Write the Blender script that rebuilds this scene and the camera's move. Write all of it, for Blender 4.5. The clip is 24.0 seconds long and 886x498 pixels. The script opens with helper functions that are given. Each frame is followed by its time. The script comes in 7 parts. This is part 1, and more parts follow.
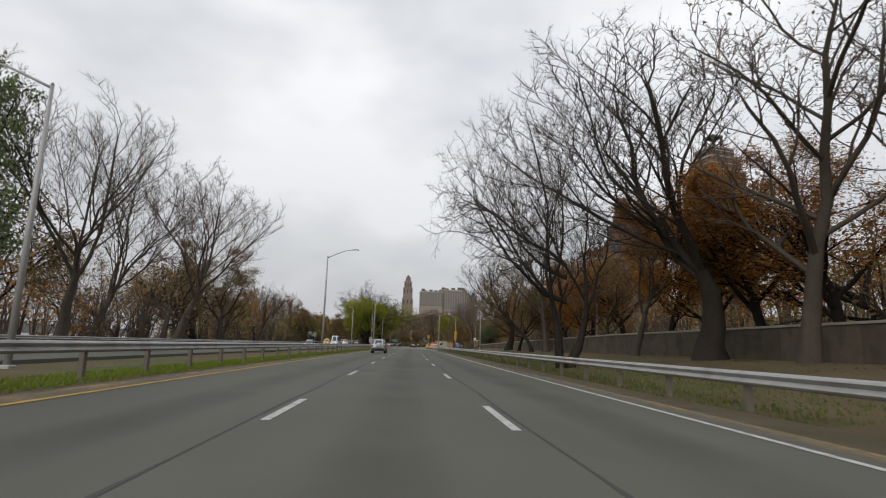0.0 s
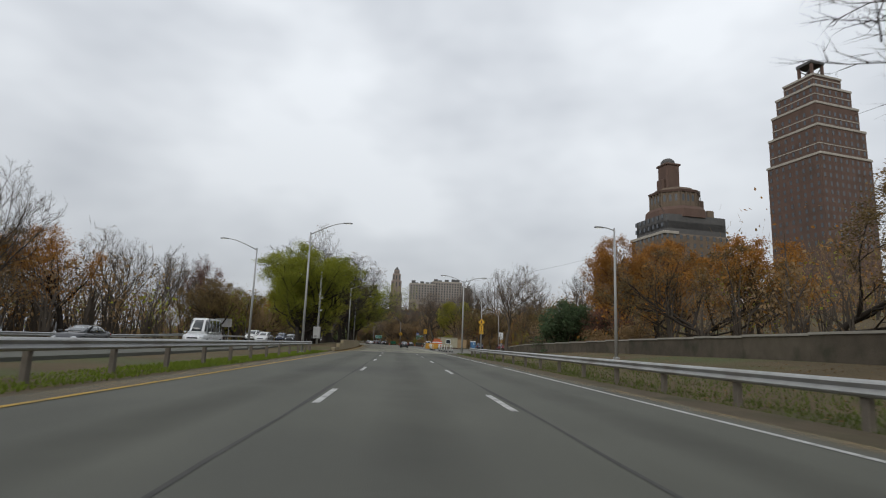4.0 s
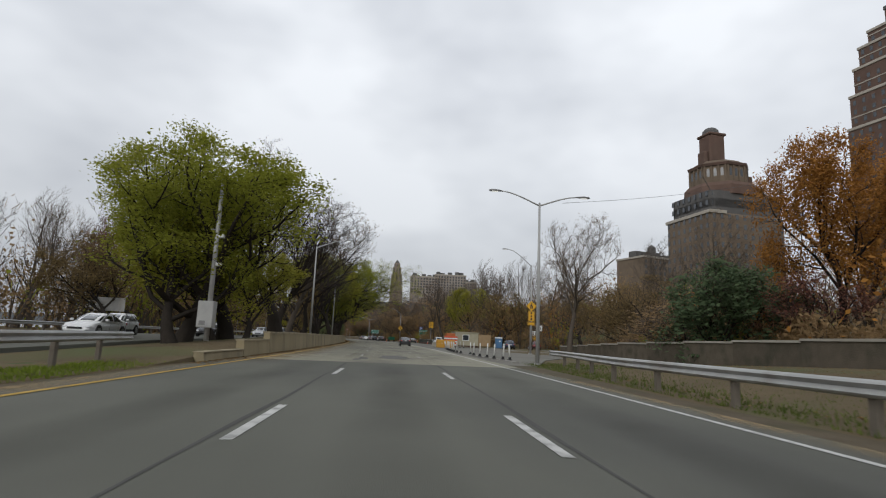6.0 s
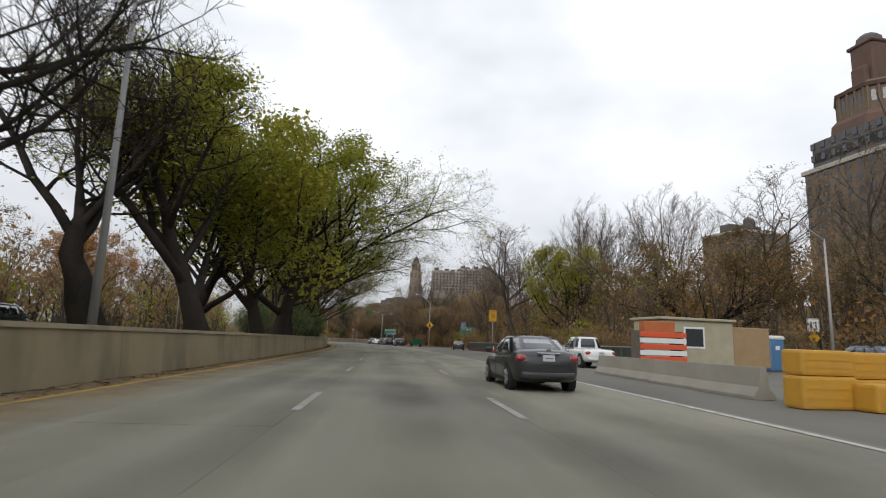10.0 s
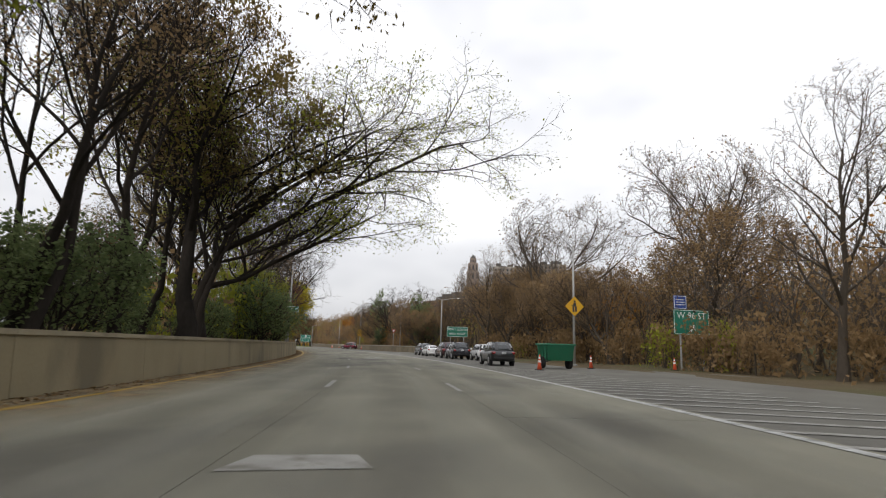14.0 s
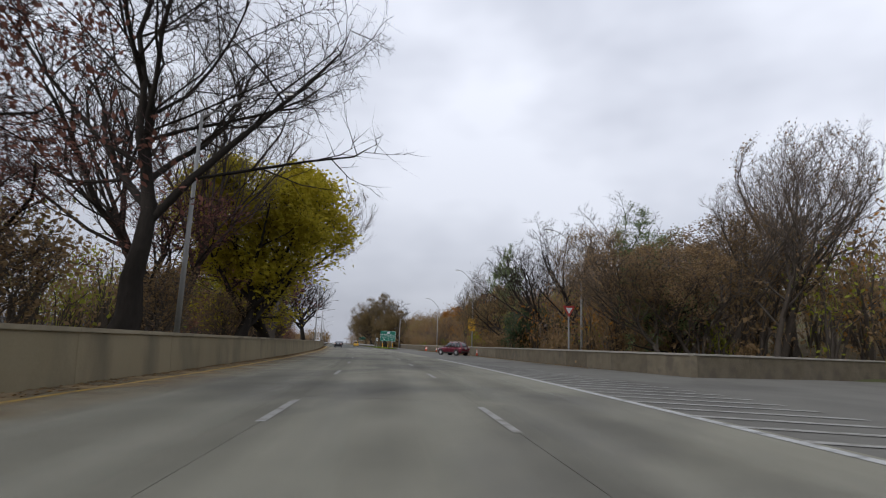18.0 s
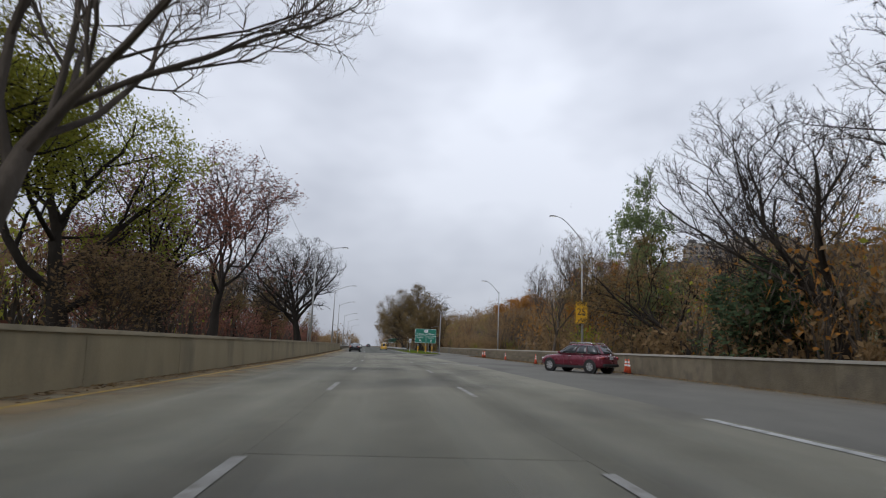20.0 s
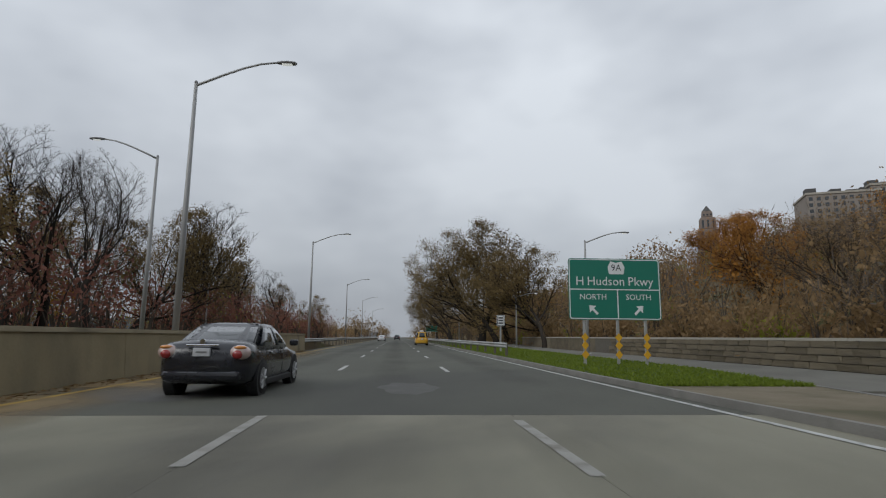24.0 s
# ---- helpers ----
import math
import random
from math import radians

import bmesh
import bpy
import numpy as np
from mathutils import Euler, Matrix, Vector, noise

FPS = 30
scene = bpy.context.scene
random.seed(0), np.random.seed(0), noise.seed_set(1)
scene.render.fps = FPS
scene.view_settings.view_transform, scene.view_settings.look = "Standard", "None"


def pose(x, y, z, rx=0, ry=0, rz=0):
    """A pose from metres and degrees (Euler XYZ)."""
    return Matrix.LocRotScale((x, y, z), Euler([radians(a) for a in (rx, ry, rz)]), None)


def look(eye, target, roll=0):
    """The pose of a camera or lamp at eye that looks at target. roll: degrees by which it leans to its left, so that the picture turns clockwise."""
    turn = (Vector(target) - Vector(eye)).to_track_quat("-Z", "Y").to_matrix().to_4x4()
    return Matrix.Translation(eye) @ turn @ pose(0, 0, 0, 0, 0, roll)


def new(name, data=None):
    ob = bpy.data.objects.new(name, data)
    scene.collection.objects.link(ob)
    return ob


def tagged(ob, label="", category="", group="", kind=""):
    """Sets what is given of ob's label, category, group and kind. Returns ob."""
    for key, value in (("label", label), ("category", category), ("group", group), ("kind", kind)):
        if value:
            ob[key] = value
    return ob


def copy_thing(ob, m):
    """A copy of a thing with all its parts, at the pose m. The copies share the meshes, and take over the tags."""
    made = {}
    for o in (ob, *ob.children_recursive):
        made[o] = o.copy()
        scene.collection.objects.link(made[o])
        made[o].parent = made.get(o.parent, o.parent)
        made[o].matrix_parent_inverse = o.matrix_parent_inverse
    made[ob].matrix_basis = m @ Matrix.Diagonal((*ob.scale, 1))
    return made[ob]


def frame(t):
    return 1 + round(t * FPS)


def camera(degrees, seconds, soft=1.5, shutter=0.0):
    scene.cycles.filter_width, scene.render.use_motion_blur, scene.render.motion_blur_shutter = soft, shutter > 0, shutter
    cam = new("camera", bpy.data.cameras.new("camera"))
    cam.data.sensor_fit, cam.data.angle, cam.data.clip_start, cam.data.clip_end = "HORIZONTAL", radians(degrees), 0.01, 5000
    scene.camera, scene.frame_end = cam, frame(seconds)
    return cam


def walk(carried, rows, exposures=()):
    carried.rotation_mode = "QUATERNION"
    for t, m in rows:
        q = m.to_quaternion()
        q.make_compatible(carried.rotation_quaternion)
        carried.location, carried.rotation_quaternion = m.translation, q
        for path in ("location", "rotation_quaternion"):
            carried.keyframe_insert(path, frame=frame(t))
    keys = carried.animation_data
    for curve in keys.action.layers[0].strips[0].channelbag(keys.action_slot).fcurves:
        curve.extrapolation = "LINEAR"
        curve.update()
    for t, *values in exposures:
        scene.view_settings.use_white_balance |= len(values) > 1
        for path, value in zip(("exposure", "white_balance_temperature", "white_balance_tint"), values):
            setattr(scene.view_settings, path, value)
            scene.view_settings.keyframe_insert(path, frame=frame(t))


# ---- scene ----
cam = camera(77.2, 24.0, 1.1, 0.1)
PATH = [
    (0, (0.0, 0.0, 1.2), (0.1306, 1.966, 1.5431), 1.83),
    (0.5, (-0.004, 10.828, 1.2), (0.1322, 12.7891, 1.5702), 2.05),
    (1, (-0.068, 21.685, 1.2), (0.069, 23.6468, 1.5623), 2.32),
    (1.5, (-0.19, 32.382, 1.2), (-0.0538, 34.3454, 1.558), 2.11),
    (2, (-0.194, 42.729, 1.2), (-0.0503, 44.6905, 1.5619), 2.25),
    (2.5, (-0.006, 53.049, 1.2), (0.1458, 55.0096, 1.5646), 2.16),
    (4.5, (1.09, 97.826, 1.2), (1.2679, 99.7897, 1.5325), 1.96),
    (5, (1.403, 108.433, 1.2), (1.5821, 110.3966, 1.5333), 1.68),
    (5.5, (1.427, 118.609, 1.2), (1.6052, 120.5731, 1.532), 1.75),
    (6, (1.648, 129.256, 1.2), (1.8174, 131.2219, 1.5245), 2.42),
    (6.5, (1.785, 139.719, 1.2), (1.9482, 141.6856, 1.5274), 2.21),
    (7, (1.992, 149.414, 1.2), (2.1431, 151.3793, 1.5358), 2.39),
    (7.5, (1.929, 159.313, 1.2), (2.0656, 161.2809, 1.5277), 2.09),
    (8, (1.676, 169.192, 1.2), (1.7971, 171.1599, 1.5352), 1.86),
    (8.5, (1.438, 179.163, 1.2), (1.5495, 181.1331, 1.5235), 1.20),
    (9, (1.116, 189.126, 1.2), (1.2282, 191.0963, 1.5226), 1.90),
    (9.5, (0.892, 199.084, 1.2), (0.9999, 201.0548, 1.5255), 1.77),
    (11.5, (-0.886, 240.433, 1.2), (-0.7974, 242.4011, 1.5418), 2.76),
    (12, (-1.204, 250.751, 1.2), (-1.138, 252.7215, 1.5385), 2.56),
    (12.5, (-1.804, 260.914, 1.2), (-1.7811, 262.887, 1.5281), 2.47),
    (13, (-2.549, 271.172, 1.2), (-2.5655, 273.1418, 1.5433), 1.67),
    (13.5, (-3.437, 281.602, 1.2), (-3.4875, 283.5678, 1.5627), 1.66),
    (14, (-4.348, 291.793, 1.2), (-4.4327, 293.7604, 1.5495), 1.64),
    (14.5, (-5.467, 301.455, 1.2), (-5.5821, 303.4244, 1.5318), 1.54),
    (15, (-6.903, 311.72, 1.2), (-7.0578, 313.6848, 1.5424), 0.73),
    (15.5, (-8.66, 322.04, 1.2), (-8.8616, 324.0011, 1.5353), 1.16),
    (16, (-10.701, 332.273, 1.2), (-10.9452, 334.2293, 1.5366), 1.30),
    (16.5, (-12.751, 342.271, 1.2), (-13.0462, 344.2188, 1.5446), 1.32),
    (17, (-15.151, 352.174, 1.2), (-15.5051, 354.1149, 1.5257), 1.51),
    (17.5, (-17.917, 362.128, 1.2), (-18.32, 364.0558, 1.5508), 1.91),
    (18, (-20.871, 372.148, 1.2), (-21.316, 374.0672, 1.545), 2.14),
    (18.5, (-24.179, 382.178, 1.2), (-24.6522, 384.0915, 1.5379), 1.66),
    (20.5, (-39.269, 422.543, 1.2), (-39.8484, 424.4238, 1.5538), 2.48),
    (21, (-43.138, 432.591, 1.2), (-43.7423, 434.4644, 1.553), 2.24),
    (21.5, (-46.892, 442.278, 1.2), (-47.5147, 444.1462, 1.5467), 1.53),
    (22, (-50.845, 451.848, 1.2), (-51.4856, 453.7082, 1.5585), 1.09),
    (22.5, (-54.665, 461.162, 1.2), (-55.3205, 463.0207, 1.5388), 0.83),
    (23, (-58.558, 470.396, 1.2), (-59.2146, 472.2503, 1.5599), 0.76),
    (23.5, (-62.733, 479.709, 1.2), (-63.3899, 481.5701, 1.5265), 0.73),
    (24, (-66.781, 488.699, 1.2), (-67.4344, 490.5632, 1.5128), 0.59),
]
walk(cam, [(t, look(eye, target, roll)) for t, eye, target, roll in PATH],
     exposures=[(0, -0.2, 6600, 10), (5, -0.32, 6350, 8), (7.0, -0.12, 6450, 10), (9.5, 0.0, 6450, 10), (11.5, 0.24, 6700, 11), (14.0, 0.18, 6650, 11), (15.0, 0.0, 6300, 11), (16.0, 0.0, 6220, 12), (17.0, -0.16, 6150, 13), (18.0, -0.24, 6130, 13), (21.0, -0.35, 6060, 10), (22.0, -0.52, 6200, 8), (24.0, -0.54, 6200, 8)])

# ---- sky and light: an overcast November day ----
SUN_EL, SUN_ROT = radians(38), radians(215)
world = bpy.data.worlds.new("overcast_sky")
world.use_nodes = True
scene.world = world
wn, wl = world.node_tree.nodes, world.node_tree.links
back = wn["Background"]
sky = wn.new("ShaderNodeTexSky")
sky.sky_type, sky.sun_disc = "NISHITA", False
sky.sun_elevation, sky.sun_rotation = SUN_EL, SUN_ROT
sky.air_density, sky.dust_density = 1.0, 4.0
coord = wn.new("ShaderNodeTexCoord")
mapping = wn.new("ShaderNodeMapping")
mapping.inputs["Scale"].default_value = (1.0, 1.0, 1.9)
clouds = wn.new("ShaderNodeTexNoise")
clouds.inputs["Scale"].default_value, clouds.inputs["Detail"].default_value = 1.7, 4.0
clouds.inputs["Roughness"].default_value = 0.52
ramp = wn.new("ShaderNodeValToRGB")
ramp.color_ramp.elements[0].position, ramp.color_ramp.elements[1].position = 0.33, 0.68
ramp.color_ramp.elements[0].color = (6.0, 6.24, 6.8, 1)
ramp.color_ramp.elements[1].color = (11.6, 11.8, 12.15, 1)
veil = wn.new("ShaderNodeMix")
veil.data_type = "RGBA"
veil.inputs["Factor"].default_value = 0.86
wl.new(coord.outputs["Generated"], mapping.inputs["Vector"])
wl.new(mapping.outputs["Vector"], clouds.inputs["Vector"])
wl.new(clouds.outputs["Fac"], ramp.inputs["Fac"])
wl.new(sky.outputs["Color"], veil.inputs["A"])
wl.new(ramp.outputs["Color"], veil.inputs["B"])
rise = wn.new("ShaderNodeSeparateXYZ")
dim = wn.new("ShaderNodeMapRange")   # an overcast sky is dimmer towards the horizon
dim.interpolation_type = "SMOOTHSTEP"
dim.inputs["From Min"].default_value, dim.inputs["From Max"].default_value = -0.05, 0.62
dim.inputs["To Min"].default_value, dim.inputs["To Max"].default_value = 0.74, 1.06
shade = wn.new("ShaderNodeVectorMath")
shade.operation = "SCALE"
wl.new(coord.outputs["Generated"], rise.inputs["Vector"])
wl.new(rise.outputs["Z"], dim.inputs["Value"])
wl.new(veil.outputs["Result"], shade.inputs[0])
wl.new(dim.outputs["Result"], shade.inputs["Scale"])
wl.new(shade.outputs["Vector"], back.inputs["Color"])
back.inputs["Strength"].default_value = 0.105
sun = bpy.data.lights.new("sun", "SUN")
sun.energy, sun.angle, sun.color = 1.35, radians(40), (1.0, 0.97, 0.92)
sun_ob = new("sun", sun)
sun_ob.matrix_world = look((-60, -40, 70), (0, 60, 0))

# ---- materials ----
def nodes_of(name):
    m = bpy.data.materials.new(name)
    m.use_nodes = True
    return m, m.node_tree.nodes, m.node_tree.links, m.node_tree.nodes["Principled BSDF"]


def surface(name, dark, light, scale=4.0, rough=0.8, bump=0.2, fine=60.0, metal=0.0, spread=0.0, island=0.0,
            stain=None, stain_scale=0.3, stain_amount=0.5, stretch=(1, 1, 1), gloss=0.22, depth=0.02):
    """A surface with two scales of variation, stains, fine relief and, by choice, a shift from piece to piece."""
    m, n, l, b = nodes_of(name)
    tc = n.new("ShaderNodeTexCoord")
    mp = n.new("ShaderNodeMapping")
    mp.inputs["Scale"].default_value = stretch
    l.new(tc.outputs["Object"], mp.inputs["Vector"])
    big = n.new("ShaderNodeTexNoise")
    big.inputs["Scale"].default_value, big.inputs["Detail"].default_value = scale, 6.0
    small = n.new("ShaderNodeTexNoise")
    small.inputs["Scale"].default_value, small.inputs["Detail"].default_value = fine, 3.0
    for t in (big, small):
        l.new(mp.outputs["Vector"], t.inputs["Vector"])
    add = n.new("ShaderNodeMath")
    add.operation = "MULTIPLY_ADD"
    add.inputs[1].default_value, add.inputs[2].default_value = 0.45, 0.28
    l.new(small.outputs["Fac"], add.inputs[0])
    avg = n.new("ShaderNodeMath")
    avg.operation = "MULTIPLY"
    l.new(add.outputs[0], avg.inputs[0])
    dbl = n.new("ShaderNodeMath")
    dbl.operation = "MULTIPLY"
    dbl.inputs[1].default_value = 2.0
    l.new(big.outputs["Fac"], dbl.inputs[0])
    l.new(dbl.outputs[0], avg.inputs[1])
    fac = avg.outputs[0]
    if spread or island:
        info = n.new("ShaderNodeObjectInfo") if spread else n.new("ShaderNodeNewGeometry")
        sh = n.new("ShaderNodeMath")
        sh.operation = "MULTIPLY_ADD"
        sh.inputs[1].default_value = spread or island
        l.new(info.outputs["Random" if spread else "Random Per Island"], sh.inputs[0])
        l.new(fac, sh.inputs[2])
        lo = n.new("ShaderNodeMath")
        lo.operation = "SUBTRACT"
        lo.inputs[1].default_value = (spread or island) * 0.5
        l.new(sh.outputs[0], lo.inputs[0])
        fac = lo.outputs[0]
    mix = n.new("ShaderNodeMix")
    mix.data_type, mix.clamp_factor = "RGBA", True
    mix.inputs["A"].default_value, mix.inputs["B"].default_value = (*dark, 1), (*light, 1)
    l.new(fac, mix.inputs["Factor"])
    out = mix.outputs["Result"]
    if stain:
        st = n.new("ShaderNodeTexNoise")
        st.inputs["Scale"].default_value, st.inputs["Detail"].default_value = stain_scale, 7.0
        l.new(mp.outputs["Vector"], st.inputs["Vector"])
        cut = n.new("ShaderNodeMapRange")
        cut.inputs["From Min"].default_value, cut.inputs["From Max"].default_value = 0.5, 0.68
        cut.inputs["To Max"].default_value = stain_amount
        l.new(st.outputs["Fac"], cut.inputs["Value"])
        over = n.new("ShaderNodeMix")
        over.data_type = "RGBA"
        over.inputs["B"].default_value = (*stain, 1)
        l.new(cut.outputs["Result"], over.inputs["Factor"])
        l.new(out, over.inputs["A"])
        out = over.outputs["Result"]
    l.new(out, b.inputs["Base Color"])
    b.inputs["Roughness"].default_value, b.inputs["Metallic"].default_value = rough, metal
    if gloss is not None:
        b.inputs["Specular IOR Level"].default_value = gloss
    if bump:
        bp = n.new("ShaderNodeBump")
        bp.inputs["Strength"].default_value, bp.inputs["Distance"].default_value = bump, depth
        l.new(small.outputs["Fac"], bp.inputs["Height"])
        l.new(bp.outputs["Normal"], b.inputs["Normal"])
    return m


def leafy(name, dark, light, through_light=0.25):
    """Leaves: each one its own tint, some light through them."""
    m, n, l, b = nodes_of(name)
    geo = n.new("ShaderNodeNewGeometry")
    inf = n.new("ShaderNodeObjectInfo")
    mul = n.new("ShaderNodeMath")
    mul.operation, mul.inputs[1].default_value = "MULTIPLY_ADD", 0.75
    sm = n.new("ShaderNodeMath")
    sm.operation, sm.inputs[1].default_value = "MULTIPLY", 0.25
    l.new(inf.outputs["Random"], sm.inputs[0])
    l.new(geo.outputs["Random Per Island"], mul.inputs[0])
    l.new(sm.outputs[0], mul.inputs[2])
    mix = n.new("ShaderNodeMix")
    mix.data_type = "RGBA"
    mix.inputs["A"].default_value, mix.inputs["B"].default_value = (*dark, 1), (*light, 1)
    l.new(mul.outputs[0], mix.inputs["Factor"])
    l.new(mix.outputs["Result"], b.inputs["Base Color"])
    b.inputs["Roughness"].default_value = 0.75
    b.inputs["Specular IOR Level"].default_value = 0.08
    tr = n.new("ShaderNodeBsdfTranslucent")
    l.new(mix.outputs["Result"], tr.inputs["Color"])
    ms = n.new("ShaderNodeMixShader")
    ms.inputs["Fac"].default_value = through_light
    l.new(b.outputs[0], ms.inputs[1])
    l.new(tr.outputs[0], ms.inputs[2])
    l.new(ms.outputs[0], n["Material Output"].inputs["Surface"])
    return m


def paint(name, colour, rough=0.3, coat=0.6, metal=0.0, dirt=0.12):
    m, n, l, b = nodes_of(name)
    tc = n.new("ShaderNodeTexCoord")
    no = n.new("ShaderNodeTexNoise")
    no.inputs["Scale"].default_value, no.inputs["Detail"].default_value = 3.0, 6.0
    l.new(tc.outputs["Object"], no.inputs["Vector"])
    mix = n.new("ShaderNodeMix")
    mix.data_type = "RGBA"
    mix.inputs["A"].default_value = (*colour, 1)
    mix.inputs["B"].default_value = (*[c * (1 - dirt) + 0.12 * dirt for c in colour], 1)
    l.new(no.outputs["Fac"], mix.inputs["Factor"])
    l.new(mix.outputs["Result"], b.inputs["Base Color"])
    rr = n.new("ShaderNodeMapRange")
    rr.inputs["To Min"].default_value, rr.inputs["To Max"].default_value = rough * 0.7, rough * 1.4
    l.new(no.outputs["Fac"], rr.inputs["Value"])
    l.new(rr.outputs["Result"], b.inputs["Roughness"])
    b.inputs["Metallic"].default_value, b.inputs["Coat Weight"].default_value = metal, coat
    b.inputs["Coat Roughness"].default_value = 0.12
    return m


def glow(name, colour, power):
    m, n, l, b = nodes_of(name)
    b.inputs["Base Color"].default_value = (*colour, 1)
    b.inputs["Emission Color"].default_value, b.inputs["Emission Strength"].default_value = (*colour, 1), power
    return m


M = {}
M["asphalt"] = surface("asphalt", (0.083, 0.084, 0.07), (0.13, 0.131, 0.11), 0.5, 0.85, 0.5, 90, stain=(0.05, 0.05, 0.05), stain_scale=0.12, stain_amount=0.5, stretch=(1, 0.35, 1), depth=0.01)
M["concrete_road"] = surface("road_concrete", (0.185, 0.176, 0.134), (0.285, 0.274, 0.214), 0.7, 0.85, 0.4, 80, spread=0.35, stain=(0.075, 0.072, 0.068), stain_scale=0.22, stain_amount=0.6, stretch=(1, 0.5, 1), depth=0.008)
M["joint"] = surface("joint_tar", (0.03, 0.03, 0.03), (0.05, 0.05, 0.048), 3, 0.8, 0.2, 50)
M["seam"] = surface("old_tar_seam", (0.045, 0.045, 0.042), (0.085, 0.085, 0.078), 1.2, 0.85, 0.2, 50)
M["white_line"] = surface("worn_white_paint", (0.3, 0.3, 0.28), (0.62, 0.62, 0.6), 2.5, 0.7, 0.2, 40, stain=(0.16, 0.16, 0.15), stain_scale=3.0, stain_amount=0.75)
M["faint_line"] = surface("faded_white_paint", (0.23, 0.225, 0.2), (0.43, 0.42, 0.39), 2.5, 0.75, 0.2, 40, stain=(0.19, 0.18, 0.15), stain_scale=2.4, stain_amount=0.95)
M["yellow_line"] = surface("worn_yellow_paint", (0.3, 0.19, 0.04), (0.52, 0.34, 0.06), 2.5, 0.7, 0.2, 40, stain=(0.16, 0.13, 0.08), stain_scale=2.0, stain_amount=0.7)
M["ground"] = surface("ground_litter", (0.07, 0.055, 0.03), (0.145, 0.108, 0.06), 0.35, 0.95, 0.8, 12, stain=(0.075, 0.1, 0.035), stain_scale=0.12, stain_amount=0.7, depth=0.08)
M["verge"] = surface("dirt_shoulder", (0.14, 0.118, 0.08), (0.24, 0.205, 0.148), 1.2, 0.95, 0.6, 25, stain=(0.06, 0.062, 0.03), stain_scale=0.5, stain_amount=0.6, depth=0.03)
M["lawn"] = surface("lawn_soil", (0.04, 0.06, 0.018), (0.075, 0.105, 0.03), 1.0, 0.95, 0.6, 25)
M["grass"] = leafy("grass_blades", (0.05, 0.08, 0.018), (0.15, 0.17, 0.05), 0.3)
M["green_grass"] = leafy("green_grass_blades", (0.09, 0.13, 0.014), (0.21, 0.27, 0.04), 0.3)
M["wall_concrete"] = surface("wall_concrete", (0.21, 0.176, 0.106), (0.32, 0.271, 0.174), 0.8, 0.9, 0.5, 30, spread=0.3, stain=(0.14, 0.12, 0.082), stain_scale=0.5, stain_amount=0.75, stretch=(1, 1, 0.4), depth=0.02)
# worn concrete, with the highlight along the wall's top put into a lighter colour
M["cap_left"] = surface("worn_highlit_cap", (0.24, 0.205, 0.135), (0.36, 0.31, 0.215), 1.0, 0.88, 0.5, 30, spread=0.3, stain=(0.15, 0.13, 0.09), stain_scale=0.6, stain_amount=0.7)
M["cap_concrete"] = surface("cap_concrete", (0.24, 0.225, 0.19), (0.38, 0.36, 0.31), 1.0, 0.85, 0.4, 40, spread=0.2)
M["stone"] = surface("wall_stone", (0.1, 0.085, 0.058), (0.205, 0.175, 0.125), 1.4, 0.9, 0.8, 18, spread=0.6, stain=(0.09, 0.08, 0.065), stain_scale=1.1, stain_amount=0.6, depth=0.03)
M["park_stone"] = surface("dark_wall_stone", (0.06, 0.05, 0.038), (0.13, 0.11, 0.082), 1.4, 0.9, 0.8, 18, spread=0.5, stain=(0.045, 0.045, 0.03), stain_scale=0.8, stain_amount=0.7, depth=0.03)
M["dirt"] = surface("brown_dirt", (0.06, 0.048, 0.03), (0.125, 0.1, 0.066), 1.2, 0.95, 0.6, 25, stain=(0.05, 0.055, 0.025), stain_scale=0.5, stain_amount=0.6, depth=0.03)
M["mortar"] = surface("mortar", (0.1, 0.09, 0.075), (0.15, 0.14, 0.12), 4, 0.95, 0.5, 40)
M["kerb"] = surface("kerb_stone", (0.16, 0.155, 0.14), (0.3, 0.29, 0.27), 2.0, 0.85, 0.4, 40, stain=(0.1, 0.095, 0.085), stain_scale=1.0)
M["galvanised"] = surface("galvanised_steel", (0.28, 0.285, 0.28), (0.46, 0.46, 0.45), 1.5, 0.55, 0.1, 30, metal=0.35, stain=(0.2, 0.17, 0.13), stain_scale=0.6, stain_amount=0.5)
M["weathered_post"] = surface("weathered_post", (0.1, 0.085, 0.07), (0.18, 0.16, 0.13), 3, 0.85, 0.4, 30)
M["lamp_steel"] = surface("lamp_steel", (0.27, 0.27, 0.265), (0.42, 0.42, 0.41), 1.2, 0.5, 0.05, 20, metal=0.25, stretch=(1, 1, 0.2))
M["lamp_head"] = surface("lamp_head_grey", (0.16, 0.16, 0.16), (0.24, 0.24, 0.24), 3, 0.5, 0.05, 30)
M["lamp_lens"] = glow("lamp_lens", (0.95, 0.95, 0.9), 0.6)
M["bark"] = surface("bark_grey_brown", (0.018, 0.016, 0.014), (0.052, 0.044, 0.037), 2.5, 0.95, 1.0, 14, spread=0.5, stretch=(1, 1, 0.25), depth=0.05, gloss=0.06)
M["bark_pale"] = surface("bark_pale_brown", (0.05, 0.042, 0.034), (0.12, 0.102, 0.084), 2.0, 0.95, 0.8, 12, spread=0.5, stretch=(1, 1, 0.25), depth=0.04, gloss=0.06)
M["twig"] = surface("twig_bark", (0.03, 0.025, 0.022), (0.075, 0.062, 0.053), 3.0, 0.95, 0, 20, spread=0.5, gloss=0.06)
M["twig_pale"] = surface("twig_bark_pale", (0.075, 0.061, 0.05), (0.155, 0.128, 0.105), 3.0, 0.95, 0, 20, spread=0.5, gloss=0.06)
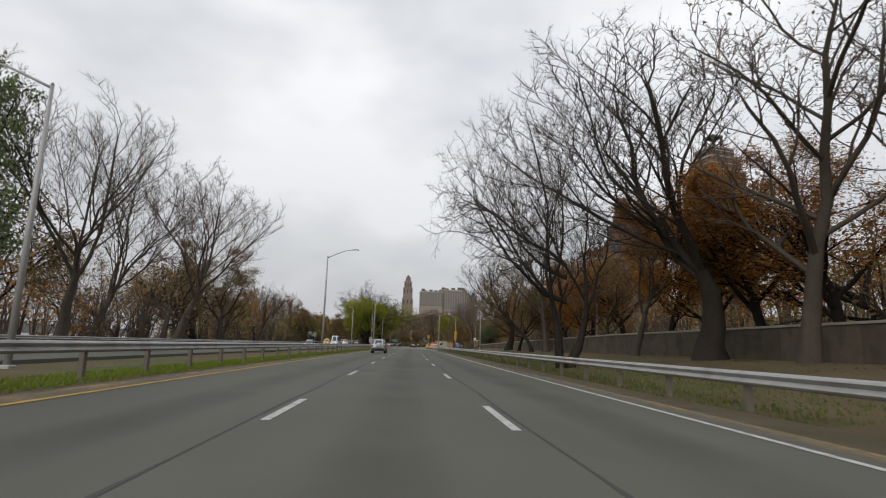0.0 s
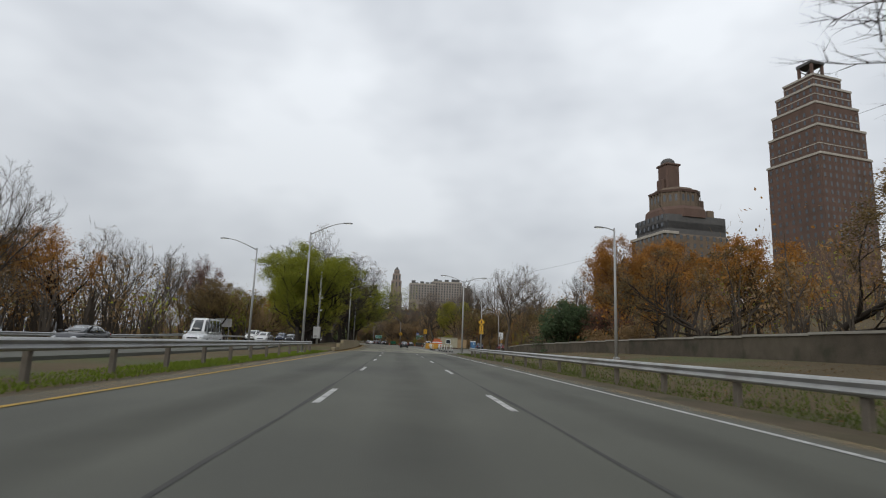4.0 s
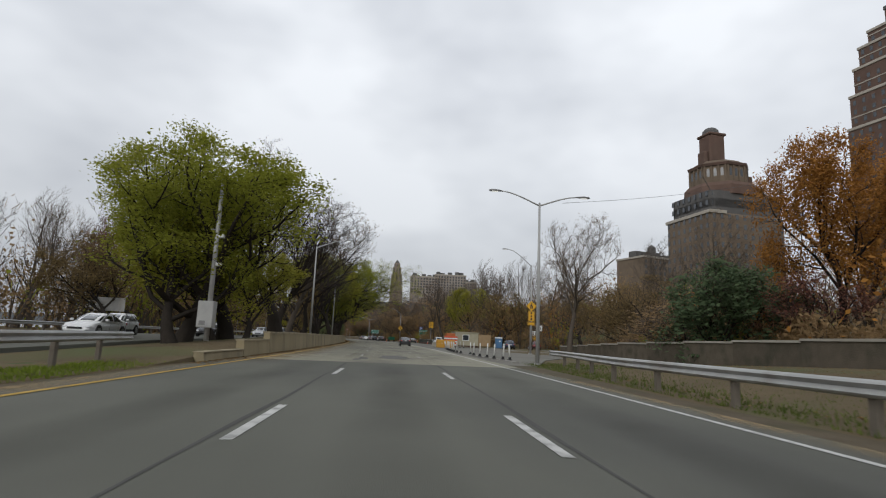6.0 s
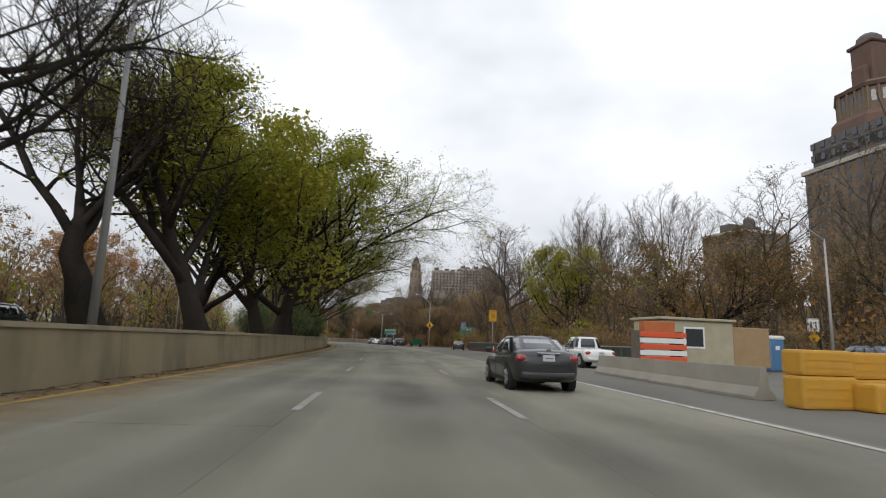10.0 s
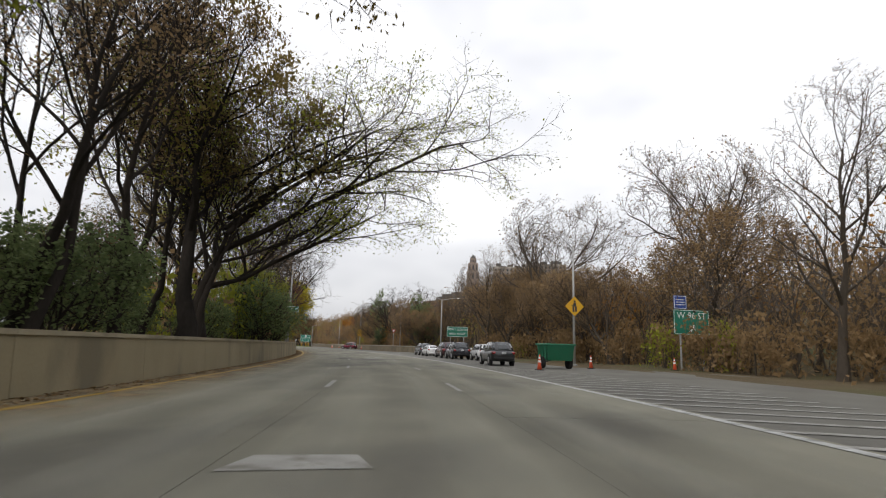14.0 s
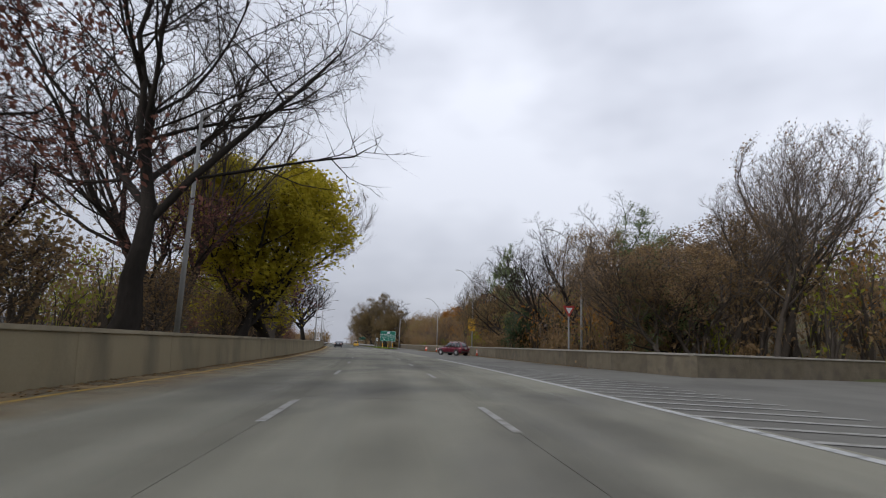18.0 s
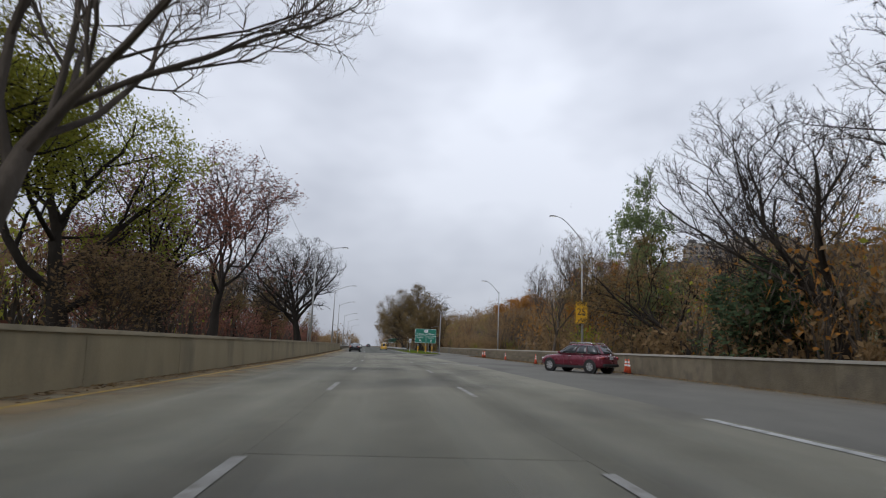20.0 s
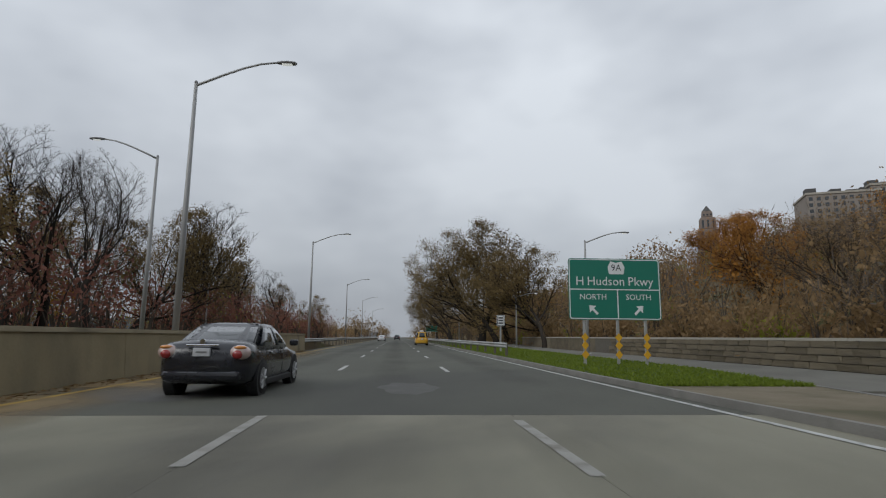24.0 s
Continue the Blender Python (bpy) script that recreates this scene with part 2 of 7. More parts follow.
M["twig_red"] = surface("twig_bark_reddish", (0.06, 0.037, 0.033), (0.125, 0.08, 0.07), 3.0, 0.95, 0, 20, spread=0.5, gloss=0.06)
M["leaf_green"] = leafy("leaves_olive_green", (0.16, 0.18, 0.024), (0.35, 0.36, 0.055), 0.5)
M["leaf_lime"] = leafy("leaves_yellow_green", (0.17, 0.17, 0.02), (0.37, 0.345, 0.055), 0.45)
M["leaf_yellow"] = leafy("leaves_yellow", (0.3, 0.25, 0.015), (0.56, 0.47, 0.05), 0.5)
M["leaf_orange"] = leafy("leaves_orange_brown", (0.21, 0.092, 0.022), (0.42, 0.2, 0.046), 0.35)
M["leaf_red"] = leafy("leaves_dull_red", (0.13, 0.055, 0.04), (0.27, 0.125, 0.09))
M["leaf_brown"] = leafy("leaves_brown", (0.17, 0.112, 0.057), (0.35, 0.238, 0.122), 0.45)
M["leaf_olive"] = leafy("leaves_olive_brown", (0.13, 0.1, 0.035), (0.29, 0.22, 0.08), 0.4)
M["leaf_umber"] = leafy("leaves_umber_brown", (0.115, 0.082, 0.036), (0.25, 0.178, 0.08), 0.45)
M["leaf_evergreen"] = leafy("leaves_evergreen", (0.045, 0.07, 0.036), (0.105, 0.145, 0.07), 0.3)
M["leaf_dark"] = leafy("leaves_dark_green", (0.1, 0.135, 0.06), (0.215, 0.265, 0.115), 0.5)
M["litter"] = leafy("fallen_leaves", (0.1, 0.055, 0.02), (0.26, 0.17, 0.07), 0.1)
M["brick"] = surface("tower_brick", (0.085, 0.054, 0.043), (0.15, 0.1, 0.08), 0.25, 0.9, 0.4, 8, stain=(0.08, 0.062, 0.05), stain_scale=0.1, depth=0.05)
M["tan_brick"] = surface("tan_brick", (0.115, 0.088, 0.064), (0.185, 0.145, 0.108), 0.2, 0.9, 0.3, 8, stain=(0.085, 0.067, 0.05), stain_scale=0.08, depth=0.05)
M["limestone"] = surface("limestone", (0.3, 0.275, 0.235), (0.42, 0.39, 0.34), 0.3, 0.85, 0.3, 6)
M["roof"] = surface("roof_felt", (0.08, 0.08, 0.08), (0.13, 0.125, 0.12), 0.5, 0.9, 0.2, 8)
M["window_glass"] = paint("dark_window_glass", (0.035, 0.042, 0.05), 0.1, 0.5)
# pale stone, with distance haze put into the colour as well
M["far_stone"] = surface("haze_paled_masonry", (0.21, 0.185, 0.16), (0.31, 0.275, 0.245), 0.05, 0.9, 0, 2)
M["church_stone"] = surface("brown_grey_church_stone", (0.17, 0.135, 0.115), (0.26, 0.21, 0.18), 0.05, 0.9, 0, 2)
# the ridge's haze is only this flat grey-blue base colour
M["far_hill"] = surface("far_wooded_ridge", (0.1, 0.11, 0.115), (0.16, 0.165, 0.165), 0.02, 0.95, 0, 0.3)
M["water"] = surface("grey_river_water", (0.16, 0.18, 0.2), (0.24, 0.26, 0.28), 0.05, 0.18, 0.3, 1.2, gloss=0.6, depth=0.1)
M["tyre"] = surface("tyre_rubber", (0.018, 0.018, 0.018), (0.035, 0.035, 0.034), 6, 0.85, 0.2, 40)
M["rim"] = surface("wheel_alloy", (0.35, 0.35, 0.36), (0.55, 0.55, 0.55), 6, 0.35, 0.0, 40, metal=0.7)
M["black_plastic"] = surface("black_plastic", (0.016, 0.016, 0.017), (0.035, 0.035, 0.036), 5, 0.6, 0.1, 60)
M["car_glass"] = paint("car_glass", (0.02, 0.026, 0.03), 0.06, 0.8)
M["chrome"] = surface("chrome", (0.6, 0.6, 0.62), (0.75, 0.75, 0.76), 4, 0.15, 0, 40, metal=1.0)
M["tail_red"] = paint("tail_light_red", (0.3, 0.012, 0.012), 0.15, 0.8)
M["tail_clear"] = paint("tail_light_clear", (0.55, 0.42, 0.38), 0.12, 0.8)
M["amber"] = paint("amber_lens", (0.6, 0.22, 0.02), 0.15, 0.8)
M["head_clear"] = paint("head_light_clear", (0.6, 0.62, 0.64), 0.1, 0.8)
M["plate"] = paint("plate_pale", (0.55, 0.56, 0.58), 0.4, 0.0)
M["ink"] = paint("dark_ink", (0.03, 0.03, 0.035), 0.6, 0.0)
M["sign_green"] = paint("sign_green", (0.008, 0.17, 0.115), 0.45, 0.0)
M["sign_white"] = paint("sign_white", (0.72, 0.74, 0.74), 0.45, 0.0)
M["sign_yellow"] = paint("sign_yellow", (0.66, 0.36, 0.012), 0.45, 0.0)
M["sign_blue"] = paint("sign_blue", (0.02, 0.07, 0.33), 0.45, 0.0)
M["sign_red"] = paint("sign_red", (0.4, 0.04, 0.03), 0.45, 0.0)
M["cone_orange"] = paint("cone_orange", (0.66, 0.09, 0.03), 0.55, 0.0)
M["post_white"] = paint("post_white", (0.66, 0.66, 0.63), 0.5, 0.0, dirt=0.3)
M["barrier_yellow"] = paint("barrier_yellow", (0.58, 0.3, 0.02), 0.5, 0.0, dirt=0.3)
M["dumpster_green"] = paint("dumpster_green", (0.012, 0.21, 0.105), 0.5, 0.0, dirt=0.35)
M["toilet_blue"] = paint("toilet_blue", (0.07, 0.18, 0.34), 0.5, 0.0)
M["hut_cream"] = surface("hut_cream", (0.3, 0.28, 0.2), (0.42, 0.39, 0.29), 2, 0.7, 0.1, 20)
M["hut_tan"] = surface("hut_tan", (0.26, 0.18, 0.1), (0.36, 0.26, 0.15), 2, 0.8, 0.2, 20)
M["orange_stack"] = surface("orange_board", (0.36, 0.1, 0.04), (0.5, 0.17, 0.07), 3, 0.7, 0.1, 20)
for key, colour, rough, metal in (("silver", (0.42, 0.43, 0.44), 0.3, 0.5), ("charcoal", (0.03, 0.031, 0.034), 0.3, 0.3),
                                  ("black", (0.012, 0.012, 0.016), 0.22, 0.1), ("navy", (0.004, 0.005, 0.011), 0.25, 0.0),
                                  ("red", (0.15, 0.012, 0.03), 0.25, 0.3), ("maroon", (0.055, 0.01, 0.016), 0.25, 0.3),
                                  ("white", (0.7, 0.71, 0.72), 0.25, 0.0), ("grey", (0.1, 0.105, 0.11), 0.3, 0.4),
                                  ("taxi", (0.62, 0.34, 0.01), 0.3, 0.0), ("dark_red", (0.12, 0.014, 0.016), 0.3, 0.2), ("dull_blue", (0.03, 0.04, 0.075), 0.3, 0.3)):
    M["car_" + key] = paint("car_paint_" + key, colour, rough, 0.7, metal)

# ---- the road's line: s runs along it in metres, d to its right ----
LINE = [(-0.18, 0.0), (-0.02, 25.0), (0.32, 50.0), (0.8, 75.0), (1.31, 100.0), (1.68, 125.0), (1.81, 150.0), (1.62, 175.0),
        (1.13, 200.0), (0.35, 225.0), (-0.81, 249.95), (-2.55, 274.9), (-5.2, 299.76), (-9.08, 324.43), (-14.39, 348.81),
        (-21.12, 372.86), (-29.06, 396.56), (-37.87, 419.98), (-47.23, 443.19), (-56.97, 466.23), (-67.05, 489.12)]
KN = np.array(LINE)
CURV = np.linalg.solve(np.eye(21) + np.array([[0 if i in (0, 20) else {1: 1.0, 0: 3.0}.get(abs(i - j), 0.0) for j in range(21)] for i in range(21)]),
                       np.vstack([np.zeros((1, 2)), 6 / 625 * (KN[:-2] - 2 * KN[1:-1] + KN[2:]), np.zeros((1, 2))]))


def on_line(s):
    c = min(max(s, 0.0), 500.0)
    i = min(int(c / 25), 19)
    u = c - 25 * i
    slope = (KN[i + 1] - KN[i]) / 25 - 25 * (2 * CURV[i] + CURV[i + 1]) / 6
    bend = (CURV[i + 1] - CURV[i]) / 150
    place = KN[i] + u * slope + CURV[i] / 2 * u * u + bend * u ** 3
    way = slope + CURV[i] * u + 3 * bend * u * u
    way = way / np.hypot(*way)
    return place + way * (s - c), way


def P(s, d, z=0.0):
    c, w = on_line(s)
    return Vector((c[0] + d * w[1], c[1] - d * w[0], z))


def heading(s):
    w = on_line(s)[1]
    return math.degrees(math.atan2(-w[0], w[1]))


def spot(s, d, z=0.0, turn=0.0):
    """A pose on the road's line: local y runs along the road, x to its right."""
    p = P(s, d, z)
    return pose(p.x, p.y, p.z, 0, 0, heading(s) + turn)


def smooth(a, b, x):
    t = min(max((x - a) / (b - a), 0.0), 1.0)
    return t * t * (3 - 2 * t)


def lerp_table(table, s):
    return float(np.interp(s, [a for a, _ in table], [b for _, b in table]))


HILL_FOOT = [(-200, 25), (150, 25), (185, 30), (235, 46), (262, 20), (300, 24), (330, 23), (376, 20), (388, 34), (403, 47), (411, 21), (420, 19), (560, 19), (1500, 19)]


def land(s, d):
    """Height of the ground beside the road."""
    rise = smooth(145, 172, s)
    if d > 0:
        z = 0.95 * (1 - smooth(140, 180, s)) * smooth(9, 21, d)
        f = lerp_table(HILL_FOOT, s)
        tall = 10 + 9 * smooth(430, 520, s)
        return z + tall * smooth(f, f + 75, d) + 14 * smooth(f + 70, f + 210, d) - (0.07 if d < 8 else 0.0) - (0.1 * smooth(161, 164, s) * (1 - smooth(520, 540, s)) * (1 - smooth(16.2, 17.4, d)) if d > 6.6 else 0.0) - 0.3 * smooth(381, 387, s) * (1 - smooth(404, 409, s)) * smooth(11, 14, d) * (1 - smooth(36, 41, d))
    if d > -7.6:
        return -0.07
    z = (0.85 - 0.45 * smooth(9.5, 14, -d)) * rise * (1 - smooth(545, 575, s))
    return z - 2.2 * smooth(72, 80, -d)


# ---- small mesh tools ----
def mesh_of(name, verts, faces, mats, smooth_shade=False, face_mats=None):
    me = bpy.data.meshes.new(name)
    me.from_pydata([tuple(v) for v in verts], [], faces)
    for m in (mats if isinstance(mats, (list, tuple)) else [mats]):
        me.materials.append(m)
    if face_mats is not None:
        me.polygons.foreach_set("material_index", face_mats)
    if smooth_shade:
        me.polygons.foreach_set("use_smooth", [True] * len(me.polygons))
    me.update()
    return me


def put(name, me, parent=None, label="", m=None):
    ob = new(name, me)
    if parent is not None:
        ob.parent = parent
    if m is not None:
        ob.matrix_basis = m
    if label:
        tagged(ob, label)
    return ob


def part(name, bm, material, parent, label="", smooth_shade=False, m=None):
    """One mesh under a thing or a part, from a bmesh."""
    me = bpy.data.meshes.new(name)
    if smooth_shade:
        for f in bm.faces:
            f.smooth = True
    bm.to_mesh(me)
    bm.free()
    for one in (material if isinstance(material, (list, tuple)) else [material]):
        me.materials.append(one)
    return put(name, me, parent, label, m)


def thing(name, label, category, m=None, group="", kind=""):
    ob = new(name)
    ob.empty_display_size = 0.3
    if m is not None:
        ob.matrix_basis = m
    return tagged(ob, label, category, group, kind)


def box(x0, x1, y0, y1, z0, z1, bevel=0.0, bm=None, seg=1):
    own = bmesh.new()
    bmesh.ops.create_cube(own, size=1.0)
    bmesh.ops.scale(own, vec=(x1 - x0, y1 - y0, z1 - z0), verts=own.verts)
    bmesh.ops.translate(own, vec=((x0 + x1) / 2, (y0 + y1) / 2, (z0 + z1) / 2), verts=own.verts)
    if bevel:
        bmesh.ops.bevel(own, geom=own.edges[:], offset=bevel, segments=seg, affect="EDGES", profile=0.6)
    return join(bm, own)


def join(bm, own):
    if bm is None:
        return own
    me = bpy.data.meshes.new("t")
    own.to_mesh(me)
    own.free()
    bm.from_mesh(me)
    bpy.data.meshes.remove(me)
    return bm


def rod(points, radii, sides=8, bm=None, cap=True):
    """A tapered round bar along points."""
    own = bmesh.new()
    rings = []
    pts = [Vector(p) for p in points]
    for i, p in enumerate(pts):
        t = (pts[min(i + 1, len(pts) - 1)] - pts[max(i - 1, 0)]).normalized()
        a = t.orthogonal().normalized() if abs(t.z) < 0.99 else Vector((1, 0, 0))
        if abs(t.z) < 0.99:
            a = t.cross(Vector((0, 0, 1))).normalized()
        b = t.cross(a)
        r = radii[i] if isinstance(radii, (list, tuple)) else radii
        rings.append([own.verts.new(p + r * (math.cos(k * math.tau / sides) * a + math.sin(k * math.tau / sides) * b)) for k in range(sides)])
    for r0, r1 in zip(rings, rings[1:]):
        for k in range(sides):
            own.faces.new((r0[k], r0[(k + 1) % sides], r1[(k + 1) % sides], r1[k]))
    if cap:
        own.faces.new(list(reversed(rings[0])))
        own.faces.new(rings[-1])
    bmesh.ops.recalc_face_normals(own, faces=own.faces)
    return join(bm, own)


def plate(points, thick, bm=None):
    """A flat outline in x and z, facing -y, with thickness."""
    own = bmesh.new()
    f = own.faces.new([own.verts.new((x, 0, z)) for x, z in points])
    ex = bmesh.ops.extrude_face_region(own, geom=[f])
    bmesh.ops.translate(own, vec=(0, thick, 0), verts=[v for v in ex["geom"] if isinstance(v, bmesh.types.BMVert)])
    bmesh.ops.recalc_face_normals(own, faces=own.faces)
    return join(bm, own)


def ribbon(name, s0, s1, left, right, z, mat, step=4.0, parent=None, thick=0.0, kind="structure", label="", category=""):
    """A strip along the road between two offsets, each a number or a function of s; z may be a function of s and d."""
    n = max(2, int(math.ceil((s1 - s0) / step)) + 1)
    verts, faces = [], []
    for i in range(n):
        s = s0 + (s1 - s0) * i / (n - 1)
        a, b = (left(s) if callable(left) else left), (right(s) if callable(right) else right)
        for d in (a, b):
            verts.append(P(s, d, z(s, d) if callable(z) else z))
    faces = [(2 * i, 2 * i + 1, 2 * i + 3, 2 * i + 2) for i in range(n - 1)]
    if thick:
        k = len(verts)
        verts += [v - Vector((0, 0, thick)) for v in verts]
        for i in range(n - 1):
            faces += [(2 * i, 2 * i + 2, k + 2 * i + 2, k + 2 * i), (2 * i + 3, 2 * i + 1, k + 2 * i + 1, k + 2 * i + 3)]
        faces += [(1, 0, k, k + 1), (2 * n - 2, 2 * n - 1, k + 2 * n - 1, k + 2 * n - 2)]
    ob = put(name, mesh_of(name, verts, faces, mat), parent)
    if parent is None:
        tagged(ob, label, category, "", kind)
    return ob


def sweep(name, s0, s1, outline, mat, step=3.0, parent=None, close=True, at=None):
    """An outline of (d, z) pairs carried along the road; at(s) gives the offset and the height to carry it at."""
    n = max(2, int(math.ceil((s1 - s0) / step)) + 1)
    k, verts, faces = len(outline), [], []
    for i in range(n):
        s = s0 + (s1 - s0) * i / (n - 1)
        d0, z0 = at(s) if at else (0.0, 0.0)
        verts += [P(s, d0 + d, z0 + z) for d, z in outline]
    for i in range(n - 1):
        for j in range(k if close else k - 1):
            faces.append((i * k + j, i * k + (j + 1) % k, (i + 1) * k + (j + 1) % k, (i + 1) * k + j))
    if close:
        faces += [tuple(range(k))[::-1], tuple(range((n - 1) * k, n * k))]
    return put(name, mesh_of(name, verts, faces, mat), parent)


# ---- ground: one sheet out to the horizon ----
COLS = [-260, -170, -110, -84, -78, -72, -55, -42, -31, -28, -14, -12, -9.5, -8.2, -7.74, -7.58, -6.9, 6.4, 7.6, 9, 12, 15, 17.5, 20, 22, 25, 29, 34, 40, 48, 58, 70, 85, 105, 130, 165, 220, 300]
srow = [-260, -160] + list(range(-100, 720, 8)) + [740, 780, 840, 920, 1020, 1150, 1300]
gv, gf = [], []
for k, s in enumerate(srow):
    y_far = -4200 + 9000 * k / (len(srow) - 1)
    gv.append((-4200, y_far, -2.3))
    for d in COLS:
        rough_z = 0.12 * noise.noise(Vector((s * 0.11, d * 0.13, 0))) * (1 if abs(d) > 9 else 0.0)
        gv.append(tuple(P(s, d, land(s, d) + rough_z)))
    gv.append((4200, y_far, 34.0))
wide = len(COLS) + 2
for k in range(len(srow) - 1):
    for j in range(wide - 1):
        gf.append((k * wide + j, k * wide + j + 1, (k + 1) * wide + j + 1, (k + 1) * wide + j))
ground = tagged(put("ground", mesh_of("ground", gv, gf, M["ground"])), "leaf-strewn brown earth and grass beside the parkway", "ground", "", "structure")

# ---- carriageway ----
road = thing("road", "grey three-lane parkway of asphalt and worn concrete slabs", "road", kind="structure")
A0, A1 = 156.6, 508.4   # the concrete length between two lengths of asphalt
ribbon("asphalt", -260, A0, -7.3, 6.3, 0.0, M["asphalt"], 5, road, 0.12)
ribbon("asphalt", A1, 1250, -7.3, 6.3, 0.0, M["asphalt"], 10, road, 0.12)
n_slab = 29
for i in range(n_slab):
    a, b = A0 + (A1 - A0) * i / n_slab, A0 + (A1 - A0) * (i + 1) / n_slab
    for d0, d1 in ((-7.3, -1.9), (-1.9, 1.9), (1.9, 6.3)):
        jig = 0.003 * ((i * 7 + int(d1 * 3)) % 3)
        ribbon("slab", a + 0.006, b - 0.006, d0 + 0.004, d1 - 0.004, -jig * 0.5, M["concrete_road"], 4.1, road, 0.1)
ribbon("joint_bed", A0, A1, -7.3, 6.3, -0.03, M["joint"], 5, road)
# tar seams along the lanes and a few cross cracks
rs = random.Random(4)
for d in (-2.12, 2.1):
    ribbon("tar_seam", -60, A0 - 1, lambda s, d=d: d - 0.04 - 0.03 * math.sin(s * 0.7), lambda s, d=d: d + 0.04 + 0.035 * math.sin(s * 0.45 + 1), 0.0045, M["seam"], 3, road)
for s, d0, d1 in ((263.5, -1.0, 0.9), (280.4, 0.0, 1.2), (360.5, -1.8, 1.6), (395, -1.2, 1.8), (470, -1.6, 1.5), (232, -1.5, 1.7), (320, -1.7, 1.2)):
    n = 12
    vs, fs = [], []
    for k in range(n + 1):
        d = d0 + (d1 - d0) * k / n
        off = rs.uniform(-0.07, 0.07)
        vs += [P(s + off, d, 0.005), P(s + off + 0.03, d, 0.005)]
    fs = [(2 * k, 2 * k + 1, 2 * k + 3, 2 * k + 2) for k in range(n)]
    put("crack", mesh_of("crack", vs, fs, M["joint"]), road)


def patch(s, d, ls, ld, name="patch", mat="joint", z=0.004, seed=1):
    r = random.Random(seed)
    vs = [P(s, d, z)]
    for k in range(18):
        a = k * math.tau / 18
        q = r.uniform(0.75, 1.1)
        vs.append(P(s + ls * math.sin(a) * q, d + ld * math.cos(a) * q, z))
    put(name, mesh_of(name, vs, [(0, 1 + k, 1 + (k + 1) % 18) for k in range(18)], M[mat]), road)


M["patch"] = surface("asphalt_patch", (0.085, 0.084, 0.08), (0.15, 0.147, 0.138), 1.5, 0.85, 0.4, 60)
patch(165.5, 0.2, 3.4, 1.0, mat="patch", seed=3)
patch(162.0, -1.6, 1.9, 0.3, mat="patch", seed=4)
patch(160.2, -1.9, 1.2, 0.22, mat="patch", seed=6)
patch(511.6, -4.6, 1.6, 1.5, mat="patch", seed=5)
patch(513.0, 0.4, 1.6, 0.8, mat="patch", seed=9)

def worn(name, colour, amount, scale=0.5):
    """Dirt or wear that thins out: it covers by a noise and by the strip's own fade."""
    m, n, l, b = nodes_of(name)
    b.inputs["Base Color"].default_value, b.inputs["Roughness"].default_value = (*colour, 1), 0.9
    b.inputs["Specular IOR Level"].default_value = 0.15
    tc = n.new("ShaderNodeTexCoord")
    no = n.new("ShaderNodeTexNoise")
    no.inputs["Scale"].default_value, no.inputs["Detail"].default_value = scale, 8.0
    cover = n.new("ShaderNodeMapRange")
    cover.inputs["From Min"].default_value, cover.inputs["From Max"].default_value = 0.3, 0.66
    cover.inputs["To Min"].default_value, cover.inputs["To Max"].default_value = 0.15 * amount, amount
    fade = n.new("ShaderNodeAttribute")
    fade.attribute_name = "fade"
    mul = n.new("ShaderNodeMath")
    mul.operation = "MULTIPLY"
    clear = n.new("ShaderNodeBsdfTransparent")
    mix = n.new("ShaderNodeMixShader")
    l.new(tc.outputs["Object"], no.inputs["Vector"])
    l.new(no.outputs["Fac"], cover.inputs["Value"])
    l.new(cover.outputs["Result"], mul.inputs[0])
    l.new(fade.outputs["Fac"], mul.inputs[1])
    l.new(mul.outputs[0], mix.inputs["Fac"])
    l.new(clear.outputs[0], mix.inputs[1])
    l.new(b.outputs[0], mix.inputs[2])
    l.new(mix.outputs[0], n["Material Output"].inputs["Surface"])
    return m


M["oil_wear"] = worn("oily_lane_wear", (0.06, 0.058, 0.052), 0.22, 0.3)
M["tyre_wear"] = worn("pale_tyre_wear", (0.32, 0.31, 0.265), 0.26, 0.35)
M["sand_wear"] = worn("sandy_dirt_film", (0.31, 0.23, 0.13), 1.0, 0.6)
M["dark_film"] = worn("dark_road_film", (0.055, 0.054, 0.05), 0.26, 0.16)


def wear(name, s0, s1, strip, mat, z, step=4.0):
    """A strip along the road: columns of (offset to the right, fade)."""
    n = max(1, int(round((s1 - s0) / step)))
    vs, fs, fade = [], [], []
    w = len(strip)
    for k in range(n + 1):
        s = s0 + (s1 - s0) * k / n
        for d, f in strip:
            d = d(s) if callable(d) else d
            vs.append(P(s, d, z))
            fade.append(f * smooth(0, 1, min(k, n - k) / 2))
    for k in range(n):
        for j in range(w - 1):
            fs.append((k * w + j, k * w + j + 1, (k + 1) * w + j + 1, (k + 1) * w + j))
    me = mesh_of(name, vs, fs, M[mat])
    at = me.attributes.new("fade", "FLOAT", "POINT")
    at.data.foreach_set("value", fade)
    put(name, me, road)


def band(d, half):
    return [(d - half, 0.0), (d - half * 0.5, 0.7), (d, 1.0), (d + half * 0.5, 0.7), (d + half, 0.0)]


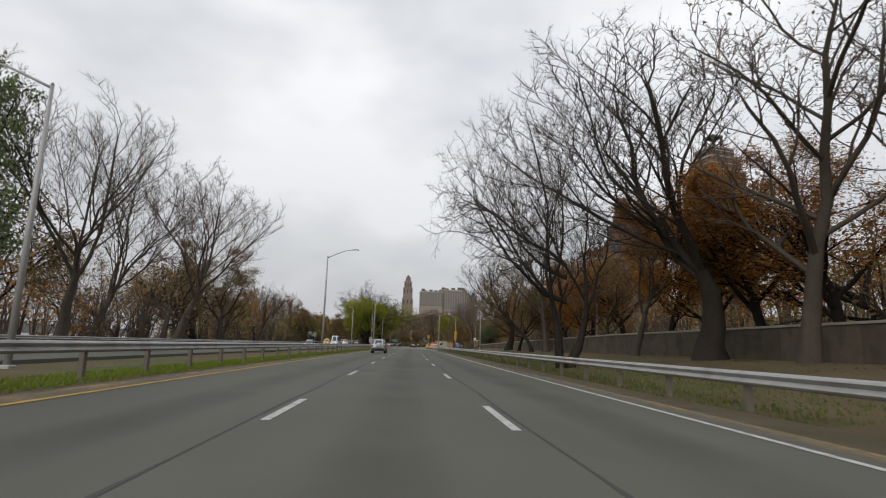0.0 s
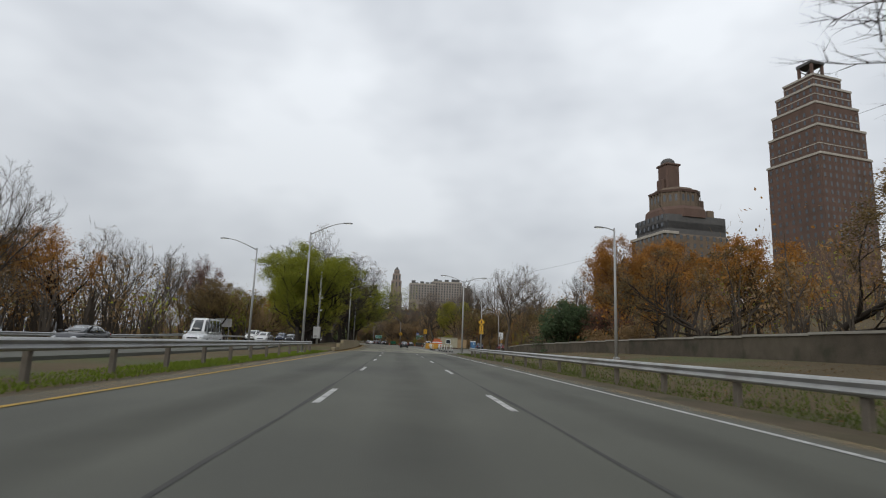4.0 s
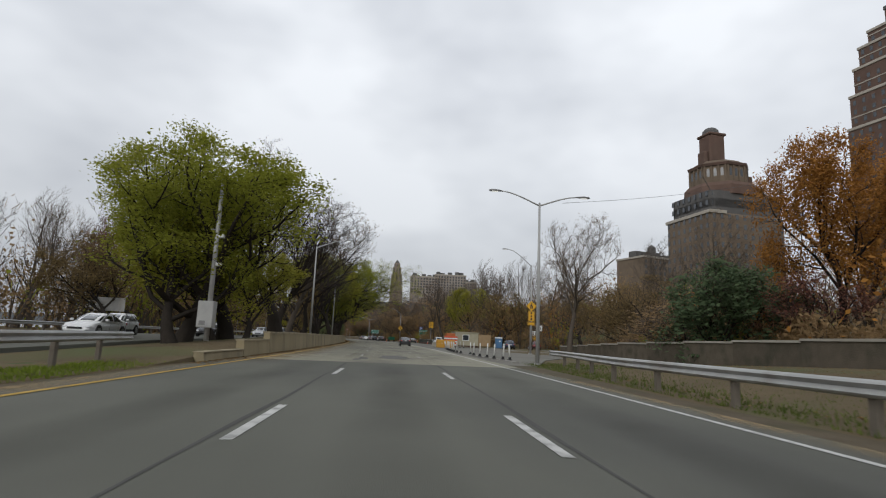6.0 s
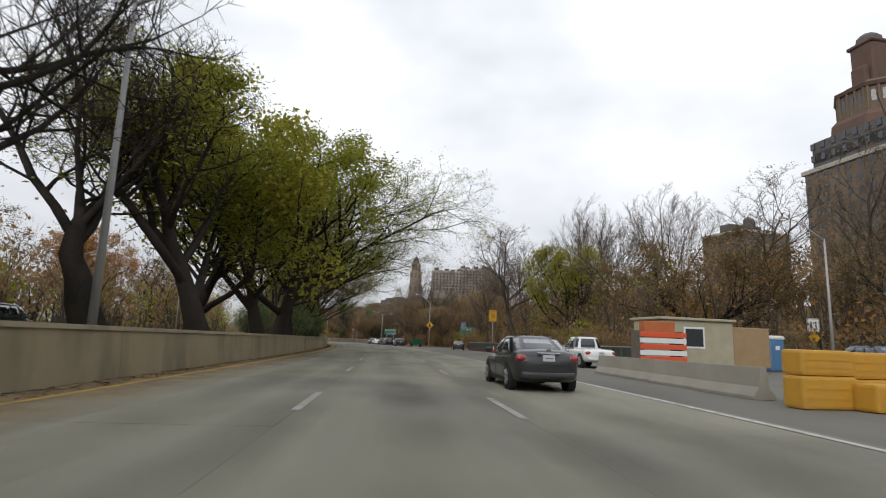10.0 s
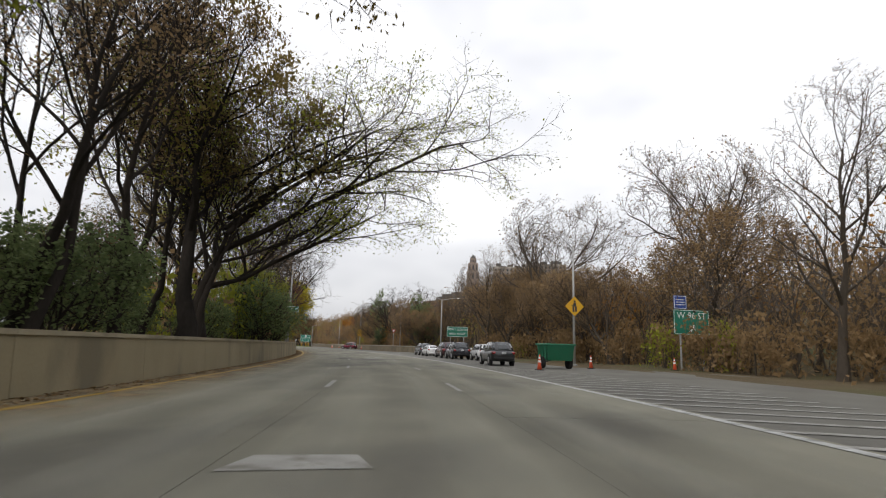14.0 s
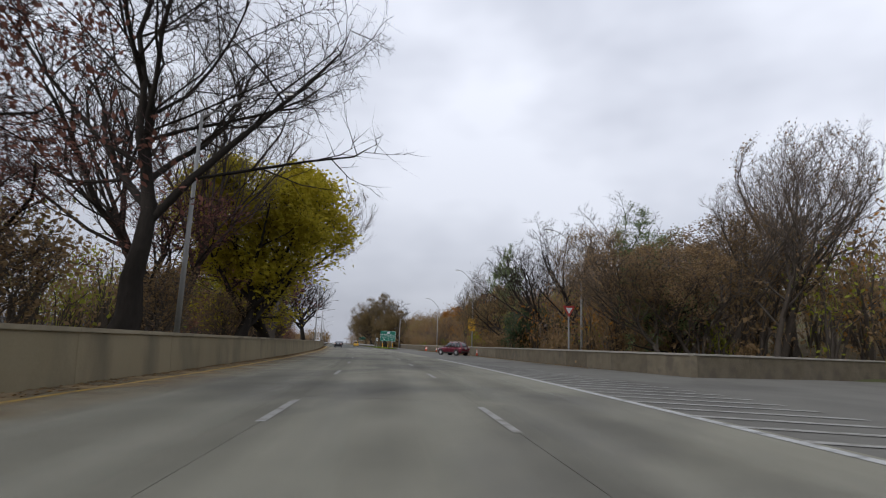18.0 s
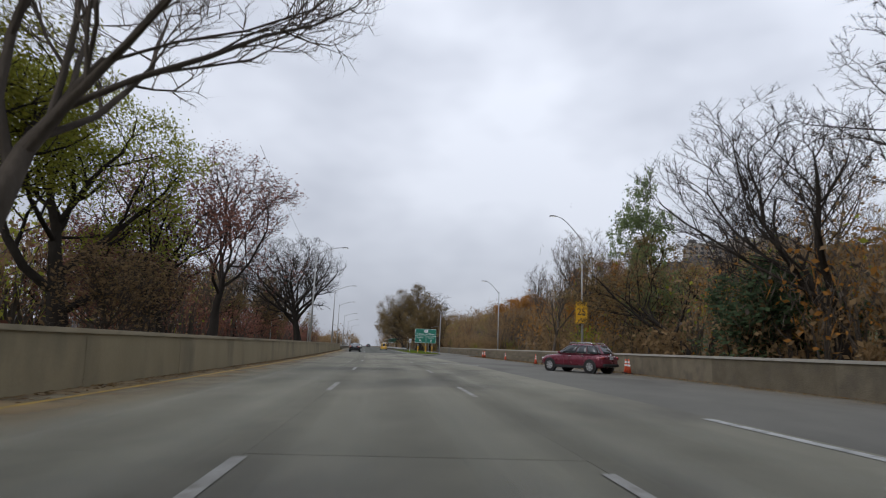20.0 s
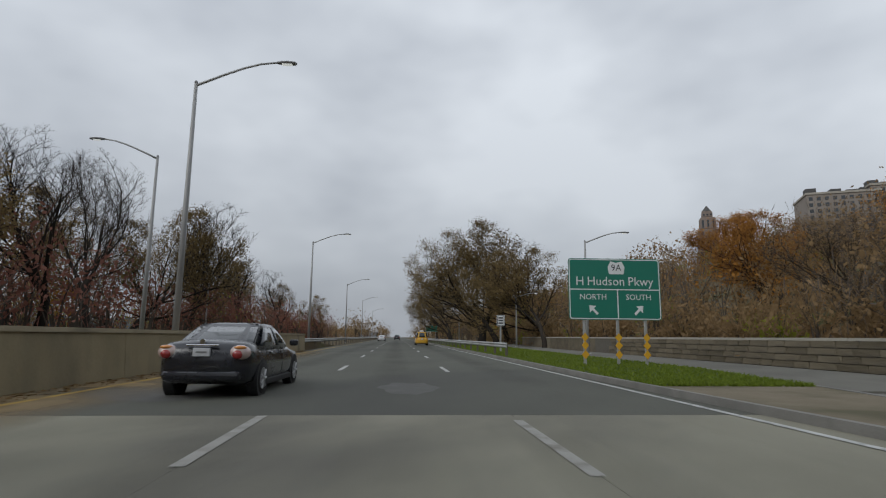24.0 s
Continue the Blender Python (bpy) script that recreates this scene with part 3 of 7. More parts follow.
for d in (-3.75, 0.0, 3.7):
    wear("oil_stain", -60, A0, band(d, 0.75), "oil_wear", 0.0035)
    wear("oil_stain", A0, A1, band(d, 0.8), "oil_wear", 0.0035)
    wear("oil_stain", A1, 700, band(d, 0.75), "oil_wear", 0.0035, 8)
    for off in (-0.95, 0.95):
        wear("tyre_track", A0, A1, band(d + off, 0.5), "tyre_wear", 0.0055)
for d in (-2.0, 2.0):
    wear("dark_film", A0, A1, band(d, 0.7), "dark_film", 0.0065)
wear("sandy_film", 152, 545, [(-7.28, 1.0), (-6.3, 1.0), (-5.6, 0.6), (-4.6, 0.0)], "sand_wear", 0.0105)
wear("sandy_film", -100, 152, [(-7.28, 0.7), (-6.8, 0.5), (-6.2, 0.0)], "sand_wear", 0.0075)
wear("sandy_film", -100, 157, [(5.7, 0.0), (6.0, 0.4), (6.28, 0.8)], "sand_wear", 0.0075)
wear("sandy_film", 412, 512, [(12.6, 0.0), (14.6, 0.35), (15.8, 0.8), (16.95, 1.0)], "sand_wear", 0.004)

# painted lines
lines = thing("road_marking", "worn white and yellow painted road lines", "road marking", kind="structure")


def stripe(s0, s1, d, width, mat, step=4.0, name="line", z=0.008):
    if callable(d):
        ribbon(name, s0, s1, lambda s: d(s) - width / 2, lambda s: d(s) + width / 2, z, M[mat], step, lines)
    else:
        ribbon(name, s0, s1, d - width / 2, d + width / 2, z, M[mat], step, lines)


DASHES = ([8.9 + 12.7 * k for k in range(-3, 8)] + [110.4, 123.0, 135.9, 147.6] + [165.8, 178.1, 193.8, 206.4, 219, 231, 242.5, 253, 264, 278.3, 292.6, 308.4, 322.0, 338.6, 352.6, 367.0, 383.0, 396, 408, 420, 432, 444.6,
          459.6, 474.4, 488.2, 505.0] + [519.5 + 12.4 * k for k in range(31)])
for s in DASHES:
    paint_key = "faint_line" if A0 < s < A1 else "white_line"
    stripe(s, s + 3.3, -1.9, 0.15, paint_key, 3.3, "dash")
    stripe(s - 0.5, s + 2.8, 1.87, 0.15, paint_key, 3.3, "dash")
stripe(-100, 900, -6.4, 0.16, "yellow_line", 5, z=0.0125)
stripe(-100, 118, 5.5, 0.14, "white_line", 5)
stripe(120, 158, lambda s: 5.5, 0.14, "white_line", 5)
stripe(158, 240, lambda s: lerp_table([(158, 5.5), (200, 5.9), (240, 6.2)], s), 0.16, "white_line", 4)
for s in (246, 258, 270):
    stripe(s, s + 3.2, 6.1, 0.16, "faint_line", 3.2, "dash")
stripe(240, 285, lambda s: lerp_table([(240, 11.5), (262, 13.4), (285, 13.2)], s), 0.15, "white_line", 4, z=0.004)
stripe(280, 428, 6.0, 0.24, "white_line", 4)
stripe(505, 900, 5.55, 0.14, "white_line", 5)
for k in range(94):
    s = 286 + k * 1.48
    reach = lerp_table([(286, 9.0), (312, 12.0), (324, 10.4), (332, 8.3), (372, 8.4), (392, 10.6), (412, 9.2), (424, 6.6)], s)
    if reach > 6.7:
        vs = [P(s, 6.1, 0.006), P(s + 0.3, 6.1, 0.006), P(s - (reach - 6.1) * 0.35 + 0.3, reach, 0.006), P(s - (reach - 6.1) * 0.35, reach, 0.006)]
        put("hatch_stripe", mesh_of("hatch_stripe", vs, [(0, 1, 2, 3)], M["faint_line"]), lines)


def marking(s, d, shape, mat="faint_line", name="arrow"):
    """Painted shape of (across, along) points."""
    put(name, mesh_of(name, [P(s + b, d + a, 0.008) for a, b in shape], [tuple(range(len(shape)))], M[mat]), lines)


marking(204.4, 2.8, [(-1.0, 0), (1.0, 0.15), (0.95, 0.65), (-0.85, 0.55)], "white_line", "bar")
marking(292.0, 0.3, [(-1.2, 0), (1.2, 0), (1.2, 0.5), (-1.2, 0.5)], "faint_line", "bar")
marking(297.6, -1.0, [(-0.8, 0), (0.7, 0.2), (0.5, 0.9), (-0.6, 0.8)], "faint_line", "bar")
for k, (a, b, w) in enumerate(((0.1, 0, 0.5), (1.1, 1.6, 0.45), (0.5, 2.9, 0.7), (1.2, 4.2, 0.4), (0.4, 6.3, 0.4), (1.0, 7.6, 0.4))):
    marking(344.8 + b, a, [(-w, 0), (w, 0.05), (w, 0.55), (-w, 0.5)], "white_line", "letter_bar")
marking(364.6, 0.9, [(-0.06, 0), (0.08, 0), (0.1, 2.0), (0.42, 2.0), (0.05, 3.1), (-0.32, 2.0), (-0.04, 2.0)], "faint_line", "arrow")
marking(461.0, 4.6, [(-1.5, 0), (1.5, -0.3), (1.5, 0.3), (0.2, 0.25), (-1.5, 0.6)], "white_line", "arrow")
marking(458.6, 6.2, [(-0.6, 0), (0.6, 0), (0.6, 0.4), (-0.6, 0.4)], "white_line", "bar")

# ---- ramps, shoulders and the other carriageway ----
M["ramp"] = surface("ramp_paving", (0.12, 0.116, 0.1), (0.19, 0.184, 0.158), 0.6, 0.85, 0.4, 70, stain=(0.085, 0.08, 0.07), stain_scale=0.25, stain_amount=0.6, stretch=(1, 0.5, 1), depth=0.008)
rise_in = [(160, 8.0), (172, 12), (186, 19), (200, 21), (215, 33), (240, 42), (256, 26), (266, 15.8)]
ribbon("ramp", 160, 266, 6.3, lambda s: lerp_table(rise_in, s), -0.008, M["ramp"], 3, label="grey paved side road that joins the parkway", category="road", thick=0.1)
ribbon("ramp", 266, 345, 6.3, lambda s: lerp_table([(266, 15.8), (300, 15.5), (318, 22), (326, 22), (332, 14.8), (345, 14.2)], s), -0.008, M["ramp"], 3, label="grey paved exit lane with a hatched gore", category="road", thick=0.1)
ribbon("ramp", 345, 512, 6.3, lambda s: lerp_table([(345, 14.2), (372, 13.6), (382, 15.0), (390, 24), (399, 36), (405, 38), (406.5, 17.0), (512, 17.0)], s), -0.008, M["ramp"], 3, label="grey paved entry lane beside a low wall", category="road", thick=0.1)
ribbon("ramp", 512, 640, lambda s: lerp_table([(512, 8.5), (520, 12.0), (560, 13.0), (640, 24)], s), lambda s: lerp_table([(512, 17.0), (560, 17.2), (640, 30)], s), lambda s, d: 0.04 + max(0.0, land(s, d)), M["ramp"], 4, label="grey paved lane that leaves past the gore", category="road", thick=0.14)
ribbon("shoulder", 153, 545, -7.32, lambda s: -6.72 + 0.16 * math.sin(s * 0.23) + 0.1 * math.sin(s * 0.71 + 1), 0.008, M["verge"], 1.5, label="strip of pale sandy dirt along the low wall", category="shoulder")
ribbon("shoulder", -150, 160, 6.3, lambda s: 7.4 + 0.3 * math.sin(s * 0.21), -0.015, M["dirt"], 2, label="strip of brown dirt beside the road", category="shoulder")
ribbon("shoulder", -150, 152, lambda s: -7.8 + 0.15 * math.sin(s * 0.17), -7.3, -0.015, M["dirt"], 2, label="strip of brown dirt beside the road", category="shoulder")
ribbon("southbound_road", -260, 1250, -27.5, -14.5, lambda s, d: land(s, -20) + 0.16, M["asphalt"], 8, label="grey asphalt road for the other direction", category="road", thick=0.2)
ribbon("river", -900, 2200, -1500, -86, -1.9, M["water"], 100, label="pale grey river beyond the park trees", category="river")
kerb = sweep("kerb", 498, 640, [(0, -0.1), (0.16, -0.1), (0.16, 0.13), (0.13, 0.15), (0.0, 0.15)], M["kerb"], 2.5, at=lambda s: (lerp_table([(498, 6.6), (505, 6.1), (515, 5.85), (640, 5.9)], s), 0))
tagged(kerb, "pale worn stone kerb round the grass gore", "kerb", "", "structure")
kerb2 = sweep("kerb", 498, 600, [(0, -0.1), (0.16, -0.1), (0.16, 0.1), (0.0, 0.1)], M["kerb"], 2.5, at=lambda s: (lerp_table([(498, 6.9), (508, 9.5), (520, 11.9), (560, 12.9), (600, 18)], s), 0))
tagged(kerb2, "pale worn stone kerb round the grass gore", "kerb", "", "structure")
kerb3 = sweep("kerb", 163, 219, [(0, -0.1), (0.5, -0.1), (0.45, 0.1), (0.05, 0.1)], M["kerb"], 2.5, at=lambda s: (lerp_table([(163, 7.3), (185, 6.5), (200, 7.6), (219, 9.6)], s), 0))
tagged(kerb3, "low pale concrete kerb under the marker posts", "kerb", "", "structure")
ribbon("gore_dirt", 499, 513.5, lambda s: lerp_table([(499, 6.7), (505, 6.2), (515, 6.0)], s), lambda s: lerp_table([(499, 6.75), (508, 9.4), (514, 10.6)], s), 0.1, M["verge"], 2, label="pale dirt at the tip of the gore", category="ground")
ribbon("gore_lawn", 513, 640, lambda s: lerp_table([(500, 6.75), (505, 6.2), (515, 6.0), (640, 6.05)], s), lambda s: lerp_table([(500, 6.9), (508, 9.4), (520, 11.8), (560, 12.8), (600, 17.9), (640, 20)], s), 0.11, M["lawn"], 2.5, label="bright green grass on the gore", category="lawn")


def blades(name, label, mat, count, place, seed, tall=(0.06, 0.16), kind="stuff"):
    """Many single blades of grass or leaves as one object of stuff."""
    r = np.random.default_rng(seed)
    verts, faces = [], []
    for i in range(count):
        s, d, z = place(r)
        p = P(s, d, z)
        a, h, w = r.uniform(0, 6.28), r.uniform(*tall), r.uniform(0.012, 0.03)
        dx, dy = math.cos(a) * w, math.sin(a) * w
        lx, ly = r.normal(0, 0.05, 2)
        verts += [(p.x - dx, p.y - dy, p.z - 0.01), (p.x + dx, p.y + dy, p.z - 0.01), (p.x + lx, p.y + ly, p.z + h)]
        faces.append((3 * i, 3 * i + 1, 3 * i + 2))
    return tagged(put(name, mesh_of(name, verts, faces, M[mat])), label, "grass" if "grass" in name else "leaves", "", kind)


ribbon("verge_lawn", -150, 152, -11.5, lambda s: -7.78 + 0.15 * math.sin(s * 0.17), -0.025, M["lawn"], 2, label="strip of green grass under the guard rail", category="lawn")
blades("grass", "short green grass of the gore lawn", "green_grass", 26000, lambda r: (lambda s: (s, r.uniform(6.2, lerp_table([(500, 6.9), (508, 9.4), (520, 11.6), (560, 12.6), (600, 17.9)], s)), 0.11))(512.5 + 65 * r.random() ** 1.5), 1, (0.05, 0.12))
blades("grass", "thin grass along the guard rails", "green_grass", 52000, lambda r: (lambda s: (s, -9.9 + 2.2 * r.random(), -0.02))(r.uniform(5, 152)), 2)
blades("grass", "thin grass along the guard rails", "grass", 30000, lambda r: (lambda s, d: (s, d, land(s, d)))(r.uniform(10, 168), 7.7 + 5.5 * r.random() ** 1.6), 3)


def litter(name, count, place, seed):
    r = np.random.default_rng(seed)
    verts, faces = [], []
    for i in range(count):
        s, d, z = place(r)
        p = P(s, d, z + 0.015)
        a, w = r.uniform(0, 6.28), r.uniform(0.03, 0.08)
        c, q = math.cos(a) * w, math.sin(a) * w
        verts += [(p.x - c, p.y - q, p.z), (p.x + q, p.y - c, p.z + r.uniform(0, 0.03)), (p.x + c, p.y + q, p.z), (p.x - q, p.y + c, p.z + r.uniform(0, 0.03))]
        faces.append((4 * i, 4 * i + 1, 4 * i + 2, 4 * i + 3))
    return tagged(put(name, mesh_of(name, verts, faces, M["litter"])), "brown fallen leaves along the road's edges", "leaves", "", "stuff")


litter("fallen_leaves", 9000, lambda r: (lambda s: (s, -7.3 + 0.75 * r.random() ** 2, 0.0))(r.uniform(150, 545)), 5)
litter("fallen_leaves", 7000, lambda r: (lambda s: (s, 16.9 - 2.2 * r.random() ** 2, 0.0))(r.uniform(412, 512)), 6)
litter("fallen_leaves", 6000, lambda r: (lambda s, d: (s, d, land(s, d)))(r.uniform(20, 165), r.uniform(8, 20)), 7)


# ---- walls and guard rails ----
def guard_rail(s0, s1, at, label, spacing=3.81, top=0.95):
    rail = thing("guard_rail", label, "guard rail", group="guard rails")
    w = [(0, 0), (0.05, 0.03), (0.08, 0.07), (0.05, 0.11), (0.01, 0.155), (0.05, 0.2), (0.08, 0.24), (0.05, 0.28), (0, 0.31), (-0.015, 0.31), (-0.015, 0.0)]
    sgn = 1 if at(s0)[0] < 0 else -1
    sweep("beam", s0, s1, [(sgn * d, z) for d, z in w], M["galvanised"], 3.81, rail, at=lambda s: (at(s)[0], at(s)[1] + top - 0.31))
    me = None
    s = s0 + 0.6
    while s < s1:
        if me is None:
            bm = box(-0.07, 0.07, -0.09, 0.09, -0.2, top - 0.02, 0.012)
            me = bpy.data.meshes.new("post")
            bm.to_mesh(me)
            bm.free()
            me.materials.append(M["weathered_post"])
        d, z = at(s)
        put("post", me, rail, m=spot(s, d - sgn * 0.11, z))
        s += spacing
    return rail


guard_rail(-95, 152, lambda s: (-8.5 - 1.6 * smooth(140, 152, s), 0.03), "long grey steel guard rail on posts above thin grass", top=1.0)
guard_rail(-95, 164, lambda s: (7.75 + 2.2 * smooth(146, 164, s), 0.0), "long grey steel guard rail on posts above a dirt strip", top=0.86)
guard_rail(-95, 560, lambda s: (-29.0, land(s, -29) + 0.05), "grey steel guard rail beyond the other carriageway", 7.62)
guard_rail(546, 800, lambda s: (-7.6, 0.0), "grey steel guard rail that follows the low wall", 3.81)
guard_rail(532, 640, lambda s: (lerp_table([(532, 6.5), (560, 6.3), (640, 6.3)], s), 0.1), "pale steel guard rail on the grass gore", 3.81, 0.8)

wall_left = thing("wall_left", "low weathered tan concrete wall with a highlight coloured into its top", "wall", kind="structure")
n_panel = 65
for i in range(n_panel):
    a, b = 152 + (546 - 152) * i / n_panel, 152 + (546 - 152) * (i + 1) / n_panel
    low = 0.25 + 0.75 * smooth(150, 166, a)
    sweep("wall_panel", a + 0.01, b - 0.01, [(-7.78, -0.2), (-7.3, -0.2), (-7.38, 1.22 * low), (-7.74, 1.22 * low)], M["wall_concrete"], 3.1, wall_left)
    sweep("cap", a + 0.006, b - 0.006, [(-7.8, 1.22 * low), (-7.33, 1.22 * low), (-7.34, 1.33 * low), (-7.79, 1.33 * low)], M["cap_left"], 3.1, wall_left)

wall_park = thing("wall_park", "long dark stone retaining wall with a pale coping", "wall", kind="structure")
top_park = [(-100, 3.1), (60, 3.0), (100, 2.7), (143, 2.3), (178, 1.75), (212, 1.1)]
for i in range(52):
    a, b = -100 + 6 * i, -100 + 6 * i + 6
    t = lerp_table(top_park, (a + b) / 2)
    d = lerp_table([(-100, 22.2), (180, 22.2), (212, 27)], (a + b) / 2)
    sweep("wall_block", a + 0.008, b - 0.008, [(d, -0.3), (d + 0.5, -0.3), (d + 0.5, t - 0.14), (d, t - 0.14)], M["park_stone"], 3, wall_park)
    sweep("coping", a, b - 0.01, [(d - 0.08, t - 0.14), (d + 0.58, t - 0.14), (d + 0.58, t), (d - 0.08, t)], M["cap_concrete"], 3, wall_park)

wall_exit = thing("wall_exit", "low dark green panel fence on a red-brown base beside the exit lane", "fence", kind="structure")
M["red_wall"] = surface("red_brown_masonry", (0.085, 0.05, 0.042), (0.15, 0.095, 0.08), 1.0, 0.9, 0.5, 20, spread=0.4, stain=(0.06, 0.06, 0.045), stain_scale=0.5)
M["fence_green"] = surface("dark_green_fence", (0.032, 0.042, 0.036), (0.06, 0.075, 0.062), 1.2, 0.6, 0.5, 20, spread=0.4, stain=(0.075, 0.05, 0.042), stain_scale=0.4)
exit_line = [(246, 20.6), (262, 19.8), (274, 18.6), (284, 17.3), (292, 16.3), (303, 16.2)]
exit_at = lambda s: (lerp_table(exit_line, s), 0)
for i in range(28):
    a = 246 + 2 * i
    sweep("wall_block", a + 0.006, a + 1.994, [(-0.2, -0.3), (0.2, -0.3), (0.2, 0.4), (-0.2, 0.4)], M["red_wall"], 1, wall_exit, at=exit_at)
    sweep("fence_panel", a + 0.06, a + 1.94, [(-0.03, 0.4), (0.03, 0.4), (0.03, 1.24), (-0.03, 1.24)], M["fence_green"], 1, wall_exit, at=exit_at)
    sweep("fence_rib", a + 0.5, a + 0.54, [(-0.055, 0.42), (-0.03, 0.42), (-0.03, 1.22), (-0.055, 1.22)], M["fence_green"], 1, wall_exit, at=exit_at)
    sweep("fence_rib", a + 1.46, a + 1.5, [(-0.055, 0.42), (-0.03, 0.42), (-0.03, 1.22), (-0.055, 1.22)], M["fence_green"], 1, wall_exit, at=exit_at)
    sweep("fence_post", a - 0.04, a + 0.04, [(-0.07, 0.4), (0.05, 0.4), (0.05, 1.26), (-0.07, 1.26)], M["weathered_post"], 1, wall_exit, at=exit_at)
    sweep("top_rail", a, a + 1.99, [(-0.06, 1.262), (0.06, 1.262), (0.06, 1.34), (-0.06, 1.34)], M["galvanised"], 1, wall_exit, at=exit_at)

wall_right = thing("wall_right", "low brown stone wall with a pale coping below the wooded slope", "wall", kind="structure")
wall_at = [(404, 17.2), (412, 16.2), (430, 15.6), (470, 16.8), (512, 17.6), (560, 17.6), (600, 21)]
stone_me = []
rw = random.Random(8)
for k in range(6):
    bm = box(-0.5, 0.5, -0.07, 0.07, -0.5, 0.5)
    for v in bm.verts:
        v.co += Vector((rw.uniform(-0.04, 0.04), rw.uniform(-0.03, 0.02), rw.uniform(-0.05, 0.05)))
    bmesh.ops.bevel(bm, geom=bm.edges[:], offset=0.035, segments=1, affect="EDGES")
    me = bpy.data.meshes.new("stone")
    bm.to_mesh(me)
    bm.free()
    me.materials.append(M["stone"])
    stone_me.append(me)
for i in range(49):
    a = 404 + 4 * i
    d0 = lambda s: (lerp_table(wall_at, s), 0)
    sweep("wall_core", a, a + 3.99, [(0, -0.2), (0.4, -0.2), (0.4, 1.2), (0, 1.2)], M["mortar"] if 460 <= a < 545 else M["stone"], 2, wall_right, at=d0)
    sweep("coping", a + 0.005, a + 3.985, [(-0.07, 1.2), (0.47, 1.2), (0.45, 1.32), (-0.05, 1.32)], M["cap_concrete"], 2, wall_right, at=d0)
turn_at, turn_end = P(404.2, 17.3), P(410, 46)   # the wall turns away along the entry lane
for i in range(7):
    a, b = turn_at.lerp(turn_end, i / 7), turn_at.lerp(turn_end, (i + 1) / 7)
    m = pose(a.x, a.y, 0, 0, 0, math.degrees(math.atan2(b.y - a.y, b.x - a.x)))
    long = (b - a).length
    part("wall_core", box(0, long - 0.01, -0.2, 0.2, -0.35, 1.2), M["stone"], wall_right, m=m)
    part("coping", box(0, long - 0.015, -0.27, 0.27, 1.2, 1.32, 0.02), M["cap_concrete"], wall_right, m=m)
for row in range(4):
    s = 460.0
    while s < 544:
        w = rw.uniform(0.75, 1.6)
        d = lerp_table(wall_at, s + w / 2)
        m = spot(s + w / 2, d - 0.02, 0.16 + 0.3 * row, 90)
        put("stone", stone_me[rw.randrange(6)], wall_right, m=m @ Matrix.Diagonal((w - 0.03, 1, 0.275, 1)))
        s += w

# ---- street lamps ----
def lamp_head_at(x, z, side, parent):
    bm = bmesh.new()
    rings = []
    for t, hw, hz in ((0, 0.05, 0.04), (0.15, 0.1, 0.07), (0.45, 0.15, 0.09), (0.72, 0.12, 0.07), (0.8, 0.03, 0.03)):
        rings.append([bm.verts.new((x + side * t, math.cos(a) * hw, z + max(math.sin(a) * hz, -0.04))) for a in [k * math.tau / 10 for k in range(10)]])
    for a, b in zip(rings, rings[1:]):
        for k in range(10):
            bm.faces.new((a[k], a[(k + 1) % 10], b[(k + 1) % 10], b[k]))
    bm.faces.new(rings[0])
    bm.faces.new(rings[-1])
    bmesh.ops.recalc_face_normals(bm, faces=bm.faces)
    head = part("lamp_head", bm, M["lamp_head"], parent, "grey lamp head", True)
    lens = box(x + side * 0.42 - 0.2, x + side * 0.42 + 0.2, -0.09, 0.09, z - 0.075, z - 0.042, 0.02)
    part("lens", lens, M["lamp_lens"], head, "pale lamp lens")


def street_lamp(s, d, height, arms, label, z=None, turn=0.0, lean=0.0):
    z = land(s, d) if z is None else z
    ob = thing("street_lamp", label, "street lamp", spot(s, d, z, turn) @ pose(0, 0, 0, 0, lean, 0), "street lamps along the parkway")
    part("pole", rod([(0, 0, 0), (0, 0, height * 0.5), (0, 0, height)], [0.125, 0.1, 0.065], 10), M["lamp_steel"], ob, "", True)
    part("base_flange", box(-0.2, 0.2, -0.2, 0.2, -0.05, 0.1, 0.03), M["lamp_steel"], ob)
    part("pole_cap", rod([(0, 0, height), (0, 0, height + 0.08)], [0.075, 0.04], 8), M["lamp_head"], ob)
    for side, length, rise in arms:
        pts = [(side * length * t, 0, height - 0.12 + rise * (1.3 * t - 0.3 * t ** 4 if t < 1 else 1.0)) for t in (0, 0.2, 0.4, 0.6, 0.8, 1.0)]
        part("arm", rod(pts, [0.055, 0.05, 0.046, 0.043, 0.04, 0.038], 8), M["lamp_steel"], ob, "", True)
        lamp_head_at(side * length, height - 0.12 + rise, side, ob)
    return ob


TALL = "tall grey steel street lamp with one curved arm"
for s, d, h, arms in ((62.6, -9.4, 10.7, [(1, 2.7, 1.0)]), (138.0, -8.9, 10.9, [(1, 3.0, 1.2)]), (191.2, -8.4, 10.0, [(1, 3.0, 1.0)]),
                      (225.6, -8.6, 10.3, [(1, 3.0, 1.2)]), (361.5, -8.3, 10.0, [(1, 3.2, 1.6)]), (398.5, -8.6, 10.0, [(1, 3.2, 1.5)]),
                      (483.5, -8.3, 10.9, [(1, 2.9, 0.9)]), (520.5, -7.9, 10.0, [(1, 3.0, 1.1)]), (556, -8.6, 10, [(1, 3, 1)]), (596, -8.6, 10, [(1, 3, 1)]), (640, -8.6, 10, [(1, 3, 1)]), (700, -8.6, 10, [(1, 3, 1)])):
    street_lamp(s, d, h, arms, TALL)
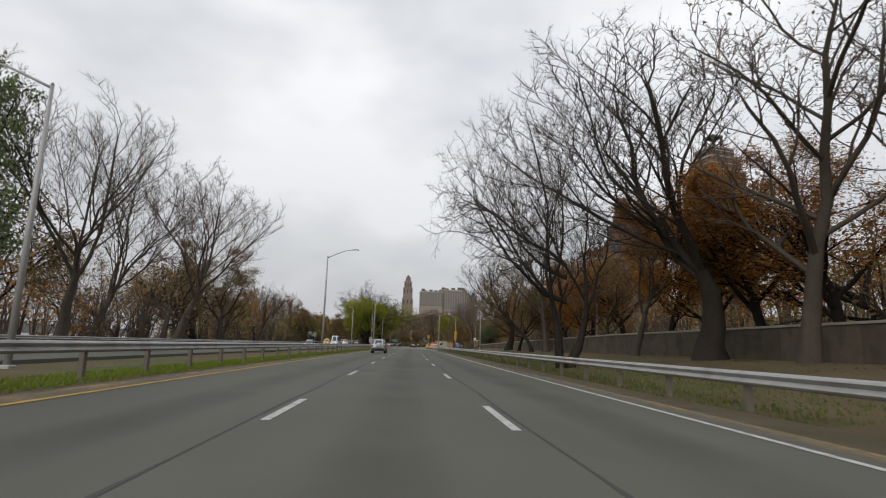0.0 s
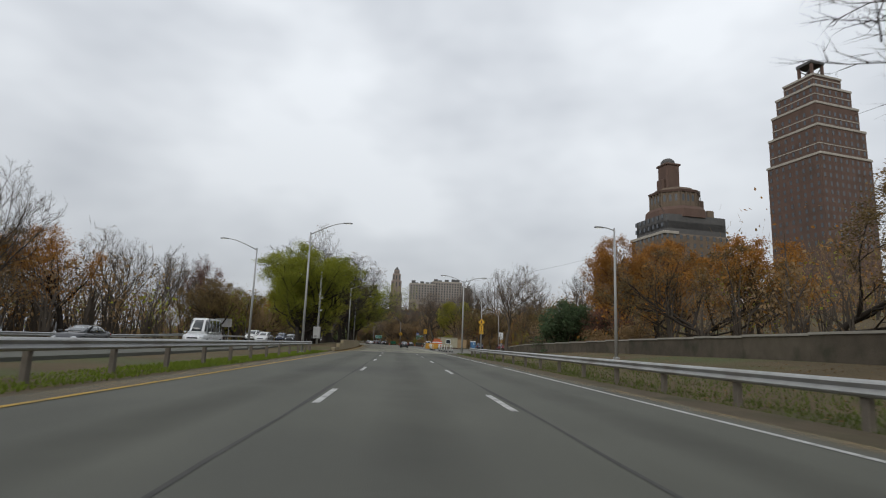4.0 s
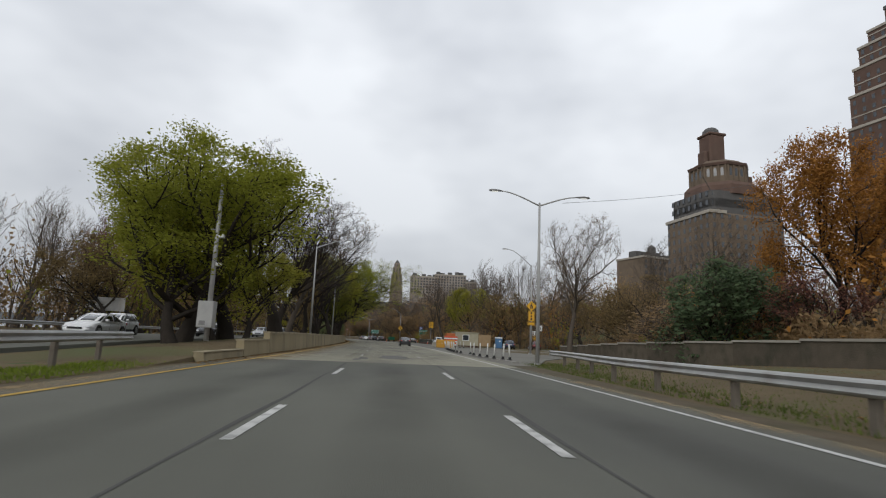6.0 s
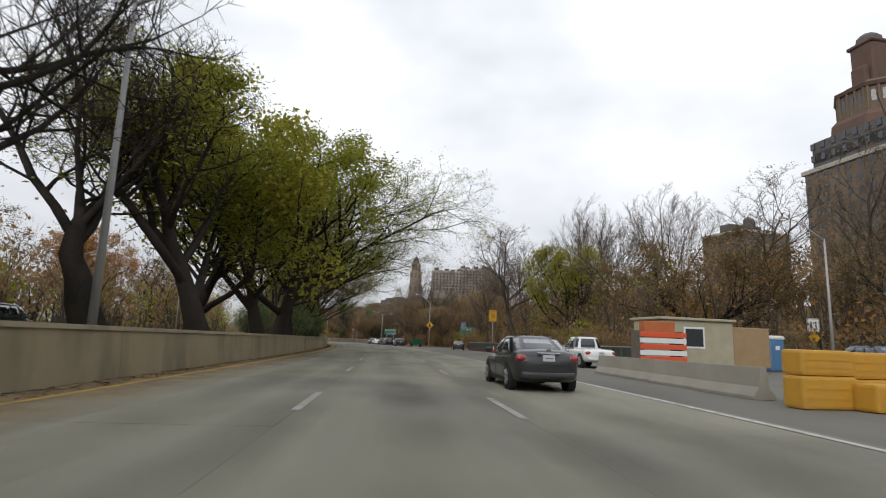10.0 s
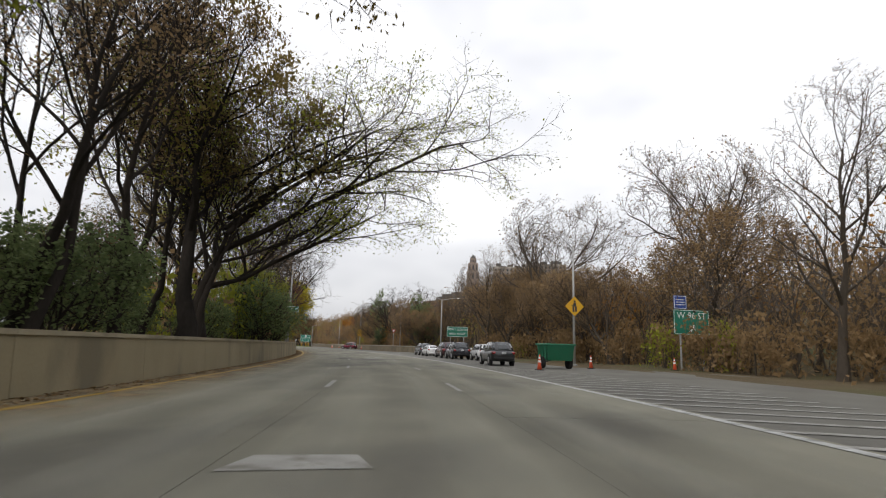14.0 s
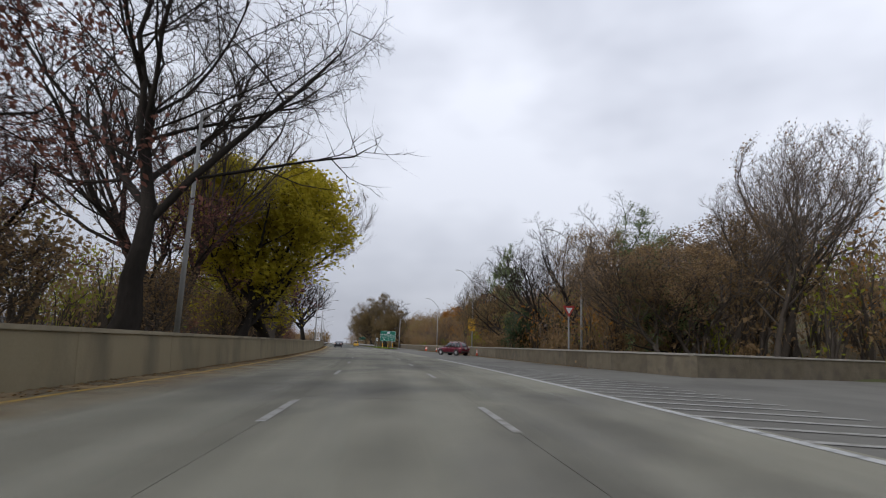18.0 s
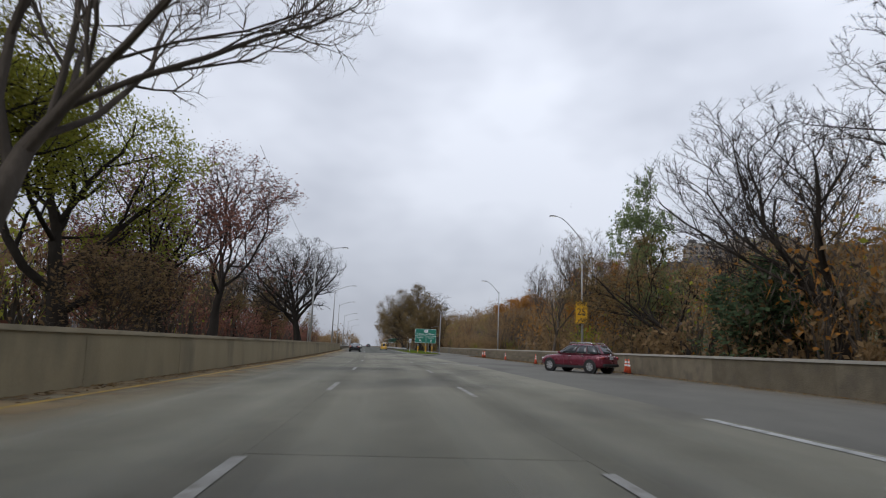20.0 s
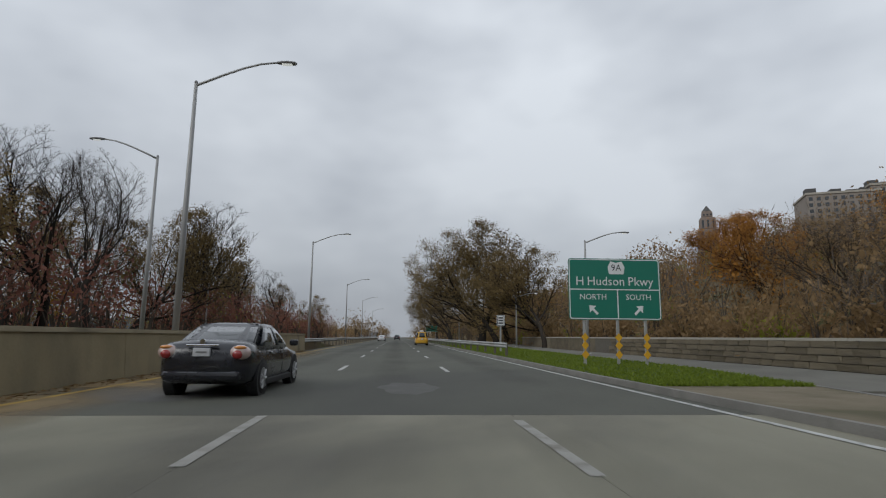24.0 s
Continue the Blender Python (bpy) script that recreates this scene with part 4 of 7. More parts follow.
for s, d, h in ((142.0, -14.6, 9.8), (529.5, -13.0, 10.2), (20, -13.2, 10.2), (300, -29.8, 10), (460, -29.8, 10), (590, -29.8, 10)):
    street_lamp(s, d, h, [(-1, 2.8, 1.0)], "tall grey steel street lamp turned to the other carriageway")
TWIN = "grey steel street lamp with two spreading arms"
street_lamp(162.0, 8.6, 9.8, [(1, 2.4, 0.7), (-1, 2.4, 0.8)], TWIN)
street_lamp(382.2, 15.8, 9.2, [(1, 2.4, 0.5), (-1, 2.6, 1.0)], TWIN)
street_lamp(215, -32, 9.0, [(1, 2.2, 0.6), (-1, 2.2, 0.6)], TWIN)
street_lamp(250, -33, 9.0, [(1, 2.2, 0.6), (-1, 2.2, 0.6)], TWIN)
street_lamp(275, -34, 9.0, [(1, 2.2, 0.6), (-1, 2.2, 0.6)], TWIN)
street_lamp(127.7, 15.9, 9.9, [(-1, 0.8, 0.2)], TALL)
street_lamp(72.4, 24.6, 8.4, [(1, 2.2, 0.5)], TALL, z=0.4)
street_lamp(194.7, 17.0, 10.6, [(-1, 2.9, 2.0)], "grey steel street lamp with yellow signs on its pole", 0)
street_lamp(248, 33, 10.0, [(-1, 2.9, 1.6)], TALL, 0)
street_lamp(337.4, 16.9, 10.2, [(-1, 2.9, 2.0)], "grey steel street lamp with a yellow walker sign on its pole", 0)
street_lamp(424.0, 19.0, 10.6, [(-1, 2.8, 2.0)], TALL)
street_lamp(468.5, 18.6, 12.3, [(-1, 2.5, 2.2)], "grey steel street lamp with a yellow exit sign on its pole")
street_lamp(507.0, 19.6, 10.6, [(-1, 2.2, 1.9)], TALL)
street_lamp(541.3, 14.6, 8.7, [(1, 2.8, 0.9)], TALL)
street_lamp(571, 15.5, 6.5, [(1, 2.2, 0.6)], TALL)
street_lamp(620, 13.5, 9.5, [(-1, 2.8, 1.2)], TALL)

camera_pole = thing("utility_pole", "pale metal pole with a grey cabinet and small boxes", "pole", spot(163.2, -10.8, 0.6))
part("pole", rod([(0, 0, 0), (0, 0, 5), (0, 0, 9.8)], [0.16, 0.14, 0.1], 10), M["lamp_steel"], camera_pole, "", True)
cab = part("cabinet", box(-0.55, 0.35, -0.35, 0.3, 0.75, 2.3, 0.03), M["galvanised"], camera_pole, "grey metal cabinet")
part("door_line", box(-0.5, 0.3, -0.362, -0.35, 0.82, 2.22, 0.008), M["galvanised"], cab)
part("vent", box(-0.4, -0.05, -0.37, -0.36, 0.9, 1.15), M["lamp_head"], cab)
for z in (4.4, 6.1):
    part("side_box", box(0.1, 0.42, -0.12, 0.14, z, z + 0.22, 0.03), M["sign_white"], camera_pole)
part("cross_arm", rod([(-0.4, 0, 6.6), (0.4, 0, 6.6)], 0.03, 6), M["lamp_steel"], camera_pole)


# ---- signs ----
def letters(text, size, parent, x, z, mat, y=-0.012, name="lettering", align="CENTER"):
    if " " in text:   # word by word, centred on x
        words = [letters(word, size, parent, 0, z, mat, y, name, "LEFT") for word in text.split(" ")]
        ends = [max(v.co.x for v in ob.data.vertices) for ob in words]
        pos = x - (sum(ends) + 0.3 * size * (len(words) - 1)) / 2
        for ob, end in zip(words, ends):
            ob.matrix_basis = pose(pos, y, z, 90, 0, 0)
            pos += end + 0.3 * size
        return words[0]
    cu = bpy.data.curves.new("t", "FONT")
    cu.body, cu.size, cu.align_x, cu.align_y, cu.extrude = text, size, align, "CENTER", 0.002
    cu.resolution_u = 2
    tmp = bpy.data.objects.new("t", cu)
    scene.collection.objects.link(tmp)
    bpy.context.view_layer.update()
    me = bpy.data.meshes.new_from_object(tmp.evaluated_get(bpy.context.evaluated_depsgraph_get()))
    bpy.data.objects.remove(tmp)
    bpy.data.curves.remove(cu)
    me.materials.clear()
    me.materials.append(M[mat])
    return put(name, me, parent, m=pose(x, y, z, 90, 0, 0))


def rounded(w, h, r, n=4):
    pts = []
    for cx, cz, a0 in ((w / 2 - r, h / 2 - r, 0), (-w / 2 + r, h / 2 - r, 90), (-w / 2 + r, -h / 2 + r, 180), (w / 2 - r, -h / 2 + r, 270)):
        pts += [(cx + r * math.cos(radians(a0 + 90 * k / n)), cz + r * math.sin(radians(a0 + 90 * k / n))) for k in range(n + 1)]
    return pts


def moved(pts, x, z):
    return [(a + x, b + z) for a, b in pts]


def board(parent, w, h, x, z, face, border=None, r=0.08, name="panel"):
    p = part(name, plate(moved(rounded(w, h, r), x, z), 0.03), M[face], parent)
    if border:
        bm = bmesh.new()
        out, inn = moved(rounded(w - 0.06, h - 0.06, r * 0.8), x, z), moved(rounded(w - 0.06 - 0.08, h - 0.14, r * 0.6), x, z)
        vo = [bm.verts.new((a, -0.006, b)) for a, b in out]
        vi = [bm.verts.new((a, -0.006, b)) for a, b in inn]
        for k in range(len(vo)):
            bm.faces.new((vo[k], vo[(k + 1) % len(vo)], vi[(k + 1) % len(vi)], vi[k]))
        part("border", bm, M[border], p)
    return p


def arrow_on(parent, x, z, size, turn, mat):
    shape = [(-0.1, -0.5), (0.1, -0.5), (0.1, 0.05), (0.38, 0.05), (0, 0.5), (-0.38, 0.05), (-0.1, 0.05)]
    c, q = math.cos(radians(turn)), math.sin(radians(turn))
    bm = plate([((a * c - b * q) * size + x, (a * q + b * c) * size + z) for a, b in shape], 0.004)
    bmesh.ops.translate(bm, vec=(0, -0.012, 0), verts=bm.verts)
    return part("arrow", bm, M[mat], parent)


def posts_under(parent, xs, top, mat="galvanised"):
    for x in xs:
        part("post", box(x - 0.06, x + 0.06, 0.04, 0.14, -0.2, top, 0.01), M[mat], parent)


exit_sign = thing("exit_sign", "green W 96 ST exit sign below a blue sign", "road sign", spot(332.4, 24.5, 0.0, 4))
board(exit_sign, 3.2, 1.95, 0, 3.7, "sign_green", "sign_white")
letters("W 96 ST", 0.72, exit_sign, 0, 4.2, "sign_white")
arrow_on(exit_sign, 0.05, 3.2, 0.75, -38, "sign_white")
posts_under(exit_sign, (-1.0, 1.0), 4.4)
blue = board(exit_sign, 1.15, 1.05, -0.95, 5.25, "sign_blue", "sign_white", 0.05)
for k in range(3):
    part("text_bar", box(-1.35, -0.6 + 0.05 * k, -0.012, -0.006, 5.42 - 0.2 * k, 5.48 - 0.2 * k), M["sign_white"], blue)

south_sign = thing("guide_sign", "green PKWY SOUTH guide sign on two posts", "road sign", spot(379.0, 17.6, 0.0, -6))
board(south_sign, 3.4, 1.6, 0, 3.75, "sign_green", "sign_white")
letters("PKWY SOUTH", 0.5, south_sign, 0, 4.1, "sign_white")
letters("NEXT RIGHT", 0.46, south_sign, 0, 3.42, "sign_white")
posts_under(south_sign, (-1.1, 1.1), 4.2)

gantry = thing("guide_sign", "large green 9A H Hudson Pkwy North South sign on three posts", "road sign", spot(522.6, 9.35, 0.1, -2) @ Matrix.Diagonal((0.93, 0.93, 0.955, 1)))
board(gantry, 4.3, 2.75, 0, 3.35, "sign_green", "sign_white", 0.14)
part("shield", plate(moved([(-0.34, -0.28), (0.34, -0.28), (0.4, 0.05), (0.26, 0.3), (0, 0.24), (-0.26, 0.3), (-0.4, 0.05)], 0.1, 4.3), 0.006, None), M["sign_white"], gantry, m=pose(0, -0.012, 0))
letters("9A", 0.42, gantry, 0.1, 4.3, "ink", -0.02)
letters("H Hudson Pkwy", 0.56, gantry, 0, 3.68, "sign_white")
letters("NORTH", 0.36, gantry, -1.02, 2.98, "sign_white")
letters("SOUTH", 0.36, gantry, 1.1, 2.98, "sign_white")
part("divider", box(-2.1, 2.1, -0.012, -0.004, 3.3, 3.35), M["sign_white"], gantry)
part("divider", box(0.1, 0.15, -0.012, -0.004, 2.03, 3.3), M["sign_white"], gantry)
arrow_on(gantry, -1.02, 2.42, 0.55, 45, "sign_white")
arrow_on(gantry, 1.1, 2.42, 0.55, -45, "sign_white")
posts_under(gantry, (-1.45, 0.1, 1.4), 2.6)
for x in (-1.45, 0.1, 1.4):
    for z in (0.45, 0.85, 1.2):
        dm = part("marker", plate(moved([(-0.17, 0), (0, -0.2), (0.17, 0), (0, 0.2)], x, z), 0.02), M["sign_yellow"], gantry, "yellow diamond reflector", m=pose(0, -0.02, 0))


def warning(s, d, z, turn, size, label, lines_of, post_top=None, exit_form=False):
    ob = thing("warning_sign", label, "road sign", spot(s, d, land(s, d) if d > 0 else 0, turn))
    w, h = size
    board(ob, w, h, 0, z, "sign_yellow", "ink", 0.05)
    for text, ts, tz in lines_of:
        letters(text, ts, ob, 0, z + tz, "ink")
    if post_top:
        posts_under(ob, (0,), post_top)
    return ob


warning(295.7, 18.4, 5.6, 6, (1.35, 1.85), "yellow EXIT 25 M.P.H. sign on a steel post", [("EXIT", 0.36, 0.62), ("25", 0.85, -0.02), ("M.P.H.", 0.26, -0.68)], 6.2)
warning(467.9, 18.3, 5.0, 0, (1.3, 2.1), "yellow EXIT 25 M.P.H. sign on the lamp pole", [("EXIT", 0.38, 0.78), ("25", 0.9, 0.05), ("M.P.H.", 0.26, -0.75)])
warning(85.2, 20.8, 2.1, 0, (0.75, 1.6), "small yellow RAMP 20 sign on a thin post", [("RAMP", 0.2, 0.55), ("20", 0.45, 0.0)], 2.6)
street = thing("street_name_sign", "green W 96 ST blade on the lamp pole", "road sign", spot(361.3, -8.0, 0, 0))
board(street, 1.5, 0.72, 0, 5.2, "sign_green", "sign_white", 0.05)
letters("W 96 ST", 0.36, street, 0, 5.2, "sign_white")


def walker(parent, x, z, k=1.0):
    """The dark pictogram on the diamond, as plain bars."""
    for a, b, c, e in ((-0.07, 0.07, 0.28, 0.42), (-0.09, 0.1, -0.02, 0.25), (-0.16, -0.03, -0.4, 0.0), (0.02, 0.17, -0.38, 0.0), (-0.24, -0.08, 0.02, 0.1)):
        part("symbol_bar", box(x + a * k, x + b * k, -0.012, -0.004, z + c * k, z + e * k), M["ink"], parent)


def diamond(s, d, z, size, label, z0=0.0):
    ob = thing("warning_sign", label, "road sign", spot(s, d, z0))
    r = size * 0.7071
    part("panel", plate(moved([(-r, 0), (0, -r), (r, 0), (0, r)], 0, z), 0.03), M["sign_yellow"], ob)
    walker(ob, 0, z, size)
    return ob


diamond(337.2, 16.9, 5.0, 1.2, "yellow diamond walker sign on the lamp pole")
sig = diamond(194.5, 17.0, 5.7, 0.9, "yellow diamond and plaque signs on the lamp pole")
board(sig, 0.8, 1.25, 0, 4.5, "sign_yellow", "ink", 0.05)
for z in (4.15, 4.5, 4.85):
    part("dot", rod([(0, -0.014, z), (0, -0.004, z)], 0.12, 10), M["ink"], sig)
board(sig, 0.9, 0.4, 0, 3.6, "sign_yellow", "ink", 0.04)

yield_sign = thing("yield_sign", "red and white triangular yield sign on a steel post", "road sign", spot(421.0, 16.6, 0.0))
part("panel", plate(moved([(0, -0.5), (0.58, 0.5), (-0.58, 0.5)], 0, 4.6), 0.02), M["sign_red"], yield_sign)
part("inset", plate(moved([(0, -0.22), (0.3, 0.3), (-0.3, 0.3)], 0, 4.62), 0.006), M["sign_white"], yield_sign, m=pose(0, -0.01, 0))
posts_under(yield_sign, (0,), 5.0)
speed = thing("speed_sign", "small white regulation sign on a post in the grass", "road sign", spot(542.4, 8.1, 0.1))
board(speed, 0.62, 0.85, 0, 2.4, "sign_white", "ink", 0.04)
for z in (2.6, 2.4, 2.2):
    part("text_bar", box(-0.18, 0.18, -0.012, -0.006, z - 0.05, z + 0.05), M["ink"], speed)
posts_under(speed, (0,), 2.8)
for s, d, yellow in ((252, 35.0, True), (235, 30.5, False)):
    ob = thing("lane_sign", "white lane-use sign on a post by the ramp", "road sign", spot(s, d, 0.0))
    zt = 3.6 if yellow else 4.3
    board(ob, 1.1, 1.1, 0, zt, "sign_white", "ink", 0.05)
    for x in (-0.22, 0.22):
        part("symbol_bar", box(x - 0.06, x + 0.06, -0.012, -0.006, zt - 0.35, zt + 0.3), M["ink"], ob)
    if yellow:
        part("diamond", plate(moved([(-0.55, 0), (0, -0.55), (0.55, 0), (0, 0.55)], 0, 2.55), 0.02), M["sign_yellow"], ob)
    posts_under(ob, (0,), zt + 0.5)
rear = thing("guide_sign", "grey back of a sign beyond the other carriageway", "road sign", spot(200, -24.0 - 9, 0.2))
board(rear, 3.2, 1.6, 0, 3.6, "galvanised")
posts_under(rear, (-1.1, 1.1), 4)
far_sign = thing("guide_sign", "small green guide sign far along the road", "road sign", spot(660, 10.0, 0.1))
board(far_sign, 3.4, 1.8, 0, 3.4, "sign_green", "sign_white")
posts_under(far_sign, (-1.1, 1.1), 4)


# ---- marker posts, cones, barriers, site things ----
def marker_post(s, d, lean=(0, 0), broken=False):
    ob = thing("marker_post", "stump of a broken marker post in a black base" if broken else "white flexible marker post in a black base", "bollard", spot(s, d, 0.1), "marker posts along the kerb")
    base = rod([(0, 0, 0), (0, 0, 0.05), (0, 0, 0.06), (0, 0, 0.2)], [0.16, 0.15, 0.1, 0.075], 8)
    part("base", base, M["black_plastic"], ob)
    if not broken:
        bm = rod([(0, 0, 0.18), (0, 0, 1.0), (0, 0, 1.02)], [0.048, 0.048, 0.03], 8)
        tube = part("tube", bm, M["post_white"], ob, "", True, m=pose(0, 0, 0, *lean, 0))
        part("band", rod([(0, 0, 0.8), (0, 0, 0.9)], 0.051, 8), M["sign_white"], tube)
    return ob


for k, (s, d) in enumerate(((165.4, 7.7), (166.6, 7.5), (168.2, 7.2), (170.3, 7.1), (172.6, 6.95), (175.2, 6.9), (178.2, 7.1), (181.4, 6.7), (183.3, 6.6), (185.4, 6.6), (187.5, 6.7), (189.6, 6.8), (192.5, 7.0), (195.0, 7.2), (197.5, 7.4))):
    marker_post(s, d, ((k * 37 % 9 - 4) * 0.8, (k * 53 % 9 - 4) * 0.9), k in (7,))
for s, d, lean, broken in ((200.2, 7.7, (4, -14), False), (202.2, 7.9, (3, -16), False), (204.6, 8.2, (0, -20), False), (206.5, 8.5, (0, 0), True), (210.5, 9.0, (0, 0), True)):
    marker_post(s, d, lean, broken)
for s, d in ((221.5, 11.6), (222.2, 12.2), (222.8, 12.9), (223.5, 13.6)):
    marker_post(s, d)


def cone(s, d, tall=0.95, z=0.0):
    ob = thing("traffic_cone", "orange traffic cone with white collars", "traffic cone", spot(s, d, z, 20), "traffic cones")
    part("base", box(-0.2, 0.2, -0.2, 0.2, 0, 0.05, 0.015), M["black_plastic"], ob)
    part("body", rod([(0, 0, 0.05), (0, 0, tall * 0.5), (0, 0, tall)], [0.15, 0.09, 0.03], 10), M["cone_orange"], ob, "", True)
    for z0 in (0.5, 0.72):
        r = 0.15 - 0.12 * (z0 * tall + 0.03) / tall
        part("collar", rod([(0, 0, z0 * tall), (0, 0, z0 * tall + 0.12)], [r + 0.012, r - 0.004], 10), M["sign_white"], ob)


for s, d in ((325.5, 9.6), (330.6, 15.2), (331.5, 22.3), (452.5, 15.6), (453.6, 15.9), (487.5, 15.9), (501.5, 16.2), (502.1, 16.4), (502.7, 16.2), (284, 15.4), (470, 14.5)):
    cone(s, d)


def wagon():
    ob = thing("dump_trailer", "green steel rubbish trailer on black wheels", "trailer", spot(329.2, 12.0, 0.0, 2))
    bm = bmesh.new()
    lo = [(-0.85, -0.8), (0.85, -0.8), (0.85, 0.8), (-0.85, 0.8)]
    hi = [(-1.0, -0.95), (1.0, -0.95), (1.0, 0.95), (-1.0, 0.95)]
    v = [bm.verts.new((x, y, 0.55)) for x, y in lo] + [bm.verts.new((x, y, 1.62)) for x, y in hi]
    bm.faces.new(v[:4][::-1])
    for k in range(4):
        bm.faces.new((v[k], v[(k + 1) % 4], v[4 + (k + 1) % 4], v[4 + k]))
    bmesh.ops.solidify(bm, geom=bm.faces[:], thickness=0.05)
    part("body", bm, M["dumpster_green"], ob)
    rim = bmesh.new()
    for a, b, c, e in ((-1.07, 1.07, -1.02, -0.92), (-1.07, 1.07, 0.92, 1.02), (-1.07, -0.97, -0.92, 0.92), (0.97, 1.07, -0.92, 0.92)):
        box(a, b, c, e, 1.56, 1.67, 0.015, rim)
    part("rim", rim, M["dumpster_green"], ob)
    for k in range(3):
        y = -0.6 + 0.6 * k
        for sx in (-1, 1):
            part("rib", box(sx * 0.98 - 0.05, sx * 0.98 + 0.05, y - 0.04, y + 0.04, 0.7, 1.56, 0.01), M["dumpster_green"], ob)
    for sx in (-1, 1):
        for sy in (0.0,):
            part("wheel", rod([(sx * 0.84, sy, 0.4), (sx * 1.1, sy, 0.4)], 0.4, 18), M["tyre"], ob, "black tyre")
    part("tow_bar", rod([(0, 0.8, 0.55), (0, 2.0, 0.4)], 0.05, 8), M["black_plastic"], ob)
    return ob


wagon()
drum_l = thing("water_barrier", "stack of yellow plastic water barriers", "barrier", spot(221.4, 10.2, 0.0, 6))
for x0, x1, y, z0, z1 in ((-1.55, -0.1, 0.0, 0, 0.72), (-1.5, -0.12, 0.05, 0.73, 1.3), (-0.05, 1.5, 0.15, 0, 0.66), (0.0, 1.6, 0.2, 0.67, 1.28), (-0.3, 0.85, -0.6, 0, 0.6)):
    seg = part("barrier_unit", box(x0, x1, y - 0.3, y + 0.3, z0, z1, 0.07, seg=2), M["barrier_yellow"], drum_l)
    for z in (0.35, 0.65):
        part("groove", box(x0 + 0.08, x1 - 0.08, y - 0.31, y - 0.296, z0 + z * (z1 - z0) - 0.03, z0 + z * (z1 - z0) + 0.03), M["barrier_yellow"], seg)
for k in range(4):
    ob = thing("jersey_barrier", "pale concrete jersey barrier section beside the works", "barrier", spot(224.6 + 3.1 * k, 9.3 + 0.15 * k, 0.0), "barriers round the works")
    bm = bmesh.new()
    prof = [(-0.3, 0), (0.3, 0), (0.3, 0.08), (0.14, 0.32), (0.08, 0.82), (-0.08, 0.82), (-0.14, 0.32), (-0.3, 0.08)]
    r0, r1 = [bm.verts.new((x, -1.5, z)) for x, z in prof], [bm.verts.new((x, 1.5, z)) for x, z in prof]
    for j in range(8):
        bm.faces.new((r0[j], r0[(j + 1) % 8], r1[(j + 1) % 8], r1[j]))
    bm.faces.new(r0[::-1])
    bm.faces.new(r1)
    bmesh.ops.recalc_face_normals(bm, faces=bm.faces)
    part("body", bm, M["cap_concrete"], ob)
hut = thing("site_hut", "cream site hut with a dark window behind the barriers", "hut", spot(240.5, 17.0, 0.0, 10))
part("body", box(-2.6, 2.2, -1.3, 1.3, 0.35, 2.85, 0.04), M["hut_cream"], hut)
part("roof", box(-2.75, 2.35, -1.45, 1.45, 2.85, 3.0, 0.03), M["hut_cream"], hut)
part("window", box(-1.1, 0.1, -1.33, -1.29, 1.4, 2.4, 0.02), M["window_glass"], hut, "dark window")
part("window_frame", box(-1.2, 0.2, -1.32, -1.3, 1.3, 2.5, 0.01), M["sign_white"], hut)
part("side_panel", box(2.25, 4.9, -1.2, 1.2, 0.3, 2.6, 0.04), M["hut_tan"], hut, "tan boarded annex")
stack = thing("board_stack", "stack of orange boards and a white slatted barricade", "stack", spot(236.5, 13.3, 0.0, 10))
part("boards", box(-0.9, 0.9, -0.1, 0.4, 1.7, 2.6, 0.03), M["orange_stack"], stack)
for k in range(6):
    part("slat", box(-1.5, 1.2, -0.55, -0.5, 0.3 + 0.3 * k, 0.54 + 0.3 * k, 0.01), M["sign_white"] if k % 2 == 0 else M["cone_orange"], stack, "white slat" if k % 2 == 0 else "orange slat")
for x in (-1.3, 1.0):
    part("leg", box(x - 0.05, x + 0.05, -0.5, 0.45, 0, 2.1), M["weathered_post"], stack)
toilet = thing("portable_toilet", "blue plastic portable toilet with a white roof", "toilet", spot(243.5, 24.5, 0.0, 12))
part("body", box(-0.58, 0.58, -0.58, 0.58, 0.05, 2.05, 0.05), M["toilet_blue"], toilet)
part("roof", box(-0.62, 0.62, -0.62, 0.62, 2.05, 2.3, 0.1, seg=2), M["sign_white"], toilet, "white rounded roof")
part("door", box(-0.42, 0.42, -0.6, -0.575, 0.15, 1.95, 0.02), M["toilet_blue"], toilet)
part("label", box(-0.2, 0.15, -0.607, -0.6, 1.4, 1.65), M["sign_white"], toilet)
pillar = thing("stone_pillar", "square pale stone pillar at the end of a wall", "pillar", spot(501.0, 23.5, land(501, 23.5)))
part("shaft", box(-0.75, 0.75, -0.75, 0.75, -0.4, 2.1, 0.04), M["stone"], pillar)
part("cap", box(-0.85, 0.85, -0.85, 0.85, 2.1, 2.35, 0.05), M["cap_concrete"], pillar)


def utility_wire(a, b, sag, label):
    pts = [Vector(a).lerp(Vector(b), t / 16) - Vector((0, 0, sag * 4 * (t / 16) * (1 - t / 16))) for t in range(17)]
    ob = part("overhead_wire", rod(pts, 0.012, 5), M["ink"], None, "")
    tagged(ob, label, "wire")


utility_wire(tuple(P(161.9, 10, 9.9)), tuple(P(178, 40, 19)), 0.5, "thin dark overhead wire from a lamp to the slope")
utility_wire(tuple(P(486.5, -8.7, 10.9)), tuple(P(452, -9.0, 13.5)), 0.3, "thin dark overhead wire above the wall")


